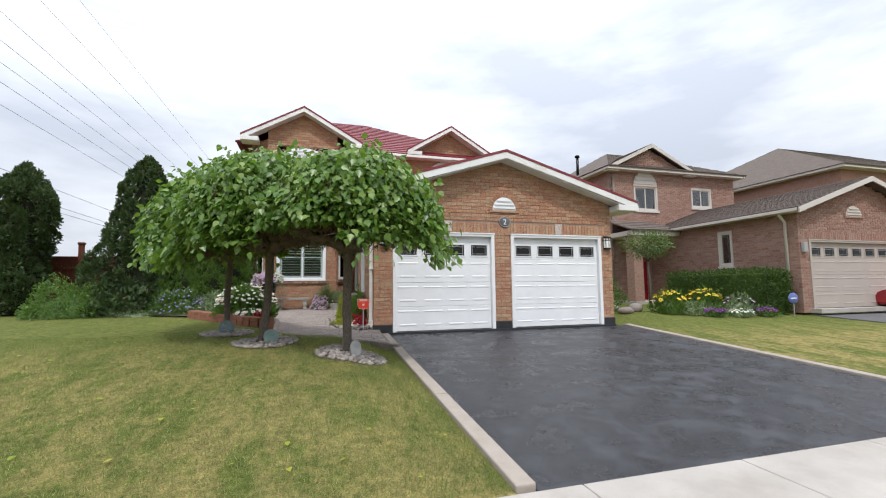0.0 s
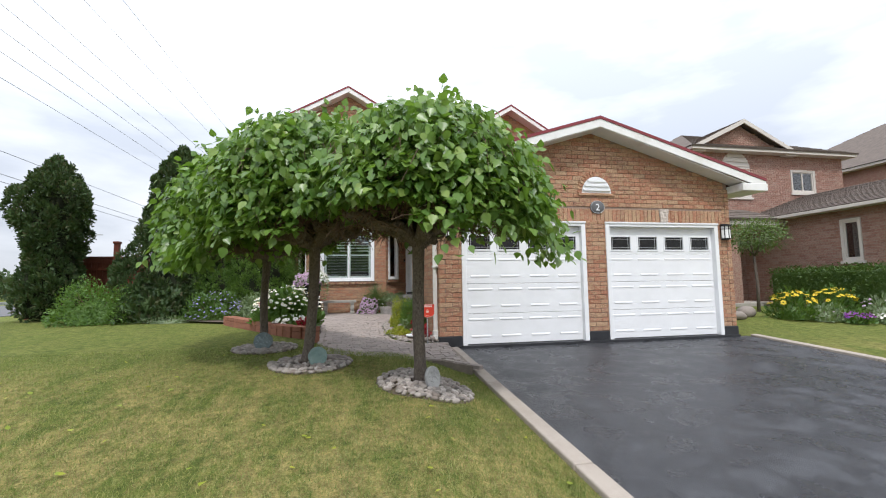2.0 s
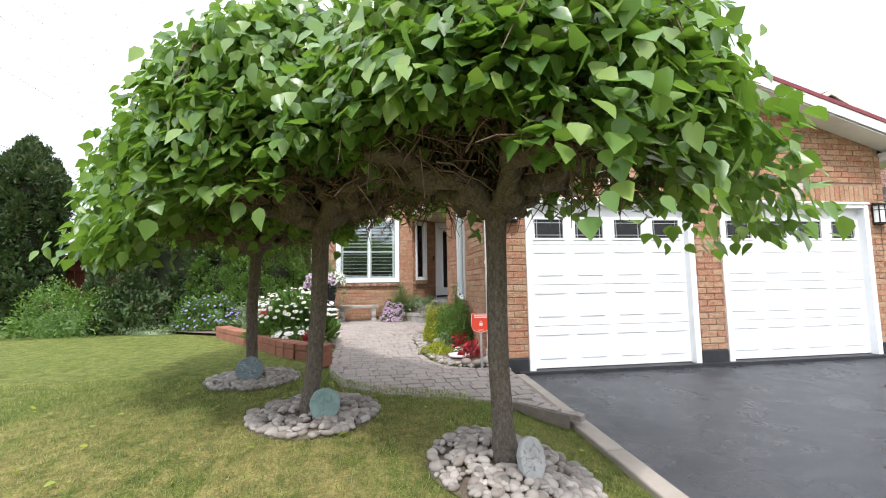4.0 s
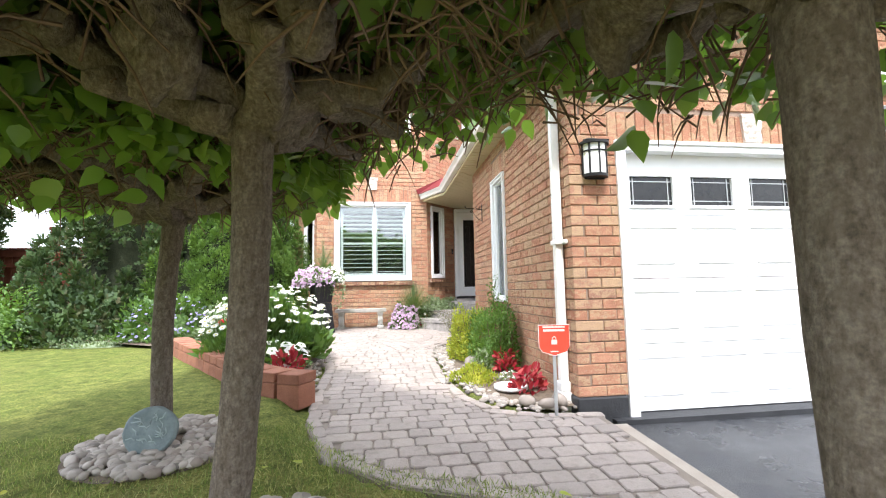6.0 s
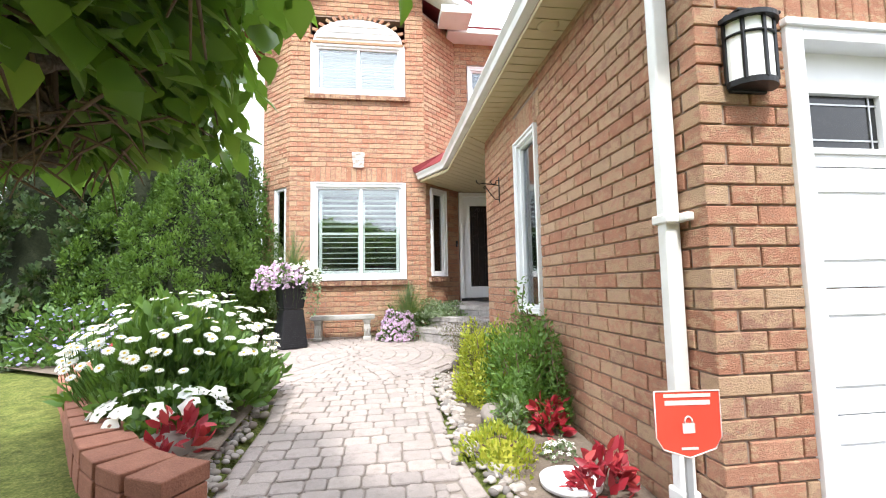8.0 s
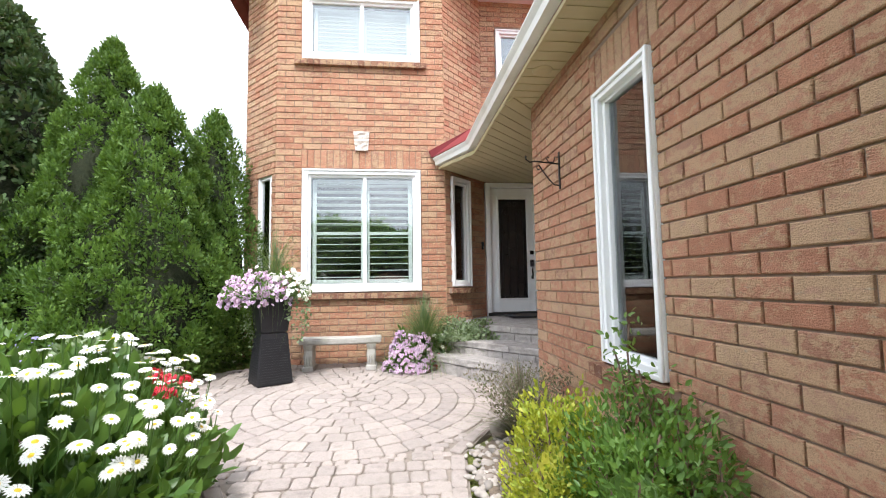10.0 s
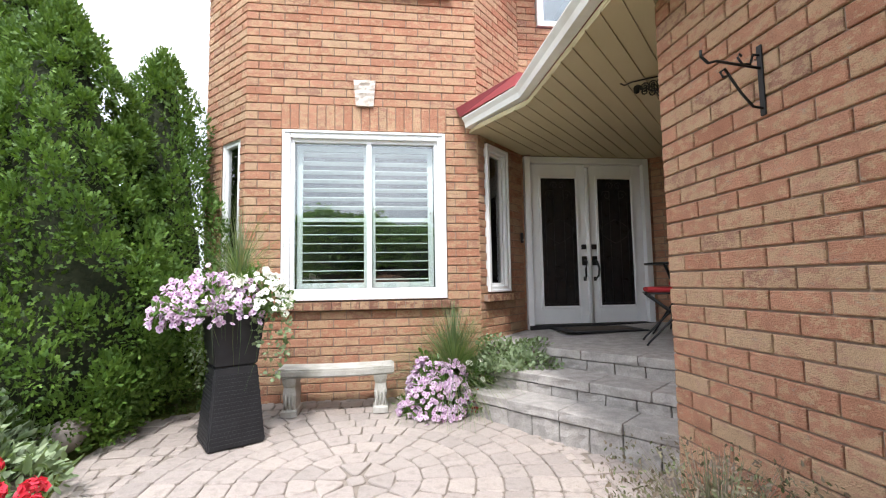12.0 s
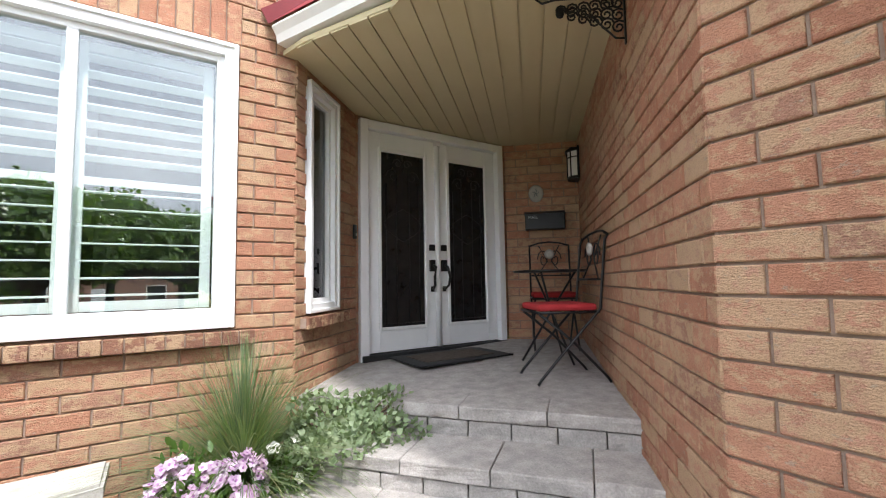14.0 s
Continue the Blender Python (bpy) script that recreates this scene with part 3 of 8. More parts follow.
curb_l = tagged(new("curb"), "pale concrete kerb along the driveway and lawn", "kerb", kind="structure")
curb_r = tagged(new("curb"), "pale concrete kerb between driveway and neighbour lawn", "kerb", kind="structure")
for i in range(3):
    curb_piece(1.38, 1.54, 2.94 + i * 2.2, 5.14 + i * 2.2, 0.05, curb_l)
for i in range(3):
    curb_piece(7.62, 7.78, 3.0 + i * 2.2, 5.2 + i * 2.2, 0.045, curb_r)
pavement = tagged(new("pavement"), "poured concrete pavement slabs across the driveway", "pavement", kind="structure")
for i in range(-6, 12):
    bm = bmesh.new()
    bbox(bm, 1.9 + i * 1.5 + 0.004, 1.9 + (i + 1) * 1.5 - 0.004, 1.38, 2.92, -0.12, 0, bevel=0.008)
    for v in bm.verts:
        v.co.z += drive_z(v.co.y) + 0.005
    part("slab", bm, M["concrete"], pavement)
strip("verge_apron", 0.9, 8.3, [-1.6, -0.5, 0.6, 1.37], lambda x, y: drive_z(y) + 0.004, 0.1, M["concrete"], "concrete driveway apron between pavement and street", "apron", 2)
strip("road", -60, 80, [-11, -6, -1.62], lambda x, y: drive_z(y) - 0.09 + 0.0 * x, 0.05, M["oldroad"], "grey asphalt residential street", "road", 4)

# ---- brick walls ----
COURSE, BL, JOINT, BD = 0.0855, 0.243, 0.010, 0.03
_bricks = {}


def brick_shape(w, h, d):
    c = 0.004
    v = [(c, 0, c), (w - c, 0, c), (w - c, 0, h - c), (c, 0, h - c), (0, c, 0), (w, c, 0), (w, c, h), (0, c, h), (0, d, 0), (w, d, 0), (w, d, h), (0, d, h)]
    f = [(0, 1, 2, 3), (4, 5, 1, 0), (5, 6, 2, 1), (6, 7, 3, 2), (7, 4, 0, 3), (8, 9, 5, 4), (9, 10, 6, 5), (10, 11, 7, 6), (11, 8, 4, 7)]
    return v, f


def brick_mesh(w, h, d, material):
    key = (round(w, 3), round(h, 3), round(d, 3), material.name)
    if key not in _bricks:
        v, f = brick_shape(*key[:3])
        _bricks[key] = mesh_from(v, f, material, "brick")
    return _bricks[key]


def lay(L, z0, z1, holes, topfn, start=(), end=(), shift=0.0):
    """Running bond over a wall: list of (u0, u1, z0, z1)."""
    out, i = [], 0
    z = z0
    while z + COURSE * 0.6 < z1:
        zt = min(z + COURSE, z1)
        cuts = [(a, b) for a, b, c, d in holes if c < (z + zt) / 2 < d]
        lo = 0.11 if ("in%d" % (i % 2)) in start else 0.0
        hi = L - (0.11 if ("in%d" % (i % 2)) in end else 0.0)
        u = -BL + (BL / 2 if i % 2 else 0) + shift
        while u < hi:
            segs = [(max(u, lo), min(u + BL - JOINT, hi))]
            for a, b in cuts:
                segs = [s for p, q in segs for s in ((p, min(q, a)), (max(p, b), q)) if s[1] - s[0] > 0.018]
            for p, q in segs:
                if q - p > 0.018 and (topfn is None or zt < topfn((p + q) / 2)):
                    out.append((p, q, z + JOINT / 2, zt - JOINT / 2))
            u += BL
        z += COURSE
        i += 1
    return out


def wall_matrix(o, direction):
    u = Vector((direction[0], direction[1], 0)).normalized()
    inward = Vector((-u.y, u.x, 0))
    m = Matrix.Identity(4)
    for r in range(3):
        m[r][0], m[r][1], m[r][2], m[r][3] = u[r], inward[r], (0, 0, 1)[r], (o[0], o[1], 0)[r]
    return m


def brick_wall(name, label, o, end_pt, z0, z1, holes=(), topfn=None, soldiers=(), start=(), end=(), near=None, thick=0.2, gable=None, shift=0.0, pieces=True, mats=("brick", "brick_i", "mortar"), trim=(0.0, 0.0)):
    """A wall with through openings. holes: (u0, u1, z0, z1) openings; soldiers: upright brick bands (u0, u1, z0, z1); near: stretch of u whose bricks are pieces."""
    d = Vector((end_pt[0] - o[0], end_pt[1] - o[1]))
    L = d.length
    m = wall_matrix(o, d)
    us = sorted({trim[0], L - trim[1], *[min(max(h[0], trim[0]), L) for h in holes], *[min(max(h[1], 0), L) for h in holes]})
    zs = sorted({z0, z1, *[min(max(h[2], z0), z1) for h in holes], *[min(max(h[3], z0), z1) for h in holes]})
    bm = bmesh.new()
    for a, b in zip(us, us[1:]):
        run = None
        for c, e in zip(zs, zs[1:]):
            if any(h[0] < (a + b) / 2 < h[1] and h[2] < (c + e) / 2 < h[3] for h in holes):
                continue
            if b - a > 1e-4 and e - c > 1e-4:
                bbox(bm, a, b, 0.0135, thick, c, e)
    if gable:
        prism(bm, gable, 0.0135, thick)
    ob = tagged(part(name, bm, M[mats[2]], None), label, "wall", kind="structure")
    ob.matrix_basis = m
    rects = lay(L, z0, max([z1] + [p[1] for p in gable or ()]), list(holes) + list(soldiers), topfn, start, end, shift)
    for a, b, c, e in soldiers:
        n = max(1, round((b - a) / 0.0865))
        w = (b - a) / n
        rects += [(a + k * w + 0.004, a + (k + 1) * w - 0.004, c + 0.004, e - 0.004) for k in range(n)]
    big, singles = [], []
    if near:
        rects.sort(key=lambda r: (0 if near[0] <= (r[0] + r[1]) / 2 <= near[1] else 1, r[2]))
        singles = [r for r in rects[:300] if near[0] <= (r[0] + r[1]) / 2 <= near[1]]
        big = rects[len(singles):]
    else:
        big = rects
    if big:
        vv, ff = [], []
        for p, q, c, e in big:
            v, f = brick_shape(q - p, e - c, 0.1)
            jit = random.uniform(-0.0015, 0.0015)
            k = len(vv)
            vv += [(x + p, y + jit, z + c) for x, y, z in v]
            ff += [tuple(i + k for i in t) for t in f]
        b = part("bricks", mesh_from(vv, ff, M[mats[1]], "bricks"), None, ob)
        tagged(b, kind="stuff")
    PENDING.append((ob, singles, mats[0]))
    return ob


PENDING = []  # brick pieces, laid at the end of the file


def lay_pending():
    for ob, singles, mk in PENDING:
        for p, q, c, e in singles:
            b = new("brick", brick_mesh(q - p, e - c, 0.1, M[mk]))
            b.parent = ob
            b.location = (p, random.uniform(-0.0018, 0.0018), c)


GX0, GX1, GY = 1.24, 7.42, 9.69
EAVE, RIDGE, GMID = 3.0, 4.16, 4.33
DL, DR = (1.66, 4.12), (4.55, 7.10)


def gable_top(u):
    return 4.12 - abs(u + GX0 - GMID) * 0.309


brick_wall("wall_garage_front", "orange-brown brick garage front with two wide door openings", (GX0, GY), (GX1, GY), 0.20, 2.9,
           holes=[(DL[0] - GX0, DL[1] - GX0, 0, 2.30), (DR[0] - GX0, DR[1] - GX0, 0, 2.30)],
           topfn=gable_top, soldiers=[(0.36, 6.0, 2.305, 2.555)], gable=[(0.012, 2.9), (GX1 - GX0 - 0.012, 2.9), (GX1 - GX0 - 0.012, 3.13), (GMID - GX0, 4.09), (0.012, 3.13)], near=(0, 2.9), start=("in1",), end=("in1",), trim=(0.012, 0.012))
brick_wall("wall_garage_side", "orange-brown brick garage side wall beside the garden path", (GX0, 13.45), (GX0, GY), 0.1145, 3.02,
           holes=[(1.26, 1.88, 0.90, 2.56)], soldiers=[(1.2, 1.94, 2.57, 2.82)], near=(0.0, 3.76), end=("in1",), shift=0.125, trim=(0, 0.21))
brick_wall("wall_porch_diagonal", "orange-brown brick wall angled along the porch", (3.70, 15.91), (GX0, 13.45), 0.2, 3.02, near=(0.9, 3.5))
brick_wall("wall_porch_letterbox", "short brick wall beside the entrance doors", (3.06, 16.33), (3.59, 15.80), 0.6, 3.05, near=(0, 1))
brick_wall("wall_entrance", "brick wall around the double entrance doors", (1.37, 16.33), (3.06, 16.33), 0.6, 6.1, holes=[(0.02, 1.65, 0.6, 2.97), (0.25, 1.0, 4.62, 5.52)])
brick_wall("wall_upper", "upper brick wall above the garage roof", (3.06, 16.33), (7.4, 16.33), 3.0, 6.1, topfn=lambda u: 7.19 - abs(u - 2.0) * 0.6 if u > 0.2 else 6.1,
           holes=[(1.25, 2.75, 4.6, 5.6)], gable=[(0.25, 6.1), (3.75, 6.1), (3.75, 6.13), (2.0, 7.17), (0.25, 6.13)])
brick_wall("wall_bay_front", "two-storey orange-brown brick bay front with large window", (-1.62, 15.65), (0.69, 15.65), 0.25, 6.0,
           holes=[(0.345, 1.97, 1.285, 2.98), (0.33, 1.98, 4.52, 5.95)], soldiers=[(0.335, 1.98, 2.985, 3.245)], near=(0, 2.4),
           topfn=lambda u: 7.13 - abs(u - 1.155) * 0.565, gable=[(0, 6.0), (2.31, 6.0), (2.31, 6.46), (1.155, 7.11), (0, 6.46)])
brick_wall("wall_bay_right", "angled brick bay side beside the entrance", (0.69, 15.65), (1.37, 16.33), 0.3, 6.15, holes=[(0.13, 0.60, 1.33, 2.93)], near=(0, 1))
brick_wall("wall_bay_left", "angled brick bay side facing the cedars", (-2.2, 16.23), (-1.62, 15.65), 0.25, 6.15, holes=[(0.34, 0.72, 1.33, 2.93)])
brick_wall("wall_house_side", "long brick side wall of the house", (-2.2, 24.0), (-2.2, 16.23), 0.25, 6.1)
brick_wall("wall_garage_right", "brick side wall of the garage facing the neighbour", (GX1, GY), (GX1, 16.3), 0.1145, 3.02, start=("in1",), trim=(0.21, 0))


def plain_wall(name, x0, x1, y0, y1, z0, z1, label):
    return tagged(part(name, box_bm(x0, x1, y0, y1, z0, z1), M["nbrick"], None), label, "wall", kind="structure")


plain_wall("wall_house_back", -2.2, 7.4, 23.8, 24.0, 0.2, 6.1, "brick rear wall of the house")
plain_wall("wall_house_right", 7.2, 7.4, 16.55, 23.8, 0.2, 6.1, "brick right wall of the house")

# ---- sills, keystones, footings ----
def rowlock_sill(name, m, u0, u1, z, out=0.06, h=0.075):
    s = tagged(new(name), "brick-on-edge window sill", "sill", kind="structure")
    s.matrix_basis = m
    n = round((u1 - u0) / 0.0865)
    w = (u1 - u0) / n
    part("sill_bed", box_bm(u0, u1, -out + 0.02, 0.006, z - h + 0.006, z - 0.006), M["mortar"], s)
    for k in range(n):
        bm = box_bm(u0 + k * w + 0.004, u0 + (k + 1) * w - 0.004, -out, 0.02, z - h, z, bevel=0.004)
        part("brick", bm, M["sillbrick"], s)
    return s


M["sillbrick"] = brick_mat("sill_brick", False, [(0.24, 0.12, 0.085), (0.30, 0.15, 0.10), (0.27, 0.14, 0.11)])
MB = wall_matrix((-1.62, 15.65), (1, 0))
MG = wall_matrix((GX0, GY), (1, 0))
MS = wall_matrix((GX0, 13.45), (0, -1))
MR = wall_matrix((0.69, 15.65), (0.68, 0.68))
ML = wall_matrix((-2.2, 16.23), (0.58, -0.58))
MD = wall_matrix((1.37, 16.33), (1, 0))
MU = wall_matrix((3.06, 16.33), (1, 0))
MQ = wall_matrix((3.70, 15.91), (-1, -1))
MP = wall_matrix((3.06, 16.33), (1, -1))
rowlock_sill("window_sill_bay", MB, 0.22, 2.07, 1.275)
rowlock_sill("window_sill_bay_upper", MB, 0.24, 2.06, 4.51)
rowlock_sill("window_sill_side", MS, 1.18, 1.96, 0.895, 0.075)
rowlock_sill("window_sill_bay_right", MR, 0.06, 0.68, 1.32)


def keystone(m, u, z0, z1, w):
    bm = bmesh.new()
    prism(bm, [(u - w * 0.4, z0), (u + w * 0.4, z0), (u + w * 0.5, z1), (u - w * 0.5, z1)], -0.022, 0.01)
    front = [f for f in bm.faces if f.calc_center_median().y < -0.021]
    bmesh.ops.subdivide_edges(bm, edges=list({e for f in front for e in f.edges}), cuts=9, use_grid_fill=True)
    for v in bm.verts:
        if v.co.y < -0.021:
            v.co.y -= 0.006 + 0.016 * noise.noise(Vector((v.co.x * 26, z0, v.co.z * 26)))
    ob = part("keystone", bm, M["stone"], None, "")
    ob.matrix_basis = m
    return tagged(ob, "carved pale stone keystone set in the brick", "keystone", kind="structure")


keystone(MB, 1.15, 3.235, 3.505, 0.22)
keystone(MG, 1.72, 2.31, 2.57, 0.2)
keystone(MG, 4.62, 2.31, 2.57, 0.2)

footing = tagged(new("footing"), "black coated concrete footing under the garage brick", "footing", kind="structure")
for a, b in ((GX0 - 0.015, 1.65), (4.13, 4.54), (7.11, GX1 + 0.015)):
    part("footing_block", box_bm(a, b, GY - 0.02, GY + 0.18, -0.12, 0.2, bevel=0.012), M["tar"], footing)
part("footing_side", box_bm(GX0 - 0.012, GX0 + 0.15, GY + 0.185, 13.45, -0.1, 0.12, bevel=0.008), M["concrete"], footing)


# ---- windows and doors ----
def rect_frame(bm, u0, u1, z0, z1, w, y0, y1, bevel=0.006):
    bbox(bm, u0, u0 + w, y0, y1, z0, z1, bevel)
    bbox(bm, u1 - w, u1, y0, y1, z0, z1, bevel)
    bbox(bm, u0 + w, u1 - w, y0 + 0.001, y1, z0, z0 + w, bevel)
    bbox(bm, u0 + w, u1 - w, y0 + 0.001, y1, z1 - w, z1, bevel)


def window(name, label, m, u0, u1, z0, z1, mull=(), fw=0.07, slats=0, sw=0.05, mid=None, glass="glass", room=True, trim="white", proud=0.0):
    w = tagged(new(name), label, "window", kind="structure")
    w.matrix_basis = m
    bm = bmesh.new()
    rect_frame(bm, u0 + 0.004, u1 - 0.004, z0 + 0.004, z1 - 0.004, fw, -0.015 - proud, 0.10)
    rect_frame(bm, u0 + 0.003, u1 - 0.003, z0 + 0.003, z1 - 0.003, 0.026, -0.03 - proud, -0.012 - proud, 0.006)
    rect_frame(bm, u0 + fw - 0.002, u1 - fw + 0.002, z0 + fw - 0.002, z1 - fw + 0.002, fw * 0.55, 0.02, 0.09, 0.004)
    part("window_frame", bm, M[trim], w)
    gi = fw * 1.55
    edges = [u0 + gi, *[x for c in mull for x in (c - 0.022, c + 0.022)], u1 - gi]
    for c in mull:
        part("mullion", box_bm(c - 0.024, c + 0.024, 0.022, 0.088, z0 + gi - 0.01, z1 - gi + 0.01, bevel=0.004), M[trim], w)
    for a, b in zip(edges[::2], edges[1::2]):
        g = part("pane", box_bm(a - 0.004, b + 0.004, 0.05, 0.056, z0 + gi - 0.004, z1 - gi + 0.004), M[glass], w)
        g.visible_shadow = False
    if slats:
        sh = part("shutter_frame", bmesh.new(), M["shutter"], w, "white louvred interior shutter")
        bm = bmesh.new()
        cs = [u0 + gi, *mull, u1 - gi]
        for a, b in zip(cs, cs[1:]):
            rect_frame(bm, a + 0.003, b - 0.003, z0 + gi, z1 - gi, sw, 0.13, 0.16, 0.004)
            if mid:
                bbox(bm, a + 0.01, b - 0.01, 0.131, 0.159, mid - 0.02, mid + 0.02)
        bm.to_mesh(sh.data)
        bm.free()
        for a, b in zip(cs, cs[1:]):
            for k in range(slats):
                z = z0 + gi + sw + 0.03 + (z1 - z0 - 2 * gi - 2 * sw - 0.06) * k / (slats - 1)
                if mid and abs(z - mid) < 0.04:
                    continue
                tilt = -4 if (mid and z < mid) else 24
                bm = box_bm(a + sw, b - sw, -0.030, 0.030, -0.0045, 0.0045, bevel=0.003, m=None)
                bmesh.ops.transform(bm, matrix=Matrix.Translation((0, 0.145, z)) @ Matrix.Rotation(radians(-tilt), 4, "X"), verts=bm.verts)
                part("louvre", bm, M["shutter"], sh)
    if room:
        # box behind the panes; the unlit room's darkness is put into its colour
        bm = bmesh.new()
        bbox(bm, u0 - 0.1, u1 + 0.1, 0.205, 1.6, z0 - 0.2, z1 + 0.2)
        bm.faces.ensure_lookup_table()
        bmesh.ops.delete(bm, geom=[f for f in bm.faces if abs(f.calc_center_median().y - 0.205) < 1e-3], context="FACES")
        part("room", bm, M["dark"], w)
    return w


window("window_1", "large white-framed bay window with louvred shutters", MB, 0.35, 1.965, 1.29, 2.975, mull=(1.19,), fw=0.075, slats=15, sw=0.055, mid=2.1)
window("window_2", "white-framed upper bay window with closed shutters", MB, 0.335, 1.975, 4.525, 5.50, mull=(1.155,), fw=0.085, slats=10, sw=0.05)
window("window_3", "tall narrow white-framed window in the garage wall", MS, 1.265, 1.875, 0.905, 2.555, fw=0.055, glass="dglass")
window("window_4", "narrow white-framed window in the bay side", MR, 0.135, 0.595, 1.335, 2.925, fw=0.065, glass="dglass")
window("window_5", "narrow white-framed window in the bay side by the cedars", ML, 0.345, 0.715, 1.335, 2.925, fw=0.045, glass="dglass", proud=-0.045)
window("window_6", "small white-framed upper window above the entrance", MD, 0.255, 0.995, 4.625, 5.515, fw=0.07, glass="glass")
window("window_7", "white-framed upper window under the side gable", MU, 1.255, 2.745, 4.605, 5.595, mull=(2.0,), fw=0.07)


def half_round(name, label, m, u, z, w, h, material, rim=None, n=14, proud=0.02):
    """A half-round louvred panel over an opening."""
    t = tagged(new(name), label, "window", kind="structure")
    t.matrix_basis = m
    arc = [(u + w / 2 * math.cos(math.pi * k / n), z + h * math.sin(math.pi * k / n)) for k in range(n + 1)]
    bm = bmesh.new()
    prism(bm, arc, -0.012, 0.02)
    part("panel", bm, material, t)
    for k in range(3):
        zz = z + h * (0.12 + 0.27 * k)
        half = w / 2 * math.sqrt(max(0, 1 - ((zz - z + h * 0.1) / h) ** 2)) - 0.015
        if half > 0.05:
            part("louvre", box_bm(u - half, u + half, -0.02 - proud, -0.005, zz, zz + h * 0.13, bevel=0.006), material, t)
    if rim:
        bm = bmesh.new()
        for k in range(n + 4):
            a = math.pi * (k + 0.5) / (n + 4)
            r = 1.0 / math.sqrt((math.cos(a) / (w / 2)) ** 2 + (math.sin(a) / h) ** 2)
            bbox(bm, -0.024, 0.024, -0.016, 0.02, r + 0.006, r + 0.10, m=Matrix.Translation((u, 0, z)) @ Matrix.Rotation(math.pi / 2 - a, 4, "Y"))
        part("arch_bricks", bm, rim, t)
        part("sill", box_bm(u - w / 2 - 0.08, u + w / 2 + 0.08, -0.03, 0.01, z - 0.05, z, bevel=0.006), rim, t)
    return t


half_round("vent_1", "white half-round louvred gable vent in a brick arch", MG, 3.16, 2.86, 0.62, 0.33, M["white"], M["brick_i"])
half_round("arch_1", "white half-round panel above the upper bay window", MB, 1.155, 5.50, 1.55, 0.42, M["white"], M["brick_i"])
half_round("arch_2", "white half-round panel above the upper window", MU, 2.0, 5.60, 1.5, 0.42, M["white"], M["brick_i"])


def garage_door(name, x0, x1, z1, label, base=0.04, y=GY, paint="white", windows=4, frame_w=0.085):
    """Sectional door: three sections with stamped panels, a top one with a row of lights."""
    d = tagged(new(name), label, "garage door", kind="structure")
    jw = frame_w
    bm = bmesh.new()
    bbox(bm, x0, x0 + jw, y - 0.02, y + 0.16, base - 0.03, z1, 0.006)
    bbox(bm, x1 - jw, x1, y - 0.02, y + 0.16, base - 0.03, z1, 0.006)
    bbox(bm, x0 + jw, x1 - jw, y - 0.018, y + 0.16, z1 - jw, z1, 0.006)
    bbox(bm, x0 - 0.01, x1 + 0.01, y - 0.035, y + 0.02, z1 - 0.03, z1 + 0.004, 0.006)
    part("door_frame", bm, M[paint], d)
    a, b, top = x0 + jw - 0.01, x1 - jw + 0.01, z1 - jw + 0.01
    h = (top - base) / 4
    yy = y + 0.085
    for r in range(4):
        z0r, z1r = base + r * h + 0.0025, base + (r + 1) * h - 0.0025
        bm = bmesh.new()
        if r == 3:
            cols = [(a + (b - a) * (k + 0.125) / windows, a + (b - a) * (k + 0.875) / windows) for k in range(windows)]
            zl, zh = z0r + 0.07, z0r + 0.35
            bbox(bm, a, b, yy, yy + 0.04, z0r, zl)
            bbox(bm, a, b, yy, yy + 0.04, zh, z1r)
            es = [a, *[v for c in cols for v in c], b]
            for p, q in zip(es[::2], es[1::2]):
                bbox(bm, p, q, yy, yy + 0.04, zl, zh)
            part("door_section", bm, M[paint], d)
            for p, q in cols:
                bm = bmesh.new()
                rect_frame(bm, p - 0.014, q + 0.014, zl - 0.014, zh + 0.014, 0.028, yy - 0.014, yy + 0.02, 0.004)
                li = part("light", bm, M[paint], d)
                part("pane", box_bm(p, q, yy + 0.014, yy + 0.02, zl, zh), M["doorglass"], li, "dark glass light")
                bm = bmesh.new()
                for f in (0.12, 0.88):
                    bbox(bm, p + (q - p) * f - 0.004, p + (q - p) * f + 0.004, yy + 0.008, yy + 0.013, zl, zh)
                for f in (0.2, 0.8):
                    bbox(bm, p, q, yy + 0.0085, yy + 0.0128, zl + (zh - zl) * f - 0.004, zl + (zh - zl) * f + 0.004)
                part("caming", bm, M["galv"], li)
        else:
            bbox(bm, a, b, yy, yy + 0.04, z0r, z1r, 0.005)
            for k in range(4):
                p, q = a + (b - a) * (k + 0.10) / 4, a + (b - a) * (k + 0.90) / 4
                zp0, zp1 = z0r + 0.135, z1r - 0.10
                # pressed panel: a ridge along its top and a shorter one along its foot
                for z, cut in ((zp1, 0.0), (zp0, 0.045)):
                    ring = [[bm.verts.new((x, yy + dy, z + dz)) for x, dy, dz in ((p + cut, 0.002, dd), (p + cut + 0.012, -0.009, min(dd, 0.004) * 0.9), (q - cut - 0.012, -0.009, min(dd, 0.004) * 0.9), (q - cut, 0.002, dd))] for dd in (-0.013, 0.026)]
                    lo, hi = ring
                    bm.faces.new((lo[0], lo[3], lo[2], lo[1]))
                    bm.faces.new((lo[1], lo[2], hi[2], hi[1]))
                    bm.faces.new((hi[1], hi[2], hi[3], hi[0]))
                    bm.faces.new((lo[0], lo[1], hi[1], hi[0]))
                    bm.faces.new((lo[2], lo[3], hi[3], hi[2]))
            part("door_section", bm, M[paint], d)
    part("bottom_seal", box_bm(a, b, yy - 0.004, yy + 0.045, base - 0.02, base + 0.004), M["rubber"], d)
    return d


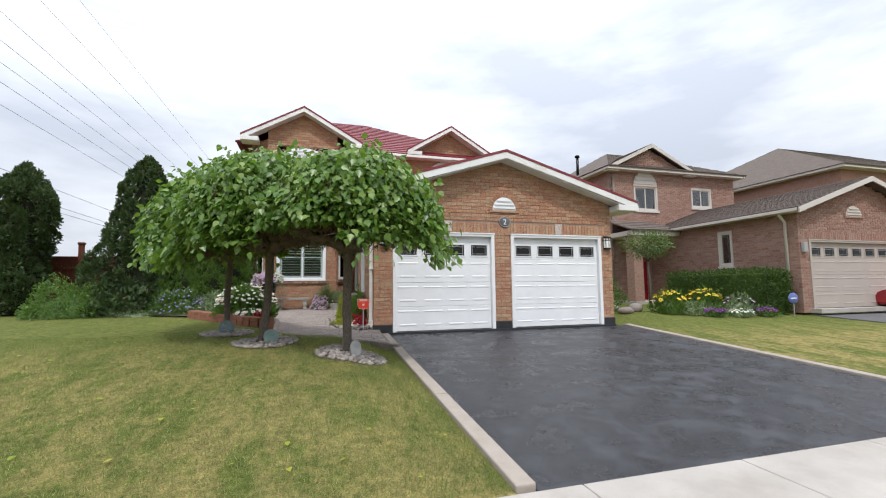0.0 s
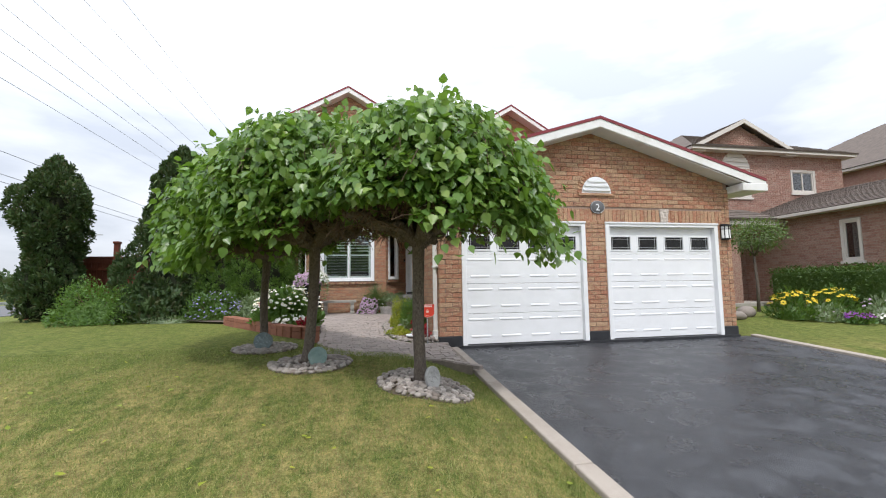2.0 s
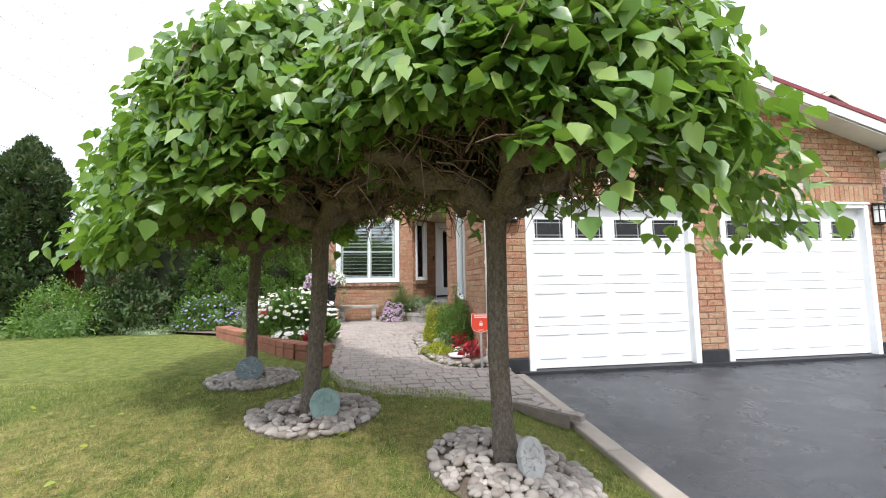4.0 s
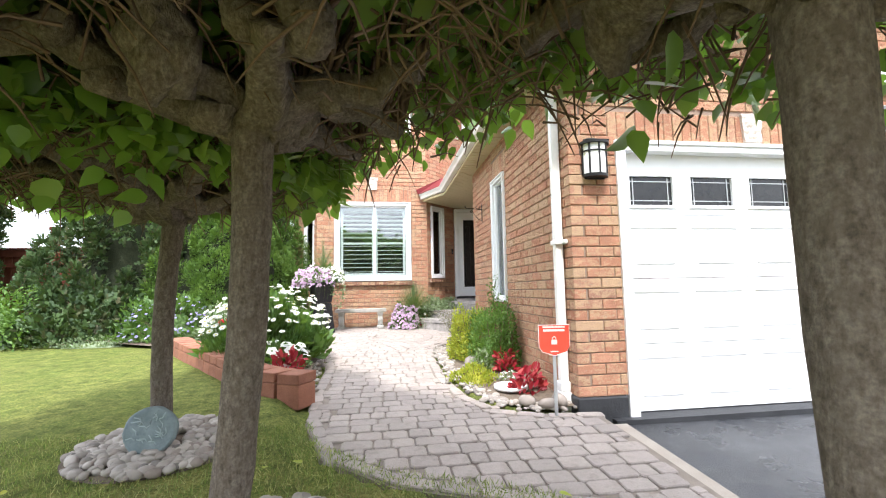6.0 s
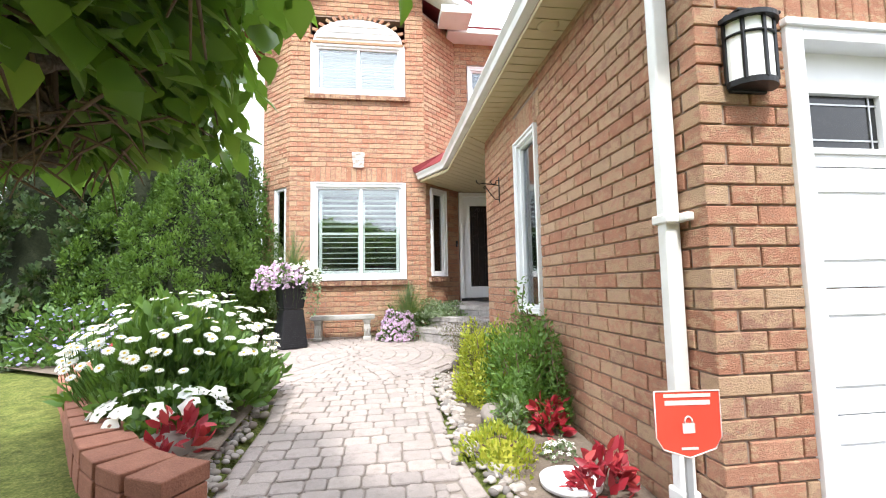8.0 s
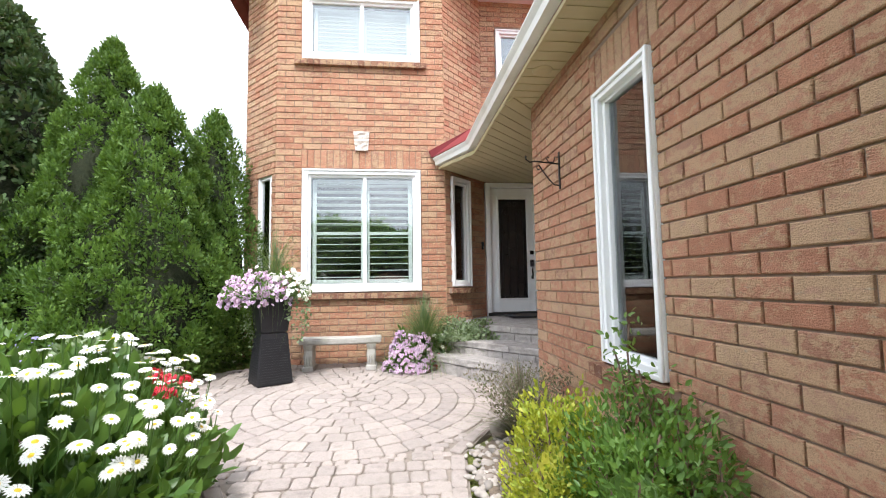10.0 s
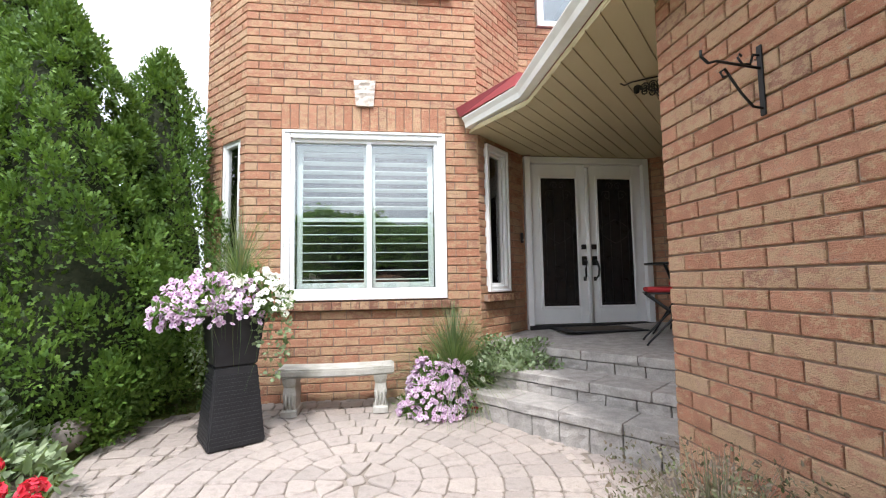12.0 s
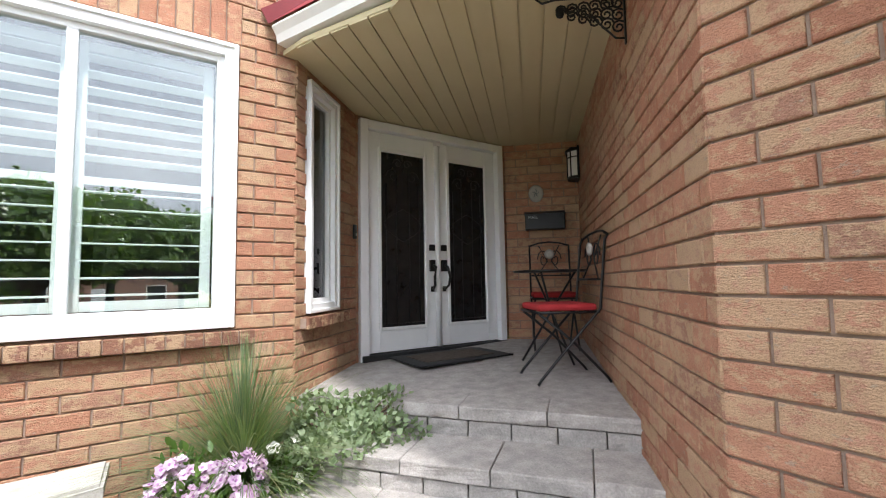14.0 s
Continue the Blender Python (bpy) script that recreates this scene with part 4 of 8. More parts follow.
garage_door("garage_door_1", *DL, 2.295, "white sectional garage door with four dark lights")
garage_door("garage_door_2", *DR, 2.295, "white sectional garage door with four dark lights")


def entrance():
    d = tagged(new("door_1"), "white double entrance doors with dark wrought-iron glass", "door", kind="structure")
    d.matrix_basis = MD
    u0, u1, zb, zt = 0.03, 1.64, 0.93, 2.96
    bm = bmesh.new()
    bbox(bm, u0, u0 + 0.075, -0.03, 0.12, 0.79, zt, 0.006)
    bbox(bm, u1 - 0.075, u1, -0.03, 0.12, 0.79, zt, 0.006)
    bbox(bm, u0 + 0.075, u1 - 0.075, -0.028, 0.12, zt - 0.075, zt, 0.006)
    part("door_frame", bm, M["white"], d)
    part("threshold", box_bm(u0 + 0.01, u1 - 0.01, -0.06, 0.14, 0.80, 0.925, bevel=0.006), M["rubber"], d, "black threshold")
    mid = (u0 + u1) / 2
    for side, (a, b) in enumerate(((u0 + 0.08, mid - 0.004), (mid + 0.004, u1 - 0.08))):
        gl, gr, g0, g1 = a + 0.125, b - 0.125, 1.13, 2.72
        bm = bmesh.new()
        bbox(bm, a, gl, 0.03, 0.075, zb, zt - 0.08, 0.004)
        bbox(bm, gr, b, 0.03, 0.075, zb, zt - 0.08, 0.004)
        bbox(bm, gl, gr, 0.031, 0.075, zb, g0, 0.004)
        bbox(bm, gl, gr, 0.031, 0.075, g1, zt - 0.08, 0.004)
        leaf = part("door_leaf", bm, M["white"], d)
        bm = bmesh.new()
        rect_frame(bm, gl - 0.018, gr + 0.018, g0 - 0.018, g1 + 0.018, 0.03, 0.016, 0.05, 0.006)
        part("glass_bead", bm, M["white"], leaf)
        part("pane", box_bm(gl, gr, 0.042, 0.052, g0, g1), M["doorglass"], leaf, "dark textured glass")
        bm = bmesh.new()
        c, w = (gl + gr) / 2, gr - gl
        for f in (0.14, 0.36, 0.64, 0.86):
            tube(bm, [(gl + w * f, 0.036, g0 + 0.02), (gl + w * f, 0.036, g1 - (0.16 if f in (0.36, 0.64) else 0.3))], 0.005, 6)
        tube(bm, [(gl + 0.02, 0.036, g0 + 0.04), (gr - 0.02, 0.036, g0 + 0.04)], 0.005, 6)
        for s in (-1, 1):
            for r, zc, off in ((0.07, g1 - 0.22, 0.10), (0.05, g1 - 0.1, 0.05)):
                tube(bm, [(c + s * (off + r * (1 - t / 14) * math.cos(t * 0.7)), 0.036, zc + r * (1 - t / 14) * math.sin(t * 0.7)) for t in range(12)], 0.0045, 5)
            tube(bm, [(c + s * w * 0.4 * math.sin(t / 10 * math.pi), 0.036, 1.9 + 0.3 * t / 10) for t in range(11)], 0.004, 5)
        part("iron_scroll", bm, M["black"], leaf)
        hx = b - 0.062 if side == 0 else a + 0.062
        bm = bmesh.new()
        bbox(bm, hx - 0.03, hx + 0.03, 0.008, 0.03, 1.825, 1.885, 0.006)
        part("deadbolt", bm, M["black"], leaf, "black square deadbolt")
        bm = bmesh.new()
        bbox(bm, hx - 0.03, hx + 0.03, 0.006, 0.03, 1.63, 1.74, 0.006)
        bbox(bm, hx - 0.016, hx + 0.016, 0.01, 0.03, 1.44, 1.49, 0.005)
        s = -1 if side == 0 else 1
        tube(bm, [(hx, 0.0, 1.69), (hx, -0.045, 1.67), (hx + s * 0.02, -0.055, 1.58), (hx + s * 0.012, -0.045, 1.5), (hx, 0.01, 1.46)], [0.012, 0.013, 0.013, 0.012, 0.011], 8)
        part("door_handle", bm, M["black"], leaf, "black curved pull handle")
    bm = bmesh.new()
    tube(bm, [(mid, 0.022, zb), (mid, 0.022, zt - 0.09)], 0.028, 10)
    bbox(bm, mid - 0.035, mid + 0.035, -0.012, 0.05, zt - 0.12, zt - 0.08, 0.008)
    part("astragal", bm, M["white"], d, "white rounded astragal")
    # sheet behind the leaves in the same painted-in darkness as the rooms
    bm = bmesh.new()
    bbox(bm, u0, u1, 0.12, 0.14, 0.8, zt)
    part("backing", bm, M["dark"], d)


entrance()


# ---- roofs ----
def slope_roof(bm, quad, thick=0.05, rows=0):
    """A slab whose top is the quad (eave a, eave b, ridge b, ridge a), with stepped courses."""
    a, b, c, d = [Vector(p) for p in quad]
    n = (b - a).cross(d - a).normalized()
    if n.z < 0:
        n = -n
    rows = rows or 1
    for i in range(rows):
        t0, t1 = i / rows, (i + 1) / rows
        p = [a.lerp(d, t0), b.lerp(c, t0), b.lerp(c, t1), a.lerp(d, t1)]
        lift = [0.022, 0.022, 0.0, 0.0] if rows > 1 else [0] * 4
        top = [bm.verts.new(q + n * l) for q, l in zip(p, lift)]
        bot = [bm.verts.new(q - n * thick) for q in p]
        bm.faces.new(top)
        bm.faces.new(bot[::-1])
        for k in range(4):
            bm.faces.new((top[k], bot[k], bot[(k + 1) % 4], top[(k + 1) % 4]))
    bmesh.ops.recalc_face_normals(bm, faces=bm.faces)


def roof_part(name, quads, material, parent, rows=14, thick=0.05, label=""):
    bm = bmesh.new()
    for q in quads:
        slope_roof(bm, q, thick, rows)
    return part(name, bm, material, parent, label)


def rake(parent, x0, z0, x1, z1, y0, y1, h, material, cap):
    """A sloping fascia board with a coloured cap, from (x0, z0) to (x1, z1)."""
    bm = bmesh.new()
    prism(bm, [(x0, z0 - h), (x1, z1 - h), (x1, z1), (x0, z0)], y0, y1)
    part("fascia", bm, material, parent)
    bm = bmesh.new()
    prism(bm, [(x0, z0 + 0.002), (x1, z1 + 0.002), (x1, z1 + 0.06), (x0, z0 + 0.06)], y0 - 0.012, y1 + 0.05)
    part("rake_cap", bm, cap, parent)


roof_g = tagged(new("roof_garage"), "red metal tile garage roof with white fascia", "roof", kind="structure")
RX0, RX1, RF = 0.80, 8.0, 9.34
RAK, RPK = 3.13, 4.22
roof_part("tiles", [((0.99, RF, 3.115), (0.99, 16.4, 3.115), (GMID, 16.4, RPK), (GMID, RF, RPK)), ((RX1, 16.4, RAK), (RX1, RF, RAK), (GMID, RF, RPK), (GMID, 16.4, RPK))], M["red"], roof_g, 12)
rake(roof_g, RX0, RAK, GMID, RPK, RF - 0.02, RF + 0.01, 0.15, M["trim"], M["red"])
rake(roof_g, RX1, RAK, GMID, RPK, RF - 0.02, RF + 0.01, 0.15, M["trim"], M["red"])
bm = bmesh.new()
slope_roof(bm, ((RX0 + 0.05, RF, RAK - 0.16), (RX0 + 0.05, GY, RAK - 0.16), (GMID, GY, RPK - 0.15), (GMID, RF, RPK - 0.15)), 0.01)
slope_roof(bm, ((RX1 - 0.05, GY, RAK - 0.16), (RX1 - 0.05, RF, RAK - 0.16), (GMID, RF, RPK - 0.15), (GMID, GY, RPK - 0.15)), 0.01)
part("rake_soffit", bm, M["trim"], roof_g)
# boxed eave returns
part("eave_return", box_bm(7.42, 8.02, RF - 0.03, GY + 0.3, 2.93, 3.08, bevel=0.01), M["trim"], roof_g)
part("eave_return", box_bm(0.86, 1.235, RF - 0.03, GY + 0.05, 2.93, 3.08, bevel=0.01), M["trim"], roof_g)
part("eave_board", box_bm(7.44, 8.0, GY + 0.32, 16.3, 2.95, 3.05), M["trim"], roof_g)


def gutter(pts, name="gutter"):
    """A K-style gutter swept along eave points (outer edge left of the way)."""
    prof = [(0.0, 0.0), (0.0, -0.10), (0.075, -0.10), (0.085, -0.05), (0.115, -0.012), (0.115, 0.0), (0.10, 0.0), (0.10, -0.01), (0.07, -0.085), (0.012, -0.085), (0.012, 0.0)]
    bm = bmesh.new()
    rings = []
    P = [Vector(p) for p in pts]
    for i, p in enumerate(P):
        d0 = (P[i] - P[max(i - 1, 0)]) if i else (P[1] - P[0])
        d1 = (P[min(i + 1, len(P) - 1)] - P[i]) if i < len(P) - 1 else d0
        t = (d0.normalized() + d1.normalized()).normalized()
        nrm = Vector((-t.y, t.x, 0))
        k = 1 / max(0.4, nrm.dot(Vector((-d1.normalized().y, d1.normalized().x, 0))))
        rings.append([bm.verts.new(p + nrm * a * k + Vector((0, 0, b))) for a, b in prof])
    n = len(prof)
    for r0, r1 in zip(rings, rings[1:]):
        for j in range(n):
            bm.faces.new((r0[j], r0[(j + 1) % n], r1[(j + 1) % n], r1[j]))
    bm.faces.new(rings[0])
    bm.faces.new(rings[-1][::-1])
    bmesh.ops.recalc_face_normals(bm, faces=bm.faces)
    return tagged(part(name, bm, M["trim"], None), "white aluminium eaves gutter", "gutter", kind="structure")


gutter([(0.97, 9.36, 3.14), (0.97, 14.87, 3.14), (0.62, 15.63, 3.13)])
# porch soffit in boards
def porch_soffit():
    z = 2.985
    c = tagged(part("ceiling_porch", bmesh.new(), M["soffit"], None), "cream ribbed aluminium soffit over the porch", "soffit", kind="structure")
    outline = [(0.96, 9.6), (0.96, 14.82), (0.66, 15.42), (0.60, 15.64), (0.69, 15.66), (1.37, 16.34), (3.06, 16.34), (3.60, 15.82), (3.74, 15.92), (1.26, 13.45), (1.26, 9.6)]
    bm = bmesh.new()
    prism(bm, outline, z, z + 0.03, axis="z")
    bm2 = bmesh.new()
    # boards run along the diagonal wall
    d, across = Vector((0.7071, 0.7071, 0)), Vector((-0.7071, 0.7071, 0))
    for k in range(22):
        ends = []
        for s in (k * 0.134 + 0.005, k * 0.134 + 0.129):
            p0 = Vector((1.262, 13.452, 0)) + across * s
            inside = [t for t in np.arange(-2.0, 4.0, 0.01) if point_in(outline, p0.x + d.x * t, p0.y + d.y * t) and p0.y + d.y * t > 13.2]
            ends.append([p0 + d * inside[0], p0 + d * inside[-1]] if len(inside) > 4 else None)
        if ends[0] and ends[1]:
            (a0, b0), (a1, b1) = ends
            prism(bm2, [(q.x, q.y) for q in (a0, b0, b1, a1)], z - 0.012, z + 0.004, axis="z")
    for y in np.arange(9.7, 13.4, 0.125):
        bbox(bm2, 0.97, 1.235, y - 0.006, y + 0.006, z - 0.007, z + 0.004)
    bm2.to_mesh(c.data)
    tmp = bpy.data.meshes.new("tmp")
    bm2.free()
    bm.to_mesh(tmp)
    bm.free()
    bm = bmesh.new()
    bm.from_mesh(c.data)
    bm.from_mesh(tmp)
    bm.to_mesh(c.data)
    bm.free()
    bpy.data.meshes.remove(tmp)


porch_soffit()

roof_m = tagged(new("roof_main"), "red metal tile main roof with hipped slopes", "roof", kind="structure")
roof_part("tiles", [((-2.7, 15.95, 6.1), (7.9, 15.95, 6.1), (2.05, 20.1, 8.62), (0.7, 20.1, 8.62)), ((7.9, 24.4, 6.1), (-2.7, 24.4, 6.1), (0.7, 20.1, 8.62), (2.05, 20.1, 8.62))], M["red"], roof_m, 16)
bm = bmesh.new()
for tri in (((-2.7, 24.4, 6.1), (-2.7, 15.95, 6.1), (0.7, 20.1, 8.62), (0.7, 20.1, 8.62)), ((7.9, 15.95, 6.1), (7.9, 24.4, 6.1), (2.05, 20.1, 8.62), (2.05, 20.1, 8.62))):
    a, b, c = [bm.verts.new(p) for p in tri[:3]]
    bm.faces.new((a, b, c))
part("hip_tiles", bm, M["red"], roof_m)
part("eave_board", box_bm(1.2, 7.85, 15.93, 16.34, 5.98, 6.08, bevel=0.01), M["trim"], roof_m)


def front_gable(name, xm, half, zr, ze, y0, yb):
    r = tagged(new(name), "small red-tiled front gable with white fascia", "roof", kind="structure")
    roof_part("tiles", [((xm - half, y0, ze), (xm - half, yb, ze), (xm, yb, zr), (xm, y0, zr)), ((xm + half, yb, ze), (xm + half, y0, ze), (xm, y0, zr), (xm, yb, zr))], M["red"], r, 8)
    for s in (-1, 1):
        rake(r, xm + s * half, ze, xm, zr, y0 - 0.02, y0 + 0.01, 0.14, M["trim"], M["red"])
        x = xm + s * (half - 0.28)
        part("eave_return", box_bm(x - 0.28, x + 0.28, y0 - 0.03, y0 + 0.5, ze - 0.16, ze - 0.02, bevel=0.01), M["trim"], r)
    bm = bmesh.new()
    for s in (-1, 1):
        q = ((xm + s * half, y0, ze - 0.13), (xm + s * half, y0 + 0.4, ze - 0.13), (xm, y0 + 0.4, zr - 0.13), (xm, y0, zr - 0.13))
        slope_roof(bm, q, 0.01)
    part("rake_soffit", bm, M["trim"], r)


front_gable("roof_bay_gable", -0.45, 2.0, 7.25, 6.12, 15.33, 19.0)
front_gable("roof_side_gable", 5.06, 1.75, 7.30, 6.25, 15.95, 18.8)
# red flashing where porch roof meets the bay
bm = bmesh.new()
for p in [((0.50, 15.60, 3.145), (0.84, 14.86, 3.145), (0.95, 15.02, 3.36)), ((0.50, 15.60, 3.145), (0.95, 15.02, 3.36), (0.46, 15.632, 3.245)), ((0.84, 14.86, 3.145), (1.0, 14.70, 3.15), (0.95, 15.02, 3.36)), ((0.46, 15.632, 3.245), (0.95, 15.02, 3.36), (1.36, 16.3, 3.60))]:
    bm.faces.new([bm.verts.new(q) for q in p])
tagged(part("roof_flashing", bm, M["red"], None), "red metal flashing where the porch roof meets the bay", "flashing", kind="structure")

# ---- porch and steps ----
STEP_D, STEP_IN = Vector((0.62, -0.7846, 0)), Vector((0.7846, 0.62, 0))


def porch_z(x, y):
    """Top of the porch floor, rising slightly to the doors."""
    return 0.844 + 0.040 * max(0.0, (x - 1.0) * STEP_IN.x + (y - 15.42) * STEP_IN.y)


def before_steps(x, y):
    return (x - 0.33) * STEP_IN.x + (y - 15.05) * STEP_IN.y < 0.05


def steps():
    """Three courses of split-faced stone blocks under smooth caps, dying into the angled wall."""
    s = tagged(new("front_steps"), "grey split-faced stone steps up to the porch", "steps", kind="structure")
    for row, (o, L, ztop, zb, bow) in enumerate((((0.935, 15.43), 1.66, 0.85, 0.685, 0.0), ((0.67, 15.18), 1.66, 0.685, 0.53, 0.01), ((0.37, 15.09), 1.80, 0.53, 0.27, 0.03))):
        mm = wall_matrix(o, (STEP_D.x, STEP_D.y))
        t0 = (-0.25, -0.12, 0.0)[row]
        n = 4
        cuts = [t0 + (L - t0) * min(1.0, max(0.0, (k + (0.0, 0.35, 0.12)[row] * (0 < k < n)) / n)) for k in range(n + 1)]
        for a, b in zip(cuts, cuts[1:]):
            sag = -bow * (1 - ((a + b - L) / L) ** 2)
            bm = box_bm(a + 0.0015, b - 0.0015, sag, 0.55, ztop - 0.075, ztop, bevel=0.008)
            rough_front(bm, sag, 0.012)
            part("cap_stone", bm, M["stepstone"], s).matrix_basis = mm
        m = 8
        for k in range(m):
            p, q = t0 + (L - t0) * k / m + 0.05, min(L, t0 + (L - t0) * (k + 1) / m + 0.05)
            sag = -bow * (1 - ((p + q - L) / L) ** 2)
            bm = box_bm(p + 0.003, q - 0.003, sag + 0.012, 0.3, zb - 0.01, ztop - 0.080, bevel=0.006)
            rough_front(bm, sag + 0.012, 0.012)
            part("riser_stone", bm, M["stepstone"], s).matrix_basis = mm
        part("step_core", box_bm(t0 + 0.02, L, 0.06, 0.5, 0.2, ztop - 0.084), M["stepstone"], s).matrix_basis = mm
    bm = bmesh.new()
    prism(bm, [(0.72, 15.69), (1.36, 16.32), (3.05, 16.32), (3.58, 15.80), (2.0, 14.22), (0.99, 15.47)], 0.3, 0.8, axis="z")
    for v in bm.verts:
        if v.co.z > 0.5:
            v.co.z = porch_z(v.co.x, v.co.y) - 0.004
    part("porch_core", bm, M["stepstone"], s)


def rough_front(bm, y, amp):
    """Split-face roughness on the front of a block."""
    fs = [f for f in bm.faces if f.normal.y < -0.9]
    es = list({e for f in fs for e in f.edges})
    bmesh.ops.subdivide_edges(bm, edges=es, cuts=3, use_grid_fill=True)
    for v in bm.verts:
        if v.co.y < y + 0.004:
            v.co.y -= amp * (0.5 + noise.noise(Vector((v.co.x * 14 + y * 50, v.co.z * 22, y * 9 + v.co.x))))


steps()

# ---- paved path and circle ----
def seg_dist(p, poly):
    best = 9.0
    for (x0, y0), (x1, y1) in zip(poly, poly[1:]):
        dx, dy = x1 - x0, y1 - y0
        t = max(0, min(1, ((p[0] - x0) * dx + (p[1] - y0) * dy) / (dx * dx + dy * dy)))
        best = min(best, math.hypot(p[0] - x0 - t * dx, p[1] - y0 - t * dy))
    return best


SLOPE = Matrix.Rotation(math.atan(0.0407), 4, "X")
_pav = {}


def paver_mesh(w, l, trap=0.0):
    key = (round(w, 3), round(l, 3), round(trap, 3))
    if key not in _pav:
        bm = bmesh.new()
        c, h = 0.006, 0.05
        a, b = key[0] / 2, key[1] / 2
        t = key[2]
        k = min(0.016, a * 0.3, b * 0.3)
        ring = [(-a + t + k, -b), (a - t - k, -b), (a - t, -b + k), (a, b - k), (a - k, b), (-a + k, b), (-a, b - k), (-a + t, -b + k)]
        top = [bm.verts.new((x * (1 - c / a), y * (1 - c / b), 0)) for x, y in ring]
        mid = [bm.verts.new((x, y, -c)) for x, y in ring]
        low = [bm.verts.new((x, y, -h)) for x, y in ring]
        bm.faces.new(top)
        for p, q in ((top, mid), (mid, low)):
            for k in range(8):
                bm.faces.new((q[k], q[(k + 1) % 8], p[(k + 1) % 8], p[k]))
        _pav[key] = bm_mesh(bm, M["paver"], "paver")
    return _pav[key]


PAVERS = []  # (x, y, turn, width, length, taper)


def lay_pavers():
    R0 = 1.36
    # rings of the circle
    for ring in range(8):
        r0, r1 = 0.07 + ring * 0.16, 0.07 + (ring + 1) * 0.16
        rm = (r0 + r1) / 2
        n = max(7, round(2 * math.pi * rm / 0.165))
        off = random.random()
        for k in range(n):
            a = 2 * math.pi * (k + off) / n
            w1, w0 = 2 * r1 * math.sin(math.pi / n), 2 * r0 * math.sin(math.pi / n)
            PAVERS.append((CIRC[0] + rm * math.cos(a), CIRC[1] + rm * math.sin(a), a - math.pi / 2, w1 - 0.006, r1 - r0 - 0.007, (w1 - w0) / 2))
    PAVERS.append((CIRC[0], CIRC[1], 0.3, 0.10, 0.10, 0))
    # border band along the path's edges
    for edge, side in ((LEFT_EDGE, -1), (RIGHT_EDGE, -1), (FRONT_EDGE, -1)):
        carry = 0.0
        for (x0, y0), (x1, y1) in zip(edge, edge[1:]):
            L = math.hypot(x1 - x0, y1 - y0)
            ux, uy = (x1 - x0) / L, (y1 - y0) / L
            t = carry
            while t < L:
                nx, ny = (uy, -ux) if edge is not RIGHT_EDGE else (-uy, ux)
                if edge is FRONT_EDGE:
                    nx, ny = uy, -ux
                cx, cy = x0 + ux * t + nx * 0.06, y0 + uy * t + ny * 0.06
                PAVERS.append((cx, cy, math.atan2(uy, ux), 0.202, 0.095, 0))
                t += 0.215
            carry = t - L
    # courses of the path, laid across it
    y = 7.6
    while y < 15.7:
        w = random.choice((0.135, 0.142, 0.15))
        x = -2.4 + random.random() * 0.2
        while x < 2.2:
            l = random.choice((0.115, 0.15, 0.175, 0.205))
            cx, cy = x + l / 2, y + w / 2
            ins = all(point_in(OUTLINE, cx + sx, cy + sy) for sx in (-l * 0.45, l * 0.45) for sy in (-w * 0.45, w * 0.45))
            clear = min(seg_dist((cx, cy), LEFT_EDGE), seg_dist((cx, cy), RIGHT_EDGE), seg_dist((cx, cy), FRONT_EDGE)) > 0.16
            far = math.hypot(cx - CIRC[0], cy - CIRC[1]) > R0 + 0.08
            if ins and clear and far and before_steps(cx, cy) and not (cx > 0.69 and cy > 15.5):
                PAVERS.append((cx, cy + random.uniform(-0.006, 0.006), random.uniform(-0.045, 0.045), l - random.choice((0.006, 0.009)), w - random.choice((0.006, 0.010)), 0))
            x += l
        y += w
    # cut pieces where courses meet the rings and borders
    arr = np.array(PAVERS)
    step = 0.075
    x = -2.4
    while x < 1.3:
        y = 8.0
        while y < 15.6:
            if point_in(OUTLINE, x, y) and before_steps(x, y):
                dx, dy = x - arr[:, 0], y - arr[:, 1]
                c, s = np.cos(arr[:, 2]), np.sin(arr[:, 2])
                u, v = np.abs(dx * c + dy * s), np.abs(dy * c - dx * s)
                if not ((u < arr[:, 3] / 2 + 0.026) & (v < arr[:, 4] / 2 + 0.026)).any():
                    new_p = (x, y, random.uniform(-0.2, 0.2), 0.068, 0.068, 0)
                    PAVERS.append(new_p)
                    arr = np.vstack([arr, new_p])
                    y += 0.05
            y += 0.02
        x += 0.02


lay_pavers()
path = tagged(new("garden_path"), "tan tumbled concrete paver path with a round terrace", "path", kind="structure")
bm = bmesh.new()
prism(bm, OUTLINE, -0.2, 0.0, axis="z")
bmesh.ops.triangulate(bm, faces=[f for f in bm.faces if len(f.verts) > 4])
bmesh.ops.subdivide_edges(bm, edges=bm.edges[:], cuts=2)
for v in bm.verts:
    v.co.z += path_z(v.co.y) - 0.014
part("sand_bed", bm, M["sand"], path)


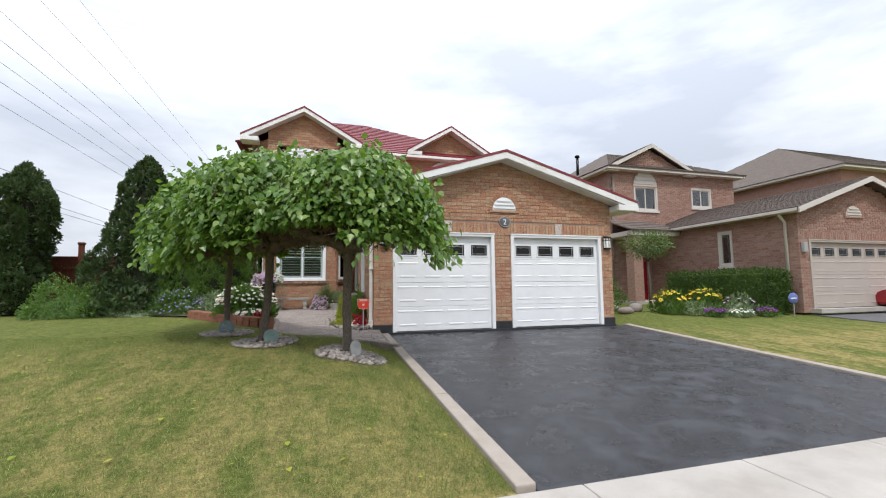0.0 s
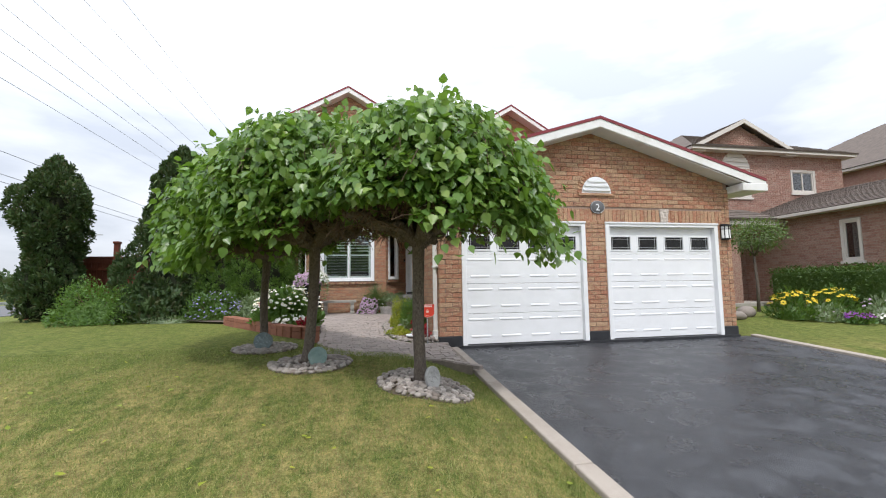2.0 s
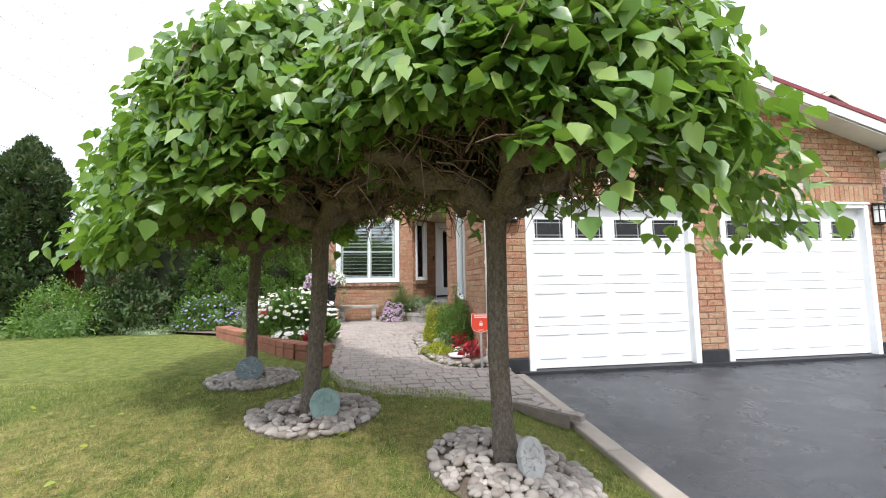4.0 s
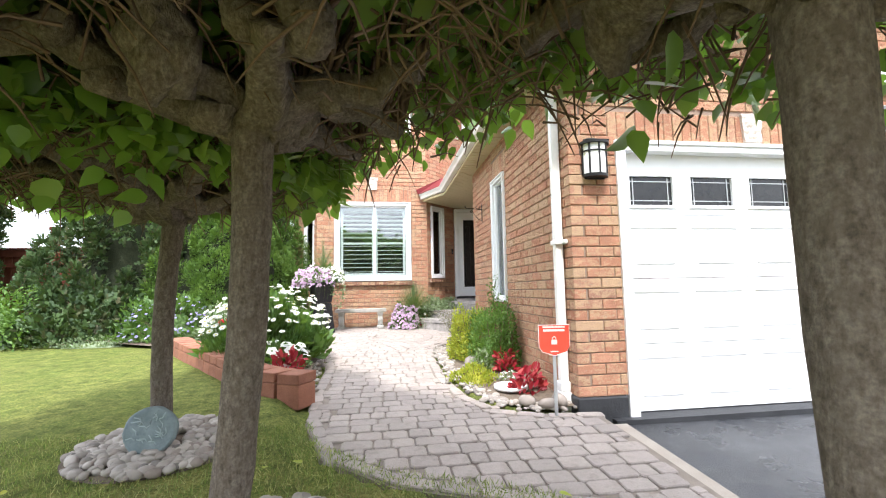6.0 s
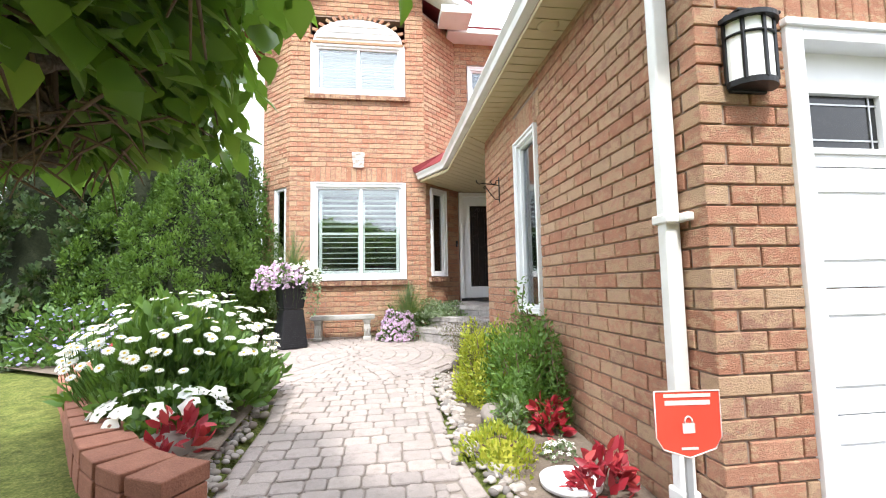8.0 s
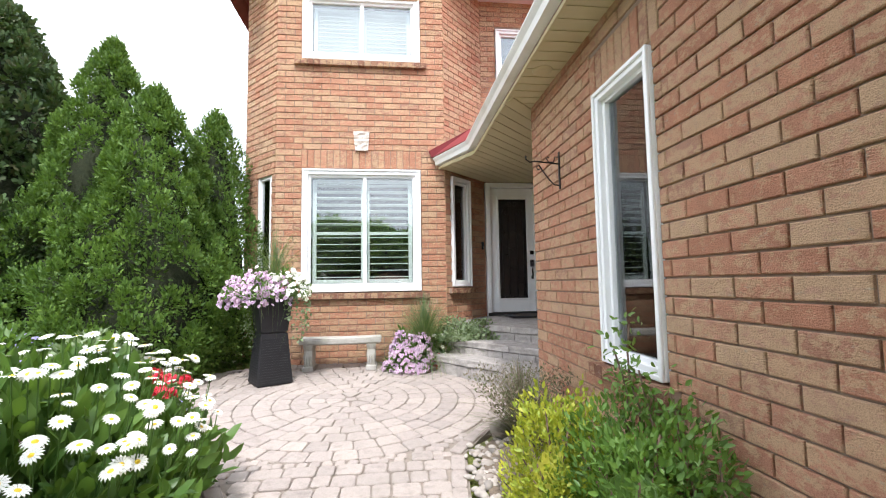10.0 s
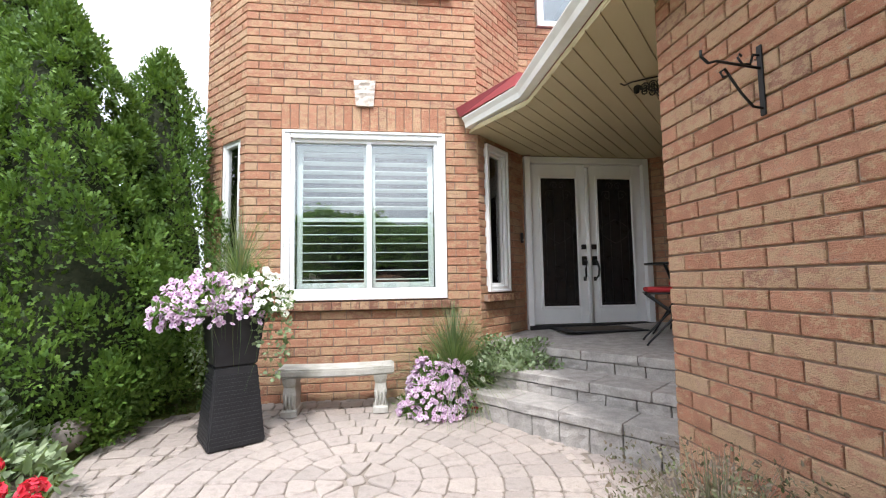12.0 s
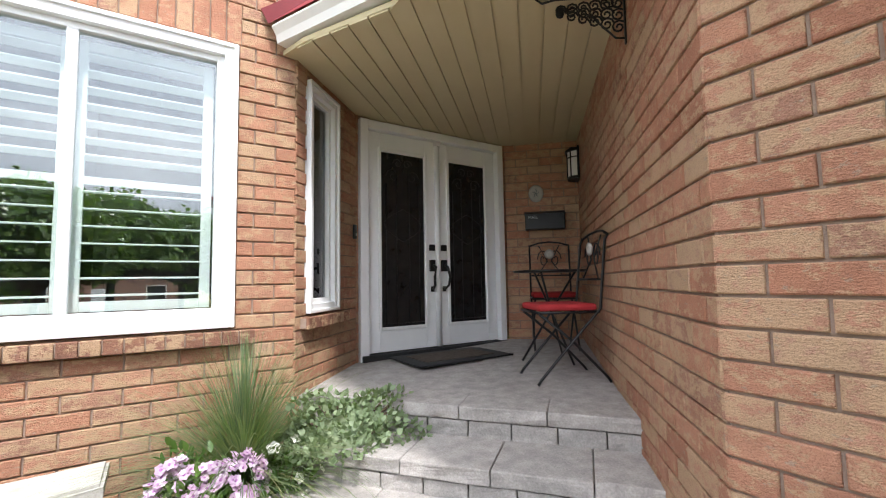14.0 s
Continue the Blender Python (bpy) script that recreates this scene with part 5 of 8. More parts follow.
def place_pavers():
    PAVERS.sort(key=lambda p: 0 if 10.6 < p[1] < 14.6 and -1.4 < p[0] < 0.8 else 1)
    for i, (x, y, a, w, l, t) in enumerate(PAVERS[:300]):
        b = new("paver", paver_mesh(w, l, t))
        b.parent = path
        b.matrix_basis = Matrix.Translation((x, y, path_z(y) + random.uniform(-0.003, 0.003))) @ SLOPE @ Matrix.Rotation(a, 4, "Z")
    bm = bmesh.new()
    for x, y, a, w, l, t in PAVERS[300:]:
        n0 = len(bm.verts)
        bm.from_mesh(paver_mesh(w, l, t))
        bm.verts.ensure_lookup_table()
        m = Matrix.Translation((x, y, path_z(y) + random.uniform(-0.003, 0.003))) @ SLOPE @ Matrix.Rotation(a, 4, "Z")
        for v in bm.verts[n0:]:
            v.co = m @ v.co
    me = bm_mesh(bm, M["paver_i"], "pavers")
    for p in me.polygons:
        p.material_index = 0
    me.materials.clear()
    me.materials.append(M["paver_i"])
    tagged(part("pavers", me, None, path), kind="stuff")


# ---- garden beds ----
WALL_LINE = [(-0.90, 10.17), (-1.16, 10.30), (-1.36, 10.48), (-1.55, 10.72), (-1.88, 11.18), (-2.2, 11.65), (-2.68, 12.32), (-3.12, 13.0)]


def resample(line, step):
    out = []
    for (x0, y0), (x1, y1) in zip(line, line[1:]):
        L = math.hypot(x1 - x0, y1 - y0)
        n = max(1, int(L / 0.01))
        out += [(x0 + (x1 - x0) * k / n, y0 + (y1 - y0) * k / n) for k in range(n)]
    out.append(line[-1])
    acc, last, res = 0.0, out[0], [out[0]]
    for p in out[1:]:
        acc += math.hypot(p[0] - last[0], p[1] - last[1])
        last = p
        if acc >= step:
            res.append(p)
            acc = 0.0
    return res


def retaining_wall():
    w = tagged(new("retaining_wall"), "low curved wall of red split-faced concrete blocks", "garden wall", kind="structure")
    line = resample(WALL_LINE, 0.22)
    for i, ((x0, y0), (x1, y1)) in enumerate(zip(line, line[1:])):
        L = math.hypot(x1 - x0, y1 - y0)
        a = math.atan2(y1 - y0, x1 - x0)
        z = ground_z(x0, y0)
        mm = Matrix.Translation((x0, y0, z)) @ Matrix.Rotation(a, 4, "Z")
        for z0, z1, o in ((-0.08, 0.115, 0.0), (0.12, 0.20, 0.012)):
            bm = box_bm(0.004, L - 0.004, -0.11 - o, 0.12, z0, z1, bevel=0.008)
            for v in bm.verts:
                if v.co.y > 0.09 and z0 < 0:
                    v.co.y += 0.012 * noise.noise(Vector((v.co.x * 20 + i, v.co.z * 20, i)))
            b = part("cap_block" if z0 > 0 else "block", bm, M["retain"], w)
            b.matrix_basis = mm


retaining_wall()


def soil_patch(name, label, outline, lift, z_of):
    bm = bmesh.new()
    vs = [bm.verts.new((x, y, 0)) for x, y in outline]
    bm.faces.new(vs)
    bmesh.ops.triangulate(bm, faces=bm.faces[:])
    bmesh.ops.subdivide_edges(bm, edges=bm.edges[:], cuts=4, use_grid_fill=True)
    for v in bm.verts:
        v.co.z = z_of(v.co.x, v.co.y) + lift + 0.02 * noise.noise(v.co * 5)
    return tagged(part(name, bm, M["soil"], None, smooth=True), label, "flower bed", kind="structure")


BED_L = [(-0.98, 10.28), (-1.02, 11.5), (-1.1, 12.1), (-1.43, 12.75), (-1.83, 13.3), (-2.18, 13.95), (-2.4, 14.7), (-2.35, 15.6), (-5.5, 16.5), (-6.0, 14.6), (-3.8, 13.4), (-3.12, 13.0), (-2.68, 12.32), (-2.2, 11.65), (-1.55, 10.72), (-1.16, 10.32)]
BED_R = [(1.22, 9.72), (0.95, 9.76), (0.70, 9.90), (0.55, 10.3), (0.47, 10.9), (0.48, 12.0), (0.55, 12.65), (0.78, 13.0), (1.22, 13.36)]
soil_patch("flower_bed_cedar", "raised flower bed of brown soil behind the block wall", BED_L, 0.05, lambda x, y: max(ground_z(x, y), path_z(y)))
soil_patch("flower_bed_garage", "narrow bed of dry soil along the garage wall", BED_R, 0.01, lambda x, y: path_z(y))


def pebbles(name, label, spots, seed, smin=0.03, smax=0.075, material=None):
    """Rounded stones, one mesh; spots: (x, y, z)."""
    rng = np.random.default_rng(seed)
    base = bmesh.new()
    bmesh.ops.create_icosphere(base, subdivisions=2, radius=1.0)
    base.verts.ensure_lookup_table()
    sph = np.array([v.co[:] for v in base.verts])
    fs = np.array([[v.index for v in f.verts] for f in base.faces])
    base.free()
    vv, ff, k = [], [], 0
    for x, y, z in spots:
        s = rng.uniform(smin, smax)
        ax = np.array([s * rng.uniform(0.9, 1.4), s * rng.uniform(0.7, 1.0), s * rng.uniform(0.5, 0.75)])
        p = sph * (1 + 0.16 * np.sin(sph @ rng.normal(size=(3, 3)) * 1.6 + rng.uniform(0, 6, 3)).mean(axis=1, keepdims=True))
        a = rng.uniform(0, 6.28)
        p = p * ax
        ti = rng.uniform(-0.5, 0.5)
        p = np.stack([p[:, 0], p[:, 1] * math.cos(ti) - p[:, 2] * math.sin(ti), p[:, 1] * math.sin(ti) + p[:, 2] * math.cos(ti)], 1)
        p = np.stack([p[:, 0] * math.cos(a) - p[:, 1] * math.sin(a), p[:, 0] * math.sin(a) + p[:, 1] * math.cos(a), p[:, 2]], 1) + (x, y, z + s * 0.25)
        vv.append(p)
        ff.append(fs + k)
        k += len(p)
    ob = new(name, mesh_from(np.concatenate(vv).tolist(), np.concatenate(ff).tolist(), material or M["pebble"], name, True))
    return tagged(ob, label, "stones", kind="stuff")


TREES = [(0.50, 6.95), (-0.82, 7.98), (-1.62, 9.27)]


def ring_spots(cx, cy, rx, ry, n, rng, hole=0.13):
    out = []
    while len(out) < n:
        x, y = rng.uniform(-1, 1, 2)
        r = math.hypot(x, y)
        if r < 1 and math.hypot(x * rx, y * ry) > hole:
            out.append((cx + x * rx, cy + y * ry, ground_z(cx + x * rx, cy + y * ry) + 0.035 * (1 - r) + 0.012))
    return out


def ring_soil(x, y, r):
    bm = bmesh.new()
    n = 28
    c = bm.verts.new((x, y, ground_z(x, y) + 0.03))
    vs = []
    for k in range(n):
        px, py = x + r * math.cos(2 * math.pi * k / n), y + r * math.sin(2 * math.pi * k / n)
        vs.append(bm.verts.new((px, py, ground_z(px, py) + 0.006)))
    for k in range(n):
        bm.faces.new((c, vs[k], vs[(k + 1) % n]))
    tagged(part("tree_ring_soil", bm, M["soil"], None, smooth=True), "bare soil ring under the stones", "soil", kind="structure")


for i, (x, y) in enumerate(TREES):
    ring_soil(x + 0.04, y - 0.02, (0.54, 0.52, 0.48)[i])
    r = (0.52, 0.50, 0.46)[i]
    pebbles("stone_ring", "ring of grey and tan river stones around the tree trunk", ring_spots(x + 0.04, y - 0.02, r, r, 460, np.random.default_rng(20 + i)), 30 + i, 0.02, 0.043)


def edge_spots(line, n, spread, rng, zf, lift=0.0):
    pts = resample(line, 0.02)
    out = []
    for _ in range(n):
        x, y = pts[rng.integers(len(pts))]
        x, y = x + rng.normal() * spread, y + rng.normal() * spread
        out.append((x, y, zf(x, y) + lift))
    return out


rg = np.random.default_rng(50)
pebbles("edging_stones", "pale pebbles edging the bed along the garage", edge_spots([(1.2, 9.78), (0.92, 9.80), (0.66, 9.98), (0.53, 10.4), (0.46, 11.0), (0.47, 12.0), (0.55, 12.65), (0.85, 13.0)], 420, 0.05, rg, lambda x, y: path_z(y), 0.0), 51, 0.016, 0.036)
pebbles("edging_stones", "pale pebbles edging the daisy bed", edge_spots([(-1.02, 10.42), (-1.06, 11.5), (-1.12, 12.0), (-1.45, 12.65), (-1.82, 13.2), (-2.1, 13.8)], 420, 0.055, rg, lambda x, y: path_z(y), 0.015), 52, 0.016, 0.036)
for i, (x, y, s) in enumerate([(1.12, 9.80, 0.075), (1.0, 9.74, 0.07), (0.86, 9.82, 0.085), (0.72, 11.25, 0.13), (-1.3, 10.75, 0.17), (-2.45, 14.65, 0.17), (0.95, 13.15, 0.09), (0.75, 12.9, 0.10)]):
    b = pebbles("boulder", "smooth grey garden boulder lying in the bed", [(x, y, path_z(y) + 0.02 + (0.06 if x < 0 else 0))], 70 + i, s, s * 1.02)
    b["kind"], b["category"] = "", "boulder"
    del b["kind"]

# ---- trees ----
def weeping_tree(i, base, fork, centre, R, top, seed, leaves=15000):
    """A grafted weeping tree: straight trunk, knuckled limbs and an umbrella of hanging leaves."""
    rng = np.random.default_rng(seed)
    gz = ground_z(*base)
    t = thing("weeping_mulberry_tree", "weeping mulberry tree with umbrella crown and grey-brown trunk", "tree", Matrix.Translation((base[0], base[1], gz)), "weeping trees on the lawn")
    fx, fy, fz = fork[0] - base[0], fork[1] - base[1], fork[2] - gz
    r0 = (0.082, 0.082, 0.072)[i]
    bm = bmesh.new()
    pts, rad = [], []
    for k in range(13):
        f = k / 12
        pts.append((fx * f + 0.015 * math.sin(5 * f + seed), fy * f + 0.015 * math.cos(4 * f + seed), -0.06 + (fz + 0.06) * f))
        rad.append(r0 * (1.22 - 0.42 * min(1, f * 6)) * (1 + 0.25 * max(0, f - 0.8) * 5 * 0.6))
    tube(bm, pts, rad, 18, wob=0.10)
    trunk = part("trunk", bm, M["bark"], t)
    cx, cy, cz = centre[0] - base[0], centre[1] - base[1], top - gz
    edge_z = 1.62 - gz
    # limbs
    ends = []
    n_l = 7
    for k in range(n_l):
        a = 2 * math.pi * (k + rng.uniform(-0.25, 0.25)) / n_l + seed
        L = rng.uniform(0.55, 0.95) * R * 0.8
        p = [(fx, fy, fz - 0.08)]
        bend = rng.uniform(-0.4, 0.4)
        for s in range(1, 7):
            f = s / 6
            aa = a + bend * f
            p.append((fx + L * f * math.cos(aa) + rng.normal() * 0.035, fy + L * f * math.sin(aa) + rng.normal() * 0.035, fz - 0.08 + 0.13 * math.sin(f * 2.6) + 0.14 * f + rng.normal() * 0.035))
        bm = bmesh.new()
        tube(bm, p, [r0 * v * rng.uniform(0.9, 1.1) for v in (0.92, 0.86, 0.80, 0.74, 0.66, 0.55, 0.36)], 14, wob=0.65)
        part("limb", bm, M["bark"], t)
        ends.append(p)
    # knuckles
    for k in range(36):
        bm = bmesh.new()
        p = ends[k % n_l][rng.integers(1, 5)]
        d = rng.normal(size=3) * 0.075
        q = rng.uniform(0.75, 1.15)
        tube(bm, [p, (p[0] + d[0] * 0.6, p[1] + d[1] * 0.6, p[2] + d[2] * 0.5), (p[0] + d[0], p[1] + d[1], p[2] + d[2])], [r0 * 0.7 * q, r0 * 0.78 * q, r0 * 0.4 * q], 9, wob=0.6)
        part("knuckle", bm, M["bark"], t)
    # twigs, arching out to the rim
    def crown_z(r):
        """Upper surface above distance r from the centre."""
        q = min(1.0, r / R)
        return edge_z + (cz - edge_z) * math.sqrt(max(0, 1 - q ** 2.3))
    bm = bmesh.new()
    strands = []
    for k in range(230):
        li = ends[rng.integers(n_l)]
        s = li[rng.integers(2, 7)]
        a = math.atan2(s[1] - cy, s[0] - cx) + rng.normal() * 0.75
        r1 = R * rng.uniform(0.45, 1.0)
        tip = (cx + r1 * math.cos(a), cy + r1 * math.sin(a))
        zt = crown_z(r1 * 0.75) - 0.1
        zl = max(edge_z - rng.uniform(-0.1, 0.25), zt - rng.uniform(0.25, 0.95))
        P = []
        for j in range(6):
            f = j / 5
            P.append((s[0] + (tip[0] - s[0]) * f, s[1] + (tip[1] - s[1]) * f, (s[2] * (1 - f) + zt * f + 0.25 * math.sin(math.pi * f)) if f < 0.8 else zl + (zt - zl) * (1 - f) / 0.2 * 0.7))
        tube(bm, P, [0.011, 0.009, 0.008, 0.006, 0.005, 0.003], 4, cap=False)
    for k in range(1100):  # short dead twigs under the crown
        r1, a = R * 0.8 * math.sqrt(rng.uniform(0, 1)), rng.uniform(0, 6.28)
        p = np.array([cx + r1 * math.cos(a), cy + r1 * math.sin(a), fz + rng.uniform(0.0, 0.45)])
        d = rand_dirs(1, rng)[0] * rng.uniform(0.1, 0.3)
        tube(bm, [p, p + d * 0.6 + (0, 0, 0.02), p + d], [0.006, 0.004, 0.002], 4, cap=False)
    tagged(part("twigs", bm, M["twig"], t), kind="stuff")
    # leaves: along hanging strands over the dome
    P, D, U = [], [], []
    n_s = leaves // 13
    for k in range(n_s):
        a = rng.uniform(0, 2 * math.pi)
        q = rng.uniform(0, 1) ** 0.55
        r = R * q * rng.uniform(0.94, 1.05) * (1 + 0.10 * math.sin(3 * a + seed) + 0.06 * math.sin(7 * a + 2 * seed))
        z = crown_z(r * 0.97) + rng.normal() * 0.05
        out = np.array([math.cos(a), math.sin(a), 0])
        hang = rng.uniform(0.25, 0.6) if q < 0.8 else rng.uniform(0.3, 0.95)
        for j in range(13):
            f = j / 12
            rr = r + 0.12 * f * (1 - f) + rng.normal() * 0.05
            zz = z - hang * f
            if zz < edge_z - 0.28 or (q < 0.6 and zz < edge_z + 0.35):
                continue
            P.append((cx + rr * out[0] + rng.normal() * 0.05, cy + rr * out[1] + rng.normal() * 0.05, zz))
            D.append(out * rng.uniform(-0.1, 0.8) + (0, 0, -rng.uniform(0.45, 1.1)) + rng.normal(size=3) * 0.38)
            U.append(out * 0.8 + (0, 0, 0.75 + 0.5 * (1 - q)) + rng.normal(size=3) * 0.45)
    # inner shade leaves
    for k in range(int(leaves * 0.6)):
        a, q = rng.uniform(0, 6.283), math.sqrt(rng.uniform(0, 1))
        r = R * 0.92 * q
        P.append((cx + r * math.cos(a), cy + r * math.sin(a), min(crown_z(r) - 0.1, edge_z + (0.40 if q < 0.72 else 0.05) + rng.uniform(0, 0.6))))
        D.append(np.array([math.cos(a), math.sin(a), -0.6]) + rng.normal(size=3) * 0.6)
        U.append(np.array([0, 0, 1.0]) + rng.normal(size=3) * 0.4)
    for k in range(3000):  # further leaves high in the crown, added to dim its underside
        a, q = rng.uniform(0, 6.283), math.sqrt(rng.uniform(0, 1))
        r = R * 0.9 * q
        P.append((cx + r * math.cos(a), cy + r * math.sin(a), crown_z(r) - rng.uniform(0.12, 0.4)))
        D.append(np.array([math.cos(a), math.sin(a), -0.3]) + rng.normal(size=3) * 0.5)
        U.append(np.array([0, 0, 1.0]) + rng.normal(size=3) * 0.3)
    # sprigs on top
    for k in range(16):
        a, r = rng.uniform(0, 6.28), R * rng.uniform(0.1, 0.85)
        for j in range(8):
            P.append((cx + r * math.cos(a) + 0.03 * j * math.cos(a), cy + r * math.sin(a), crown_z(r) + 0.03 * j))
            D.append(rng.normal(size=3) + (0, 0, 0.2))
            U.append(np.array([0, 0, 1.0]) + rng.normal(size=3) * 0.5)
    P, D, U = np.array(P), np.array(D), np.array(U)
    # the gap that is kept clipped between the crowns, over the way to the path
    wx, wy, wz = P[:, 0] + base[0], P[:, 1] + base[1], P[:, 2] + gz
    gap = np.interp(wy, [1.5, 3.0, 5.8, 7.3, 9.2, 10.4], [-0.2, -0.3, -0.31, -0.2, 0.07, -0.15])
    keep = (np.abs(wx - gap) > 0.58) | (wz > 1.90)
    if i == 0:
        keep &= ~((wy > 7.0) & (wz < 1.15 + 0.66 * (wy - 6.9)))
    else:
        keep &= ~((wy > base[1] - 0.1) & (wz < 1.74))
    if i == 0:  # thinner on the side towards the house
        keep &= ~((wy > 7.15) & (wz < 2.35) & (rng.uniform(0, 1, len(wy)) < 0.55))
    if i == 1:
        keep &= ~((wy > 7.6) & (wx > -0.9) & (wz < 2.45) & (rng.uniform(0, 1, len(wy)) < 0.5))
    P, D, U = P[keep], D[keep], U[keep]
    me = scatter_mesh("crown", HEART[0], HEART[1], P, D, U, rng.uniform(0.066, 0.125, len(P)), M["leaf"])
    part("crown", me, None, t, "bright green heart-shaped leaves")
    return t


weeping_tree(0, TREES[0], (0.47, 6.97, 1.70), (0.62, 6.98), 1.36, 3.14, 3, 12500)
weeping_tree(1, TREES[1], (-0.74, 7.95, 1.72), (-0.80, 7.9), 1.32, 3.28, 5, 13000)
weeping_tree(2, TREES[2], (-1.58, 9.25, 1.62), (-1.72, 9.15), 1.28, 3.22, 8)


def cedar(x, y, h, r, seed, material, n=5200, shape=1.25, column=False, name="cedar_tree", label="dense conical evergreen cedar with fan-like sprays", lean=0.0):
    """A cedar: trunk and a crown of many upturned flat sprays in tufts."""
    rng = np.random.default_rng(seed)
    z0 = ground_z(x, y)
    t = thing(name, label, "tree", Matrix.Translation((x, y, z0)), "cedars beside the house")
    bm = bmesh.new()
    tube(bm, [(0, 0, -0.1), (0.02, 0, h * 0.4), (0, 0.02, h * 0.85)], [0.08, 0.06, 0.02], 8)
    part("trunk", bm, M["bark"], t)
    n = int(n * (3 if material is M["cedar_d"] else 4.6))
    P, D, U = [], [], []
    lobes = 250 if h < 4.2 else 300
    for k in range(lobes):
        f = ((k + rng.uniform(0, 1)) / lobes) ** (0.85 if column else 1.45)
        a = k * 2.39996 + rng.normal() * 0.25
        if column:
            prof = r * min(1, (1 - f) * 4.5) ** 0.6 * (0.85 + 0.15 * math.sin(f * 9 + seed)) * (0.7 + 0.3 * min(1, f * 5))
        else:
            prof = r * (1 - f) ** (1 / shape) * (0.62 + 0.38 * min(1, f * 7 + 0.15))
        prof *= 1 + 0.14 * math.sin(a * 3 + f * 11 + seed)
        lr = rng.uniform(0.10, 0.21) * (1 - 0.35 * f)
        rr = max(0.0, prof * rng.uniform(0.86, 1.06) - lr * 0.75)
        out = np.array([math.cos(a), math.sin(a), 0.0])
        c = out * rr + (lean * f, 0, 0.10 + f * (h - 0.2))
        m = int(n / lobes * rng.uniform(0.7, 1.3))
        d = rng.normal(size=(m, 3)) + out * 0.75 + (0, 0, 0.35)
        d /= np.linalg.norm(d, axis=1)[:, None]
        up = d * (1, 1, 1.5) + (0, 0, 0.55)
        P.append(c + d * (lr * rng.uniform(0.55, 1.08, (m, 1))) * (1, 1, 1.45))
        D.append(up + rng.normal(size=(m, 3)) * 0.38)
        U.append(d + rng.normal(size=(m, 3)) * 0.6)
    P, D, U = [np.concatenate(P)], [np.concatenate(D)], [np.concatenate(U)]
    P, D, U = P[0], D[0], U[0]
    P[:, 2] = np.maximum(P[:, 2], 0.04)
    me = scatter_mesh("crown", SPRAY[0], SPRAY[1], P, D, U, rng.uniform(0.026, 0.056, len(P)) * (2.2 if material is M["cedar_d"] else 1.0), material)
    part("crown", me, None, t)
    # dense inner mass in near-black: the crown's shade put into its colour
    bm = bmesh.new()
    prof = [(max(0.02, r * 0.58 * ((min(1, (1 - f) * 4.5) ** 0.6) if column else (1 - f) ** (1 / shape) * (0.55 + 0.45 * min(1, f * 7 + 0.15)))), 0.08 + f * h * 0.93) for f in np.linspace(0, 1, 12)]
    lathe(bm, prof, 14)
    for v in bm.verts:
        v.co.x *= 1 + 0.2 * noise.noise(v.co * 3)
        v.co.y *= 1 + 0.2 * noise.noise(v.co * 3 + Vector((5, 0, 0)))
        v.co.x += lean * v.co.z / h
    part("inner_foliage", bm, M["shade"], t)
    return t


cedar(-2.86, 15.08, 3.45, 1.12, 11, M["cedar"], 11500, shape=1.6)
cedar(-2.48, 15.86, 3.45, 0.84, 16, M["cedar"], 6500, shape=1.9)
cedar(-3.55, 15.38, 4.18, 1.32, 12, M["cedar"], 12500, shape=1.45)
cedar(-5.1, 15.6, 4.82, 1.55, 13, M["cedar_d"], 11400, shape=1.8, label="dark broad evergreen cedar rising above the fence")
cedar(-8.2, 15.5, 4.38, 0.84, 14, M["cedar_d"], 8600, column=True, label="dark columnar evergreen cedar standing alone by the fence")
cedar(-8.75, 16.3, 4.0, 0.55, 15, M["cedar_d"], 2600, column=True, label="ragged dark cedar behind the columnar one")


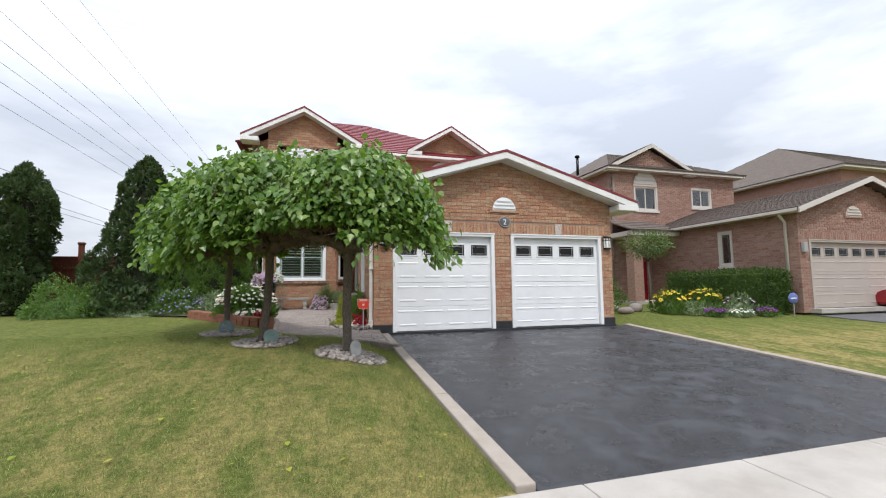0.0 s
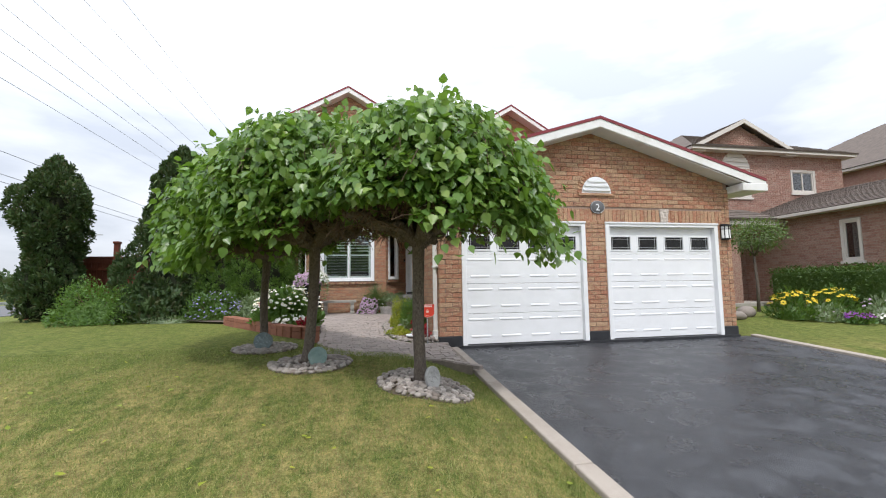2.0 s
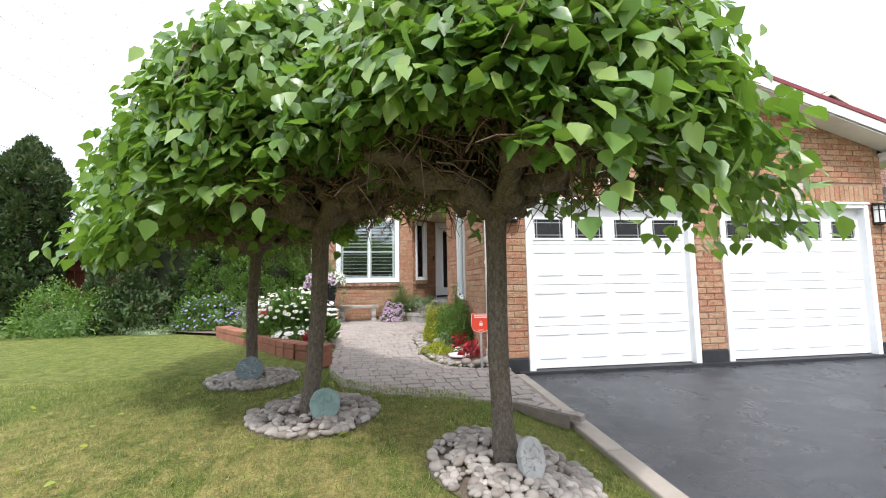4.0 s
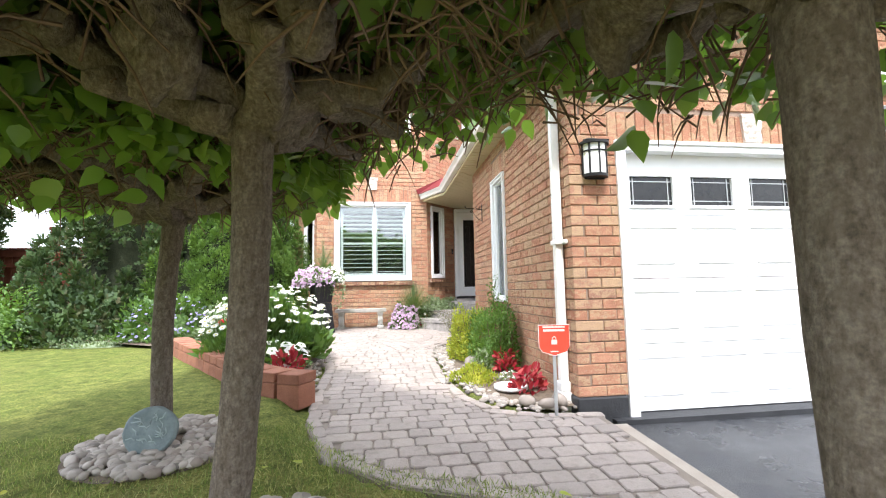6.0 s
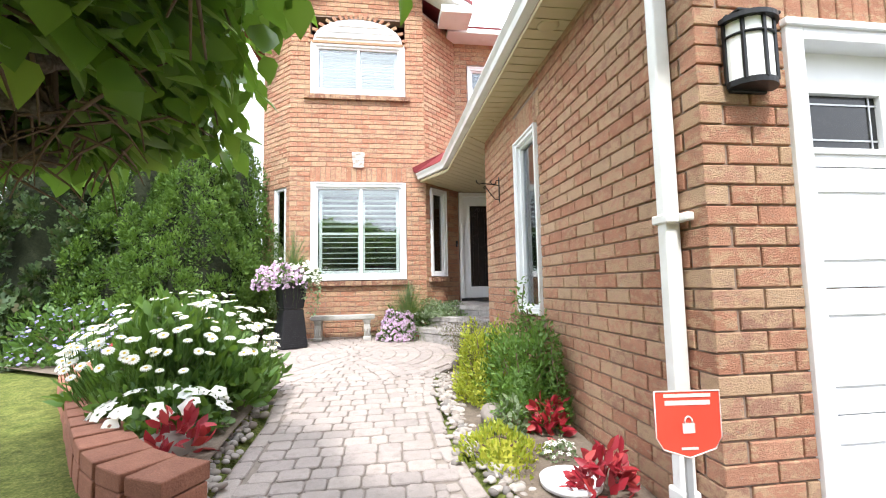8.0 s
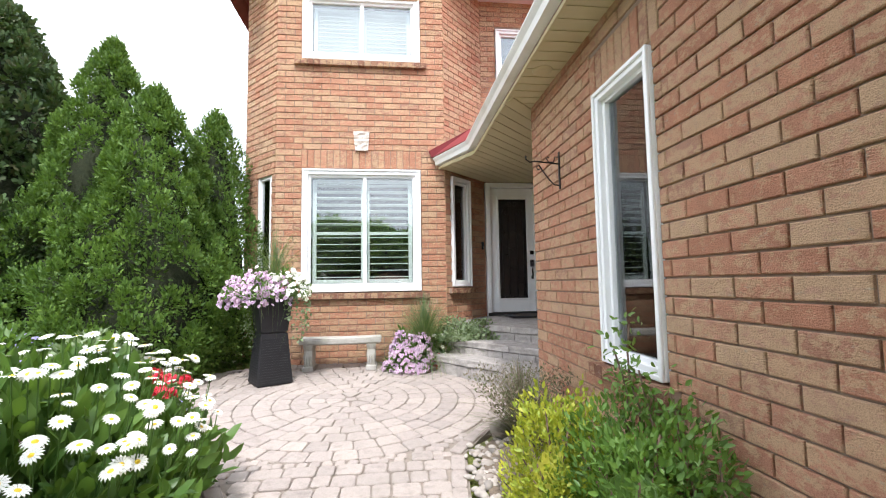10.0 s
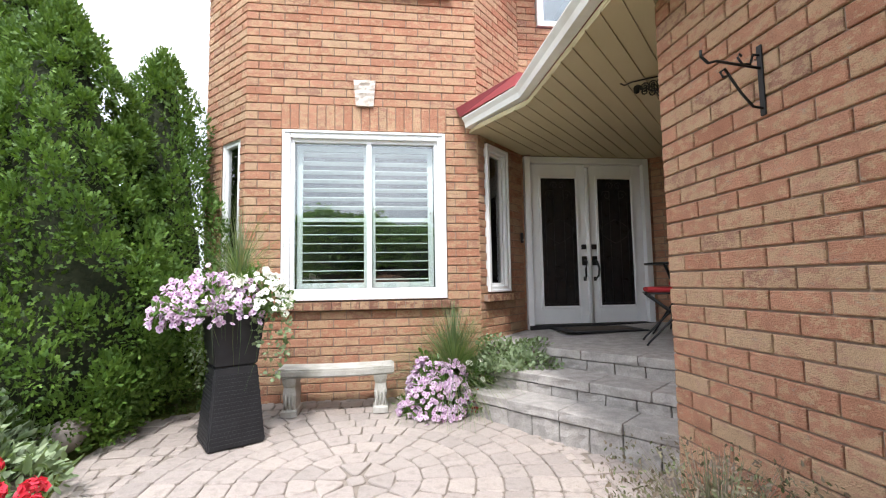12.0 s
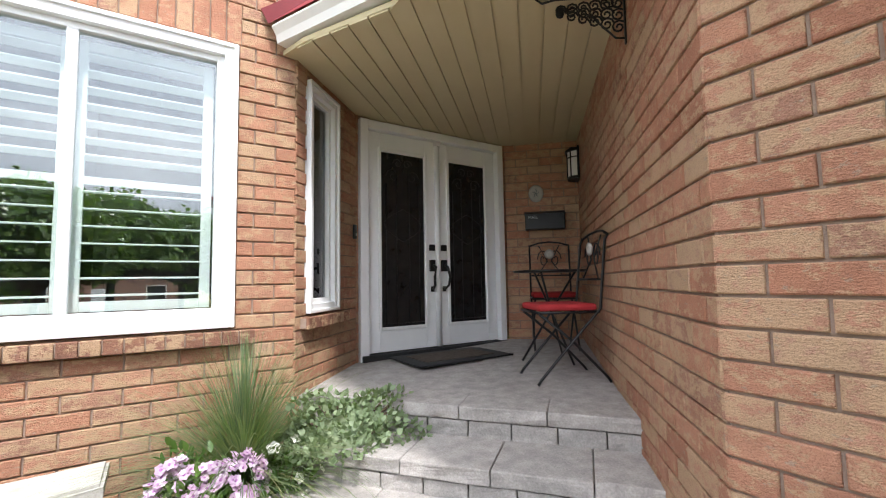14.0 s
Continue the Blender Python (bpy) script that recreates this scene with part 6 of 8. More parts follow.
def bush(name, label, x, y, rx, ry, h, seed, material, template, n, size, z=None, up=0.4, category="shrub", core=True, flat=0.0):
    """A rounded shrub: leaves over and inside an uneven dome; optional flowers are added by the caller."""
    rng = np.random.default_rng(seed)
    z0 = (ground_z(x, y) if z is None else z)
    t = thing(name, label, category, Matrix.Translation((x, y, z0)))
    v = rand_dirs(n, rng)
    v[:, 2] = np.abs(v[:, 2]) * (1 - flat)
    lump = 1 + 0.14 * np.sin(v[:, 0] * 6 + seed) + 0.12 * np.sin(v[:, 1] * 7 + 2 * seed) + 0.08 * np.sin(v[:, 2] * 9)
    rr = rng.uniform(0.72, 1.03, n)[:, None] * lump[:, None]
    P = v * rr * (rx, ry, h)
    P[:, 2] = np.maximum(P[:, 2], 0.02)
    D = v * 0.8 + (0, 0, up) + rng.normal(size=(n, 3)) * 0.5
    U = v + (0, 0, 0.5) + rng.normal(size=(n, 3)) * 0.6
    me = scatter_mesh("foliage", template[0], template[1], P, D, U, rng.uniform(size[0], size[1], n), material)
    part("foliage", me, None, t)
    if core:
        bm = bmesh.new()
        for k in range(14):
            d = rand_dirs(1, rng)[0]
            d[2] = abs(d[2]) + 0.3
            tube(bm, [(0, 0, -0.03), d * (rx * 0.4, ry * 0.4, h * 0.4), d * (rx * 0.8, ry * 0.8, h * 0.75)], [0.012, 0.008, 0.004], 5)
        part("stems", bm, M["twig"], t)
        bm = bmesh.new()
        bmesh.ops.create_icosphere(bm, subdivisions=2, radius=1.0)
        for vv in bm.verts:
            vv.co = Vector((vv.co.x * rx * 0.62, vv.co.y * ry * 0.62, max(0.0, vv.co.z) * h * 0.68)) * (1 + 0.2 * noise.noise(vv.co * 2))
        part("inner_leaves", bm, material, t)
    return t


def blooms(t, n, spread, zr, seed, size, petal, petals=10, eye=True, dome=True, name="flowers", wide=0.75, droop=-0.08, face=(0, -0.25, 1.0), jitter=0.35, stems=True, lump=0.0):
    """Flower heads over a plant: petals one mesh, eyes another."""
    rng = np.random.default_rng(seed)
    v = rand_dirs(n, rng)
    v[:, 2] = np.abs(v[:, 2])
    P = v * spread * (1 + lump * (np.sin(v[:, :1] * 7 + seed) + np.sin(v[:, 1:2] * 6 + v[:, 2:] * 8 + 2 * seed)))
    if not dome:
        P = np.stack([rng.uniform(-1, 1, n) * spread[0], rng.uniform(-1, 1, n) * spread[1], np.zeros(n)], 1)
    P[:, 2] += rng.uniform(zr[0], zr[1], n)
    N = np.array(face) + v * 0.6 * dome + rng.normal(size=(n, 3)) * jitter
    N /= np.linalg.norm(N, axis=1, keepdims=True)
    Dv = np.cross(N, rand_dirs(n, rng))
    tv, tf = flower_template(petals, wide=wide, droop=droop)
    s = rng.uniform(size[0], size[1], n)
    fl = tagged(part(name, scatter_mesh("petals", tv, tf, P, Dv, N, s, M[petal]), None, t), kind="stuff")
    if eye:
        ev, ef = dome_template(0.28, 0.16)
        tagged(part("flower_eyes", scatter_mesh("eyes", ev, ef, P, Dv, N, s, M["eye"] if eye is True else M[eye]), None, t), kind="stuff")
    if stems:
        bm = bmesh.new()
        for p in P[:: max(1, n // 60)]:
            tube(bm, [(p[0] * 0.75, p[1] * 0.75, max(0, p[2] - 0.35)), (p[0] * 0.95, p[1] * 0.95, p[2] - 0.12), tuple(p - (0, 0, 0.005))], 0.003, 4, cap=False)
        tagged(part("flower_stems", bm, M["daisyleaf"], t), kind="stuff")
    return fl


def reeds(t, n, x, y, z, length, seed, spread=0.5, material="reed", width=1.0, name="grass_blades"):
    """Arching blades from one crown."""
    rng = np.random.default_rng(seed)
    vv, ff = [], []
    for k in range(n):
        a = rng.uniform(0, 6.283)
        L = length * rng.uniform(0.6, 1.1)
        tilt = abs(rng.normal()) * spread
        w = 0.0035 * width
        sx, sy = -math.sin(a) * w, math.cos(a) * w
        b = len(vv)
        for j in range(6):
            f = j / 5
            th = tilt * (0.5 + 1.1 * f)
            r, h = L * f * math.sin(th), L * f * math.cos(th * 0.9)
            px, py, pz = x + r * math.cos(a) + 0.02 * math.cos(a * 3), y + r * math.sin(a), z + h
            q = 1 - f * 0.85
            vv += [(px - sx * q, py - sy * q, pz), (px + sx * q, py + sy * q, pz)]
            if j:
                i = b + 2 * j
                ff.append((i - 2, i - 1, i + 1, i))
    return tagged(part(name, mesh_from(vv, ff, M[material], name), None, t), kind="stuff")


def daisy_heads(t, n, spread, zr, seed):
    """Single daisies, each a part of its own on one of three shared meshes, on thin joined stems."""
    rng = np.random.default_rng(seed)
    shapes = []
    for k in range(3):
        tv, tf = flower_template(15 + k, wide=0.92, droop=-0.10 - 0.06 * k)
        ev, ef = dome_template(0.27, 0.16)
        me = mesh_from(list(tv) + list(ev), list(tf) + [tuple(i + len(tv) for i in f) for f in ef], M["petal_w"], "daisy")
        me.materials.append(M["eye"])
        for p in me.polygons:
            p.material_index = 0 if p.index < len(tf) else 1
        shapes.append(me)
    bm = bmesh.new()
    for k in range(n):
        v = rand_dirs(1, rng)[0]
        v[2] = abs(v[2])
        p = Vector(v * spread) + Vector((0, 0, rng.uniform(*zr)))
        nrm = Vector((0, -0.25, 1.0)) + Vector(v) * 0.5 + Vector(rng.normal(size=3)) * 0.28
        m = nrm.to_track_quat("Z", "Y").to_matrix().to_4x4()
        d = new("daisy", shapes[k % 3])
        d.parent = t
        d.matrix_basis = Matrix.Translation(p) @ m @ Matrix.Rotation(rng.uniform(0, 6), 4, "Z") @ Matrix.Scale(rng.uniform(0.028, 0.042), 4)
        tube(bm, [(p.x * 0.8, p.y * 0.8, max(0, p.z - 0.35)), (p.x * 0.97, p.y * 0.97, p.z - 0.12), p - nrm.normalized() * 0.004], 0.0028, 4, cap=False)
    tagged(part("flower_stems", bm, M["daisyleaf"], t), kind="stuff")


# left bed
dz = 0.36
spirea = bush("spirea_shrub", "rounded bright green shrub at the lawn edge", -6.45, 14.2, 0.95, 0.8, 0.92, 41, M["shrub"], OVAL, 5200, (0.045, 0.085), up=-0.15)
low = bush("juniper_shrub", "low dark evergreen shrub beneath the cedars", -5.2, 14.45, 1.0, 0.7, 0.75, 42, M["cedar_d"], SPRAY, 3000, (0.08, 0.16))
phlox = bush("lavender_bush", "bush of pale lavender flowers at the cedars", -3.65, 13.95, 0.7, 0.5, 0.62, 43, M["daisyleaf"], OVAL, 1800, (0.05, 0.11), z=dz)
blooms(phlox, 240, (0.7, 0.5, 0.62), (0.0, 0.1), 44, (0.02, 0.034), "petal_v", 5, eye=False, wide=1.0)
peony = bush("peony_plant", "leafy green peony without flowers", -2.75, 13.95, 0.62, 0.5, 0.50, 45, M["greygreen"], OVAL, 2600, (0.05, 0.10), z=dz)
daisy = bush("daisy_clump", "tall clump of white shasta daisies", -1.62, 11.85, 0.56, 0.72, 0.62, 46, M["daisyleaf"], OVAL, 4200, (0.07, 0.15), z=dz - 0.04, up=0.9)
daisy_heads(daisy, 240, (0.70, 0.86, 0.40), (0.28, 0.46), 47)
daisy2 = bush("daisy_clump", "smaller clump of white daisies near the terrace", -1.66, 12.28, 0.26, 0.24, 0.28, 48, M["daisyleaf"], OVAL, 1300, (0.06, 0.12), z=dz - 0.03, up=0.9)
daisy_heads(daisy2, 24, (0.27, 0.28, 0.15), (0.14, 0.24), 49)
def geranium_heads(t, n, r, h, seed):
    """Round flower heads, each a ball of small florets and a part of its own."""
    rng = np.random.default_rng(seed)
    tv, tf = flower_template(5, wide=1.15)
    for k in range(n):
        a, q = rng.uniform(0, 6.283), math.sqrt(rng.uniform(0, 1))
        c = np.array([r * q * math.cos(a), r * q * math.sin(a), h * (0.93 - 0.25 * q) + rng.uniform(0.0, 0.05)])
        v = rand_dirs(24, rng)
        v[:, 2] = np.abs(v[:, 2]) * 1.2 - 0.25
        part("flower_head", scatter_mesh("florets", tv, tf, c + v * rng.uniform(0.036, 0.05), rand_dirs(24, rng), v + rng.normal(size=(24, 3)) * 0.2, rng.uniform(0.016, 0.024, 24), M["petal_r"]), None, t)


for k, (x, y, n, r, h) in enumerate([(-1.70, 13.02, 11, 0.24, 0.40), (-1.98, 13.30, 8, 0.22, 0.38), (-2.40, 13.15, 7, 0.26, 0.42), (-2.0, 11.85, 6, 0.17, 0.46)]):
    g = bush("geranium_plant", "bright red geranium in flower", x, y, r, r, h * 0.8, 60 + k, M["daisyleaf"], HEART, 340, (0.04, 0.07), z=dz)
    geranium_heads(g, n, r, h, 65 + k)
wg = bush("white_geranium", "low white-flowered bedding plant behind the wall", -1.42, 11.08, 0.34, 0.3, 0.2, 70, M["daisyleaf"], HEART, 420, (0.05, 0.08), z=dz - 0.05)
blooms(wg, 46, (0.36, 0.3, 0.14), (0.10, 0.16), 71, (0.042, 0.06), "petal_w", 5, eye=False, wide=1.15)
cx1 = bush("coleus_plant", "small dark red foliage plant in the bed", -1.20, 10.72, 0.12, 0.12, 0.2, 72, M["redleaf"], OVAL, 70, (0.08, 0.13), z=dz - 0.08, core=False)
yg = bush("marigold_plant", "low green plant with yellow and orange flowers", -1.78, 11.48, 0.24, 0.26, 0.16, 73, M["shrub"], OVAL, 520, (0.04, 0.08), z=dz - 0.05)
blooms(yg, 12, (0.25, 0.25, 0.1), (0.08, 0.14), 74, (0.025, 0.035), "petal_y", 8, eye=False, wide=1.1)
vio = bush("pansy_plant", "small magenta and violet pansies by the pebbles", -1.2, 11.95, 0.16, 0.2, 0.12, 75, M["daisyleaf"], OVAL, 240, (0.03, 0.06), z=dz - 0.1)
blooms(vio, 16, (0.15, 0.18, 0.06), (0.08, 0.11), 76, (0.022, 0.032), "petal_m", 5, eye=False, wide=1.1)
lob = bush("lobelia_plant", "small violet-blue lobelia beside the geraniums", -1.90, 13.62, 0.15, 0.16, 0.14, 177, M["daisyleaf"], OVAL, 420, (0.02, 0.04), z=dz - 0.08)
blooms(lob, 60, (0.15, 0.16, 0.12), (0.01, 0.05), 178, (0.010, 0.016), "petal_v", 5, eye=False, wide=1.1, stems=False)
gv = bush("ground_cover", "silvery low ground cover along the bed edge", -4.6, 13.75, 0.7, 0.25, 0.14, 77, M["greygreen"], OVAL, 900, (0.03, 0.06))

# right bed
eu = bush("euonymus_shrub", "yellow-green variegated euonymus against the garage", 0.78, 11.82, 0.25, 0.34, 0.58, 80, M["yellowleaf"], OVAL, 4200, (0.022, 0.042), z=path_z(11.8))
eu2 = bush("euonymus_shrub", "dark green euonymus climbing the garage wall", 1.0, 11.45, 0.30, 0.55, 0.62, 81, M["shrub"], OVAL, 5200, (0.025, 0.05), z=path_z(11.5))


def climber(t, x, y, seed):
    """Shoots that climb the wall above the shrub."""
    rng = np.random.default_rng(seed)
    P, D, U = [], [], []
    bm = bmesh.new()
    for yy, top in ((11.62, 0.98), (11.52, 0.78), (11.30, 0.72), (11.05, 0.55), (11.72, 0.85)):
        pts = [(1.1 - x + rng.normal() * 0.02, yy - y + 0.06 * math.sin(k), k / 8 * top) for k in range(9)]
        tube(bm, pts, 0.005, 4)
        for p in pts[3:]:
            for _ in range(17):
                P.append(np.array(p) + rng.normal(size=3) * (0.03, 0.055, 0.05))
                D.append(rng.normal(size=3) + (-0.5, 0, 0.3))
                U.append(np.array([-1.0, 0, 0.6]) + rng.normal(size=3) * 0.4)
    tagged(part("climbing_stems", bm, M["twig"], t), kind="stuff")
    part("climbing_leaves", scatter_mesh("leaves", OVAL[0], OVAL[1], np.array(P), np.array(D), np.array(U), rng.uniform(0.028, 0.052, len(P)), M["shrub"]), None, t)


climber(eu2, 1.0, 11.45, 82)


def heather(x, y, seed):
    t = thing("heather_plant", "faded brown-green heather with upright sprigs", "plant", Matrix.Translation((x, y, path_z(y))))
    reeds(t, 620, 0, 0, 0.0, 0.56, seed, 0.55, "heather", 1.5, "sprigs")
    rng = np.random.default_rng(seed)
    n = 3000
    a, r = rng.uniform(0, 6.28, n), rng.uniform(0, 1, n) ** 0.6
    h = rng.uniform(0.15, 0.52, n)
    P = np.stack([0.42 * r * h / 0.5 * np.cos(a), 0.42 * r * h / 0.5 * np.sin(a), h], 1)
    tagged(part("buds", scatter_mesh("buds", OVAL[0], OVAL[1], P, rand_dirs(n, rng) + (0, 0, 0.8), rand_dirs(n, rng), rng.uniform(0.012, 0.028, n), M["heather"]), None, t), kind="stuff")
    return t


heather(0.86, 12.72, 90)
lime = bush("sedum_mound", "lime green sedum mound at the path edge", 0.62, 10.72, 0.22, 0.32, 0.13, 83, M["yellowleaf"], OVAL, 900, (0.02, 0.045), z=path_z(10.7), up=1.0)
sage = bush("sage_plant", "small grey-green plant among the pebbles", 0.78, 11.05, 0.12, 0.14, 0.22, 84, M["greygreen"], OVAL, 240, (0.03, 0.06), z=path_z(11))
for k, (x, y, r) in enumerate([(0.98, 10.18, 0.17), (1.02, 10.98, 0.15)]):
    bush("coleus_plant", "deep red coleus foliage plant in dry soil", x, y, r * 0.75, r * 0.75, 0.2, 85 + k, M["redleaf"], OVAL, 120, (0.06, 0.10), z=path_z(y), core=False, up=0.2)
al = bush("alyssum_plant", "tiny white alyssum clump", 0.95, 10.62, 0.1, 0.1, 0.09, 88, M["greygreen"], OVAL, 160, (0.02, 0.035), z=path_z(10.6), core=False)
blooms(al, 40, (0.1, 0.1, 0.07), (0.02, 0.04), 89, (0.012, 0.018), "petal_w", 5, eye=False, stems=False)

# corner by the steps
pet = bush("petunia_plant", "mound of pale purple petunias spilling on the pavers", 0.16, 15.08, 0.30, 0.22, 0.40, 91, M["daisyleaf"], OVAL, 800, (0.04, 0.07), z=path_z(15.0))
blooms(pet, 900, (0.31, 0.25, 0.40), (-0.02, 0.05), 92, (0.018, 0.027), "petal_p", 6, eye="throat", wide=1.2, droop=-0.02, face=(0, -0.7, 0.5), jitter=0.5, stems=False, lump=0.11)
cor = bush("bacopa_plant", "white-flowered bedding plant beside the steps", 0.52, 15.22, 0.22, 0.2, 0.36, 93, M["daisyleaf"], OVAL, 700, (0.03, 0.07), z=path_z(15.0))
blooms(cor, 42, (0.24, 0.22, 0.38), (0.0, 0.05), 94, (0.028, 0.042), "petal_w", 5, eye=False, wide=1.1, face=(0, -0.6, 0.6), stems=False)
rg1 = bush("begonia_plant", "small red begonia at the foot of the steps", 0.50, 15.02, 0.13, 0.1, 0.14, 95, M["redleaf"], OVAL, 60, (0.04, 0.07), z=path_z(15.0), core=False)
blooms(rg1, 16, (0.13, 0.1, 0.14), (0.0, 0.03), 96, (0.02, 0.03), "petal_r", 5, eye=False, wide=1.1, stems=False)
orn = thing("ornamental_grass", "tuft of fine blue-green ornamental grass", "grass", Matrix.Translation((0.34, 15.28, path_z(15.3))))
reeds(orn, 1900, 0, 0, 0.10, 0.80, 97, 0.95, "reed", 1.0)
vine = bush("trailing_vine", "pale green variegated vine trailing over the steps", 0.86, 15.22, 0.42, 0.27, 0.24, 98, M["greygreen"], HEART, 2000, (0.022, 0.042), z=0.66)


# ---- lawn blades and fallen leaves ----
def lawn_blades():
    rng = np.random.default_rng(5)
    n = 330000
    x = 1.36 - 8.5 * rng.uniform(0, 1, n) ** 1.4
    y = 1.5 + 8.0 * rng.uniform(0, 1, n) ** 1.1
    keep = (y > 2.96) | (x < 0.8)
    for tx, ty in TREES:
        keep &= np.hypot(x - tx, y - ty) > 0.46
    keep &= (y < 7.7) | np.array([q < 7.7 or not (point_in(OUTLINE, p, q) or point_in(BED_L, p, q)) for p, q in zip(x, y)])
    x, y = x[keep], y[keep]
    z = np.array([ground_z(a, b) for a, b in zip(x, y)])
    P = np.stack([x, y, z - 0.004], 1)
    D = rng.normal(size=(len(x), 3)) * 0.55 + (0, 0, 1)
    me = scatter_mesh("grass", [(-0.05, 0, 0), (0.05, 0, 0), (0, 1, 0.1)], [(0, 1, 2)], P, D, rand_dirs(len(x), rng), rng.uniform(0.02, 0.05, len(x)), M["blade"])
    tagged(new("grass", me), "short mown grass blades, green and straw", "grass", kind="stuff")
    n = 130
    x, y = rng.uniform(-4.5, 1.3, n), rng.uniform(3.2, 9.0, n)
    ok = [i for i in range(n) if not point_in(OUTLINE, x[i], y[i])]
    P = np.array([(x[i], y[i], ground_z(x[i], y[i]) + 0.03) for i in ok])
    me = scatter_mesh("fallen_leaves", HEART[0], HEART[1], P, rng.normal(size=(len(ok), 3)) * (1, 1, 0.15), np.array([[0, 0, 1.0]] * len(ok)) + rng.normal(size=(len(ok), 3)) * 0.2, rng.uniform(0.03, 0.06, len(ok)), M["yellowleaf"])
    tagged(new("fallen_leaves", me), "scattered pale fallen leaves on the lawn", "leaves", kind="stuff")


lawn_blades()

# ---- things on the walls and on the ground ----
def downpipe():
    t = thing("downpipe", "white aluminium downpipe at the garage corner", "downpipe")
    bm = bmesh.new()
    def seg(p, q, w=0.036, d=0.03):
        p, q = Vector(p), Vector(q)
        m = (q - p).to_track_quat("Z", "Y").to_matrix().to_4x4()
        m.translation = p
        bbox(bm, -w, w, -d, d, -0.01, (q - p).length + 0.01, bevel=0.008, m=m)
    seg((1.195, 9.87, 0.28), (1.195, 9.87, 2.72))
    seg((1.195, 9.87, 2.70), (0.96, 9.87, 2.92))
    part("pipe", bm, M["trim"], t)
    bm = bmesh.new()
    bbox(bm, 1.15, 1.239, 9.815, 9.925, 1.43, 1.47, bevel=0.006)
    bbox(bm, 1.205, 1.239, 9.76, 9.82, 1.432, 1.468, bevel=0.006)
    part("strap", bm, M["trim"], t)
    bm = bmesh.new()
    bbox(bm, 1.14, 1.238, 9.81, 9.93, 0.06, 0.22, bevel=0.012)
    bbox(bm, 1.148, 1.236, 9.82, 9.92, 0.22, 0.30, bevel=0.01)
    part("boot", bm, M["trim"], t)


downpipe()


def wall_lantern(m, label):
    """A half-drum lantern: black top and base, opal glass, black bars. Local y is into the wall."""
    t = thing("wall_lantern", label, "lamp", m, "wall lanterns of the house")
    n = 14
    def half(r, z0, z1, rx=0.0):
        bm = bmesh.new()
        prism(bm, [(r * math.cos(math.pi + math.pi * k / n), 0.9 * r * math.sin(math.pi + math.pi * k / n) - 0.02) for k in range(n + 1)], z0, z1, axis="z")
        return bm
    part("back_plate", box_bm(-0.085, 0.085, -0.022, -0.001, -0.17, 0.17, bevel=0.005), M["black"], t)
    part("glass", half(0.098, -0.135, 0.115), M["opal"], t, "white opal glass")
    bm = half(0.125, 0.115, 0.135)
    bbox(bm, -0.10, 0.10, -0.10, -0.02, 0.135, 0.15, bevel=0.006)
    part("cap", bm, M["black"], t)
    bm = half(0.106, -0.16, -0.135)
    part("base", bm, M["black"], t)
    for k in range(5):
        a = math.pi + math.pi * (k + 0.0) / 4
        x, y = 0.102 * math.cos(a), 0.092 * math.sin(a) - 0.02
        part("bar", box_bm(x - 0.006, x + 0.006, y - 0.006, y + 0.006, -0.14, 0.12), M["black"], t)
    bm = bmesh.new()
    tube(bm, [(0.103 * math.cos(math.pi + math.pi * k / n), 0.093 * math.sin(math.pi + math.pi * k / n) - 0.02, 0.055) for k in range(n + 1)], 0.006, 6)
    part("hoop", bm, M["black"], t)
    return t


L1 = wall_lantern(Matrix.Translation((1.46, GY, 2.125)), "black wall lantern with white glass beside the garage door")
copy_thing(L1, Matrix.Translation((7.27, GY, 2.125)))
copy_thing(L1, Matrix.Translation(MQ @ Vector((0.30, 0, 2.69))) @ MQ.to_3x3().to_4x4())


def number_plaque():
    t = thing("house_number_plaque", "grey oval house number plaque on the brick pier", "sign", Matrix.Translation((4.40, GY, 2.585)))
    bm = bmesh.new()
    lathe(bm, [(0.02, 0.02), (0.12, 0.02), (0.13, 0.01), (0.135, 0.0)], 28)
    for v in bm.verts:
        v.co = Vector((v.co.x * 1.15, -v.co.z, v.co.y * 0.98))
    part("plate", bm, M["plaqueplate"], t)
    bm = bmesh.new()
    tube(bm, [(0.146 * math.cos(2 * math.pi * k / 28), -0.018, 0.122 * math.sin(2 * math.pi * k / 28)) for k in range(29)], 0.007, 6)
    part("rim", bm, M["galv"], t)
    text_part("2", 0.19, (0, -0.0235, -0.066), t, M["white"], "numeral")


def text_part(body, size, at, parent, material, name="lettering", align="CENTER"):
    """Lettering in the built-in font, turned into a mesh, standing in the x-z plane."""
    cu = bpy.data.curves.new("lettering", "FONT")
    cu.body, cu.size, cu.align_x, cu.extrude = body, size, align, 0.002
    tmp = bpy.data.objects.new("tmp_text", cu)
    scene.collection.objects.link(tmp)
    bpy.context.view_layer.update()
    me = bpy.data.meshes.new_from_object(tmp.evaluated_get(bpy.context.evaluated_depsgraph_get()))
    bpy.data.objects.remove(tmp)
    me.transform(Matrix.Rotation(math.pi / 2, 4, "X"))
    me.materials.clear()
    me.materials.append(material)
    ob = part(name, me, None, parent)
    ob.location = at
    return ob


M["plaqueplate"] = mat("plaque_grey", [(0.10, 0.10, 0.105), (0.14, 0.14, 0.145)], 10, 0.5)
number_plaque()


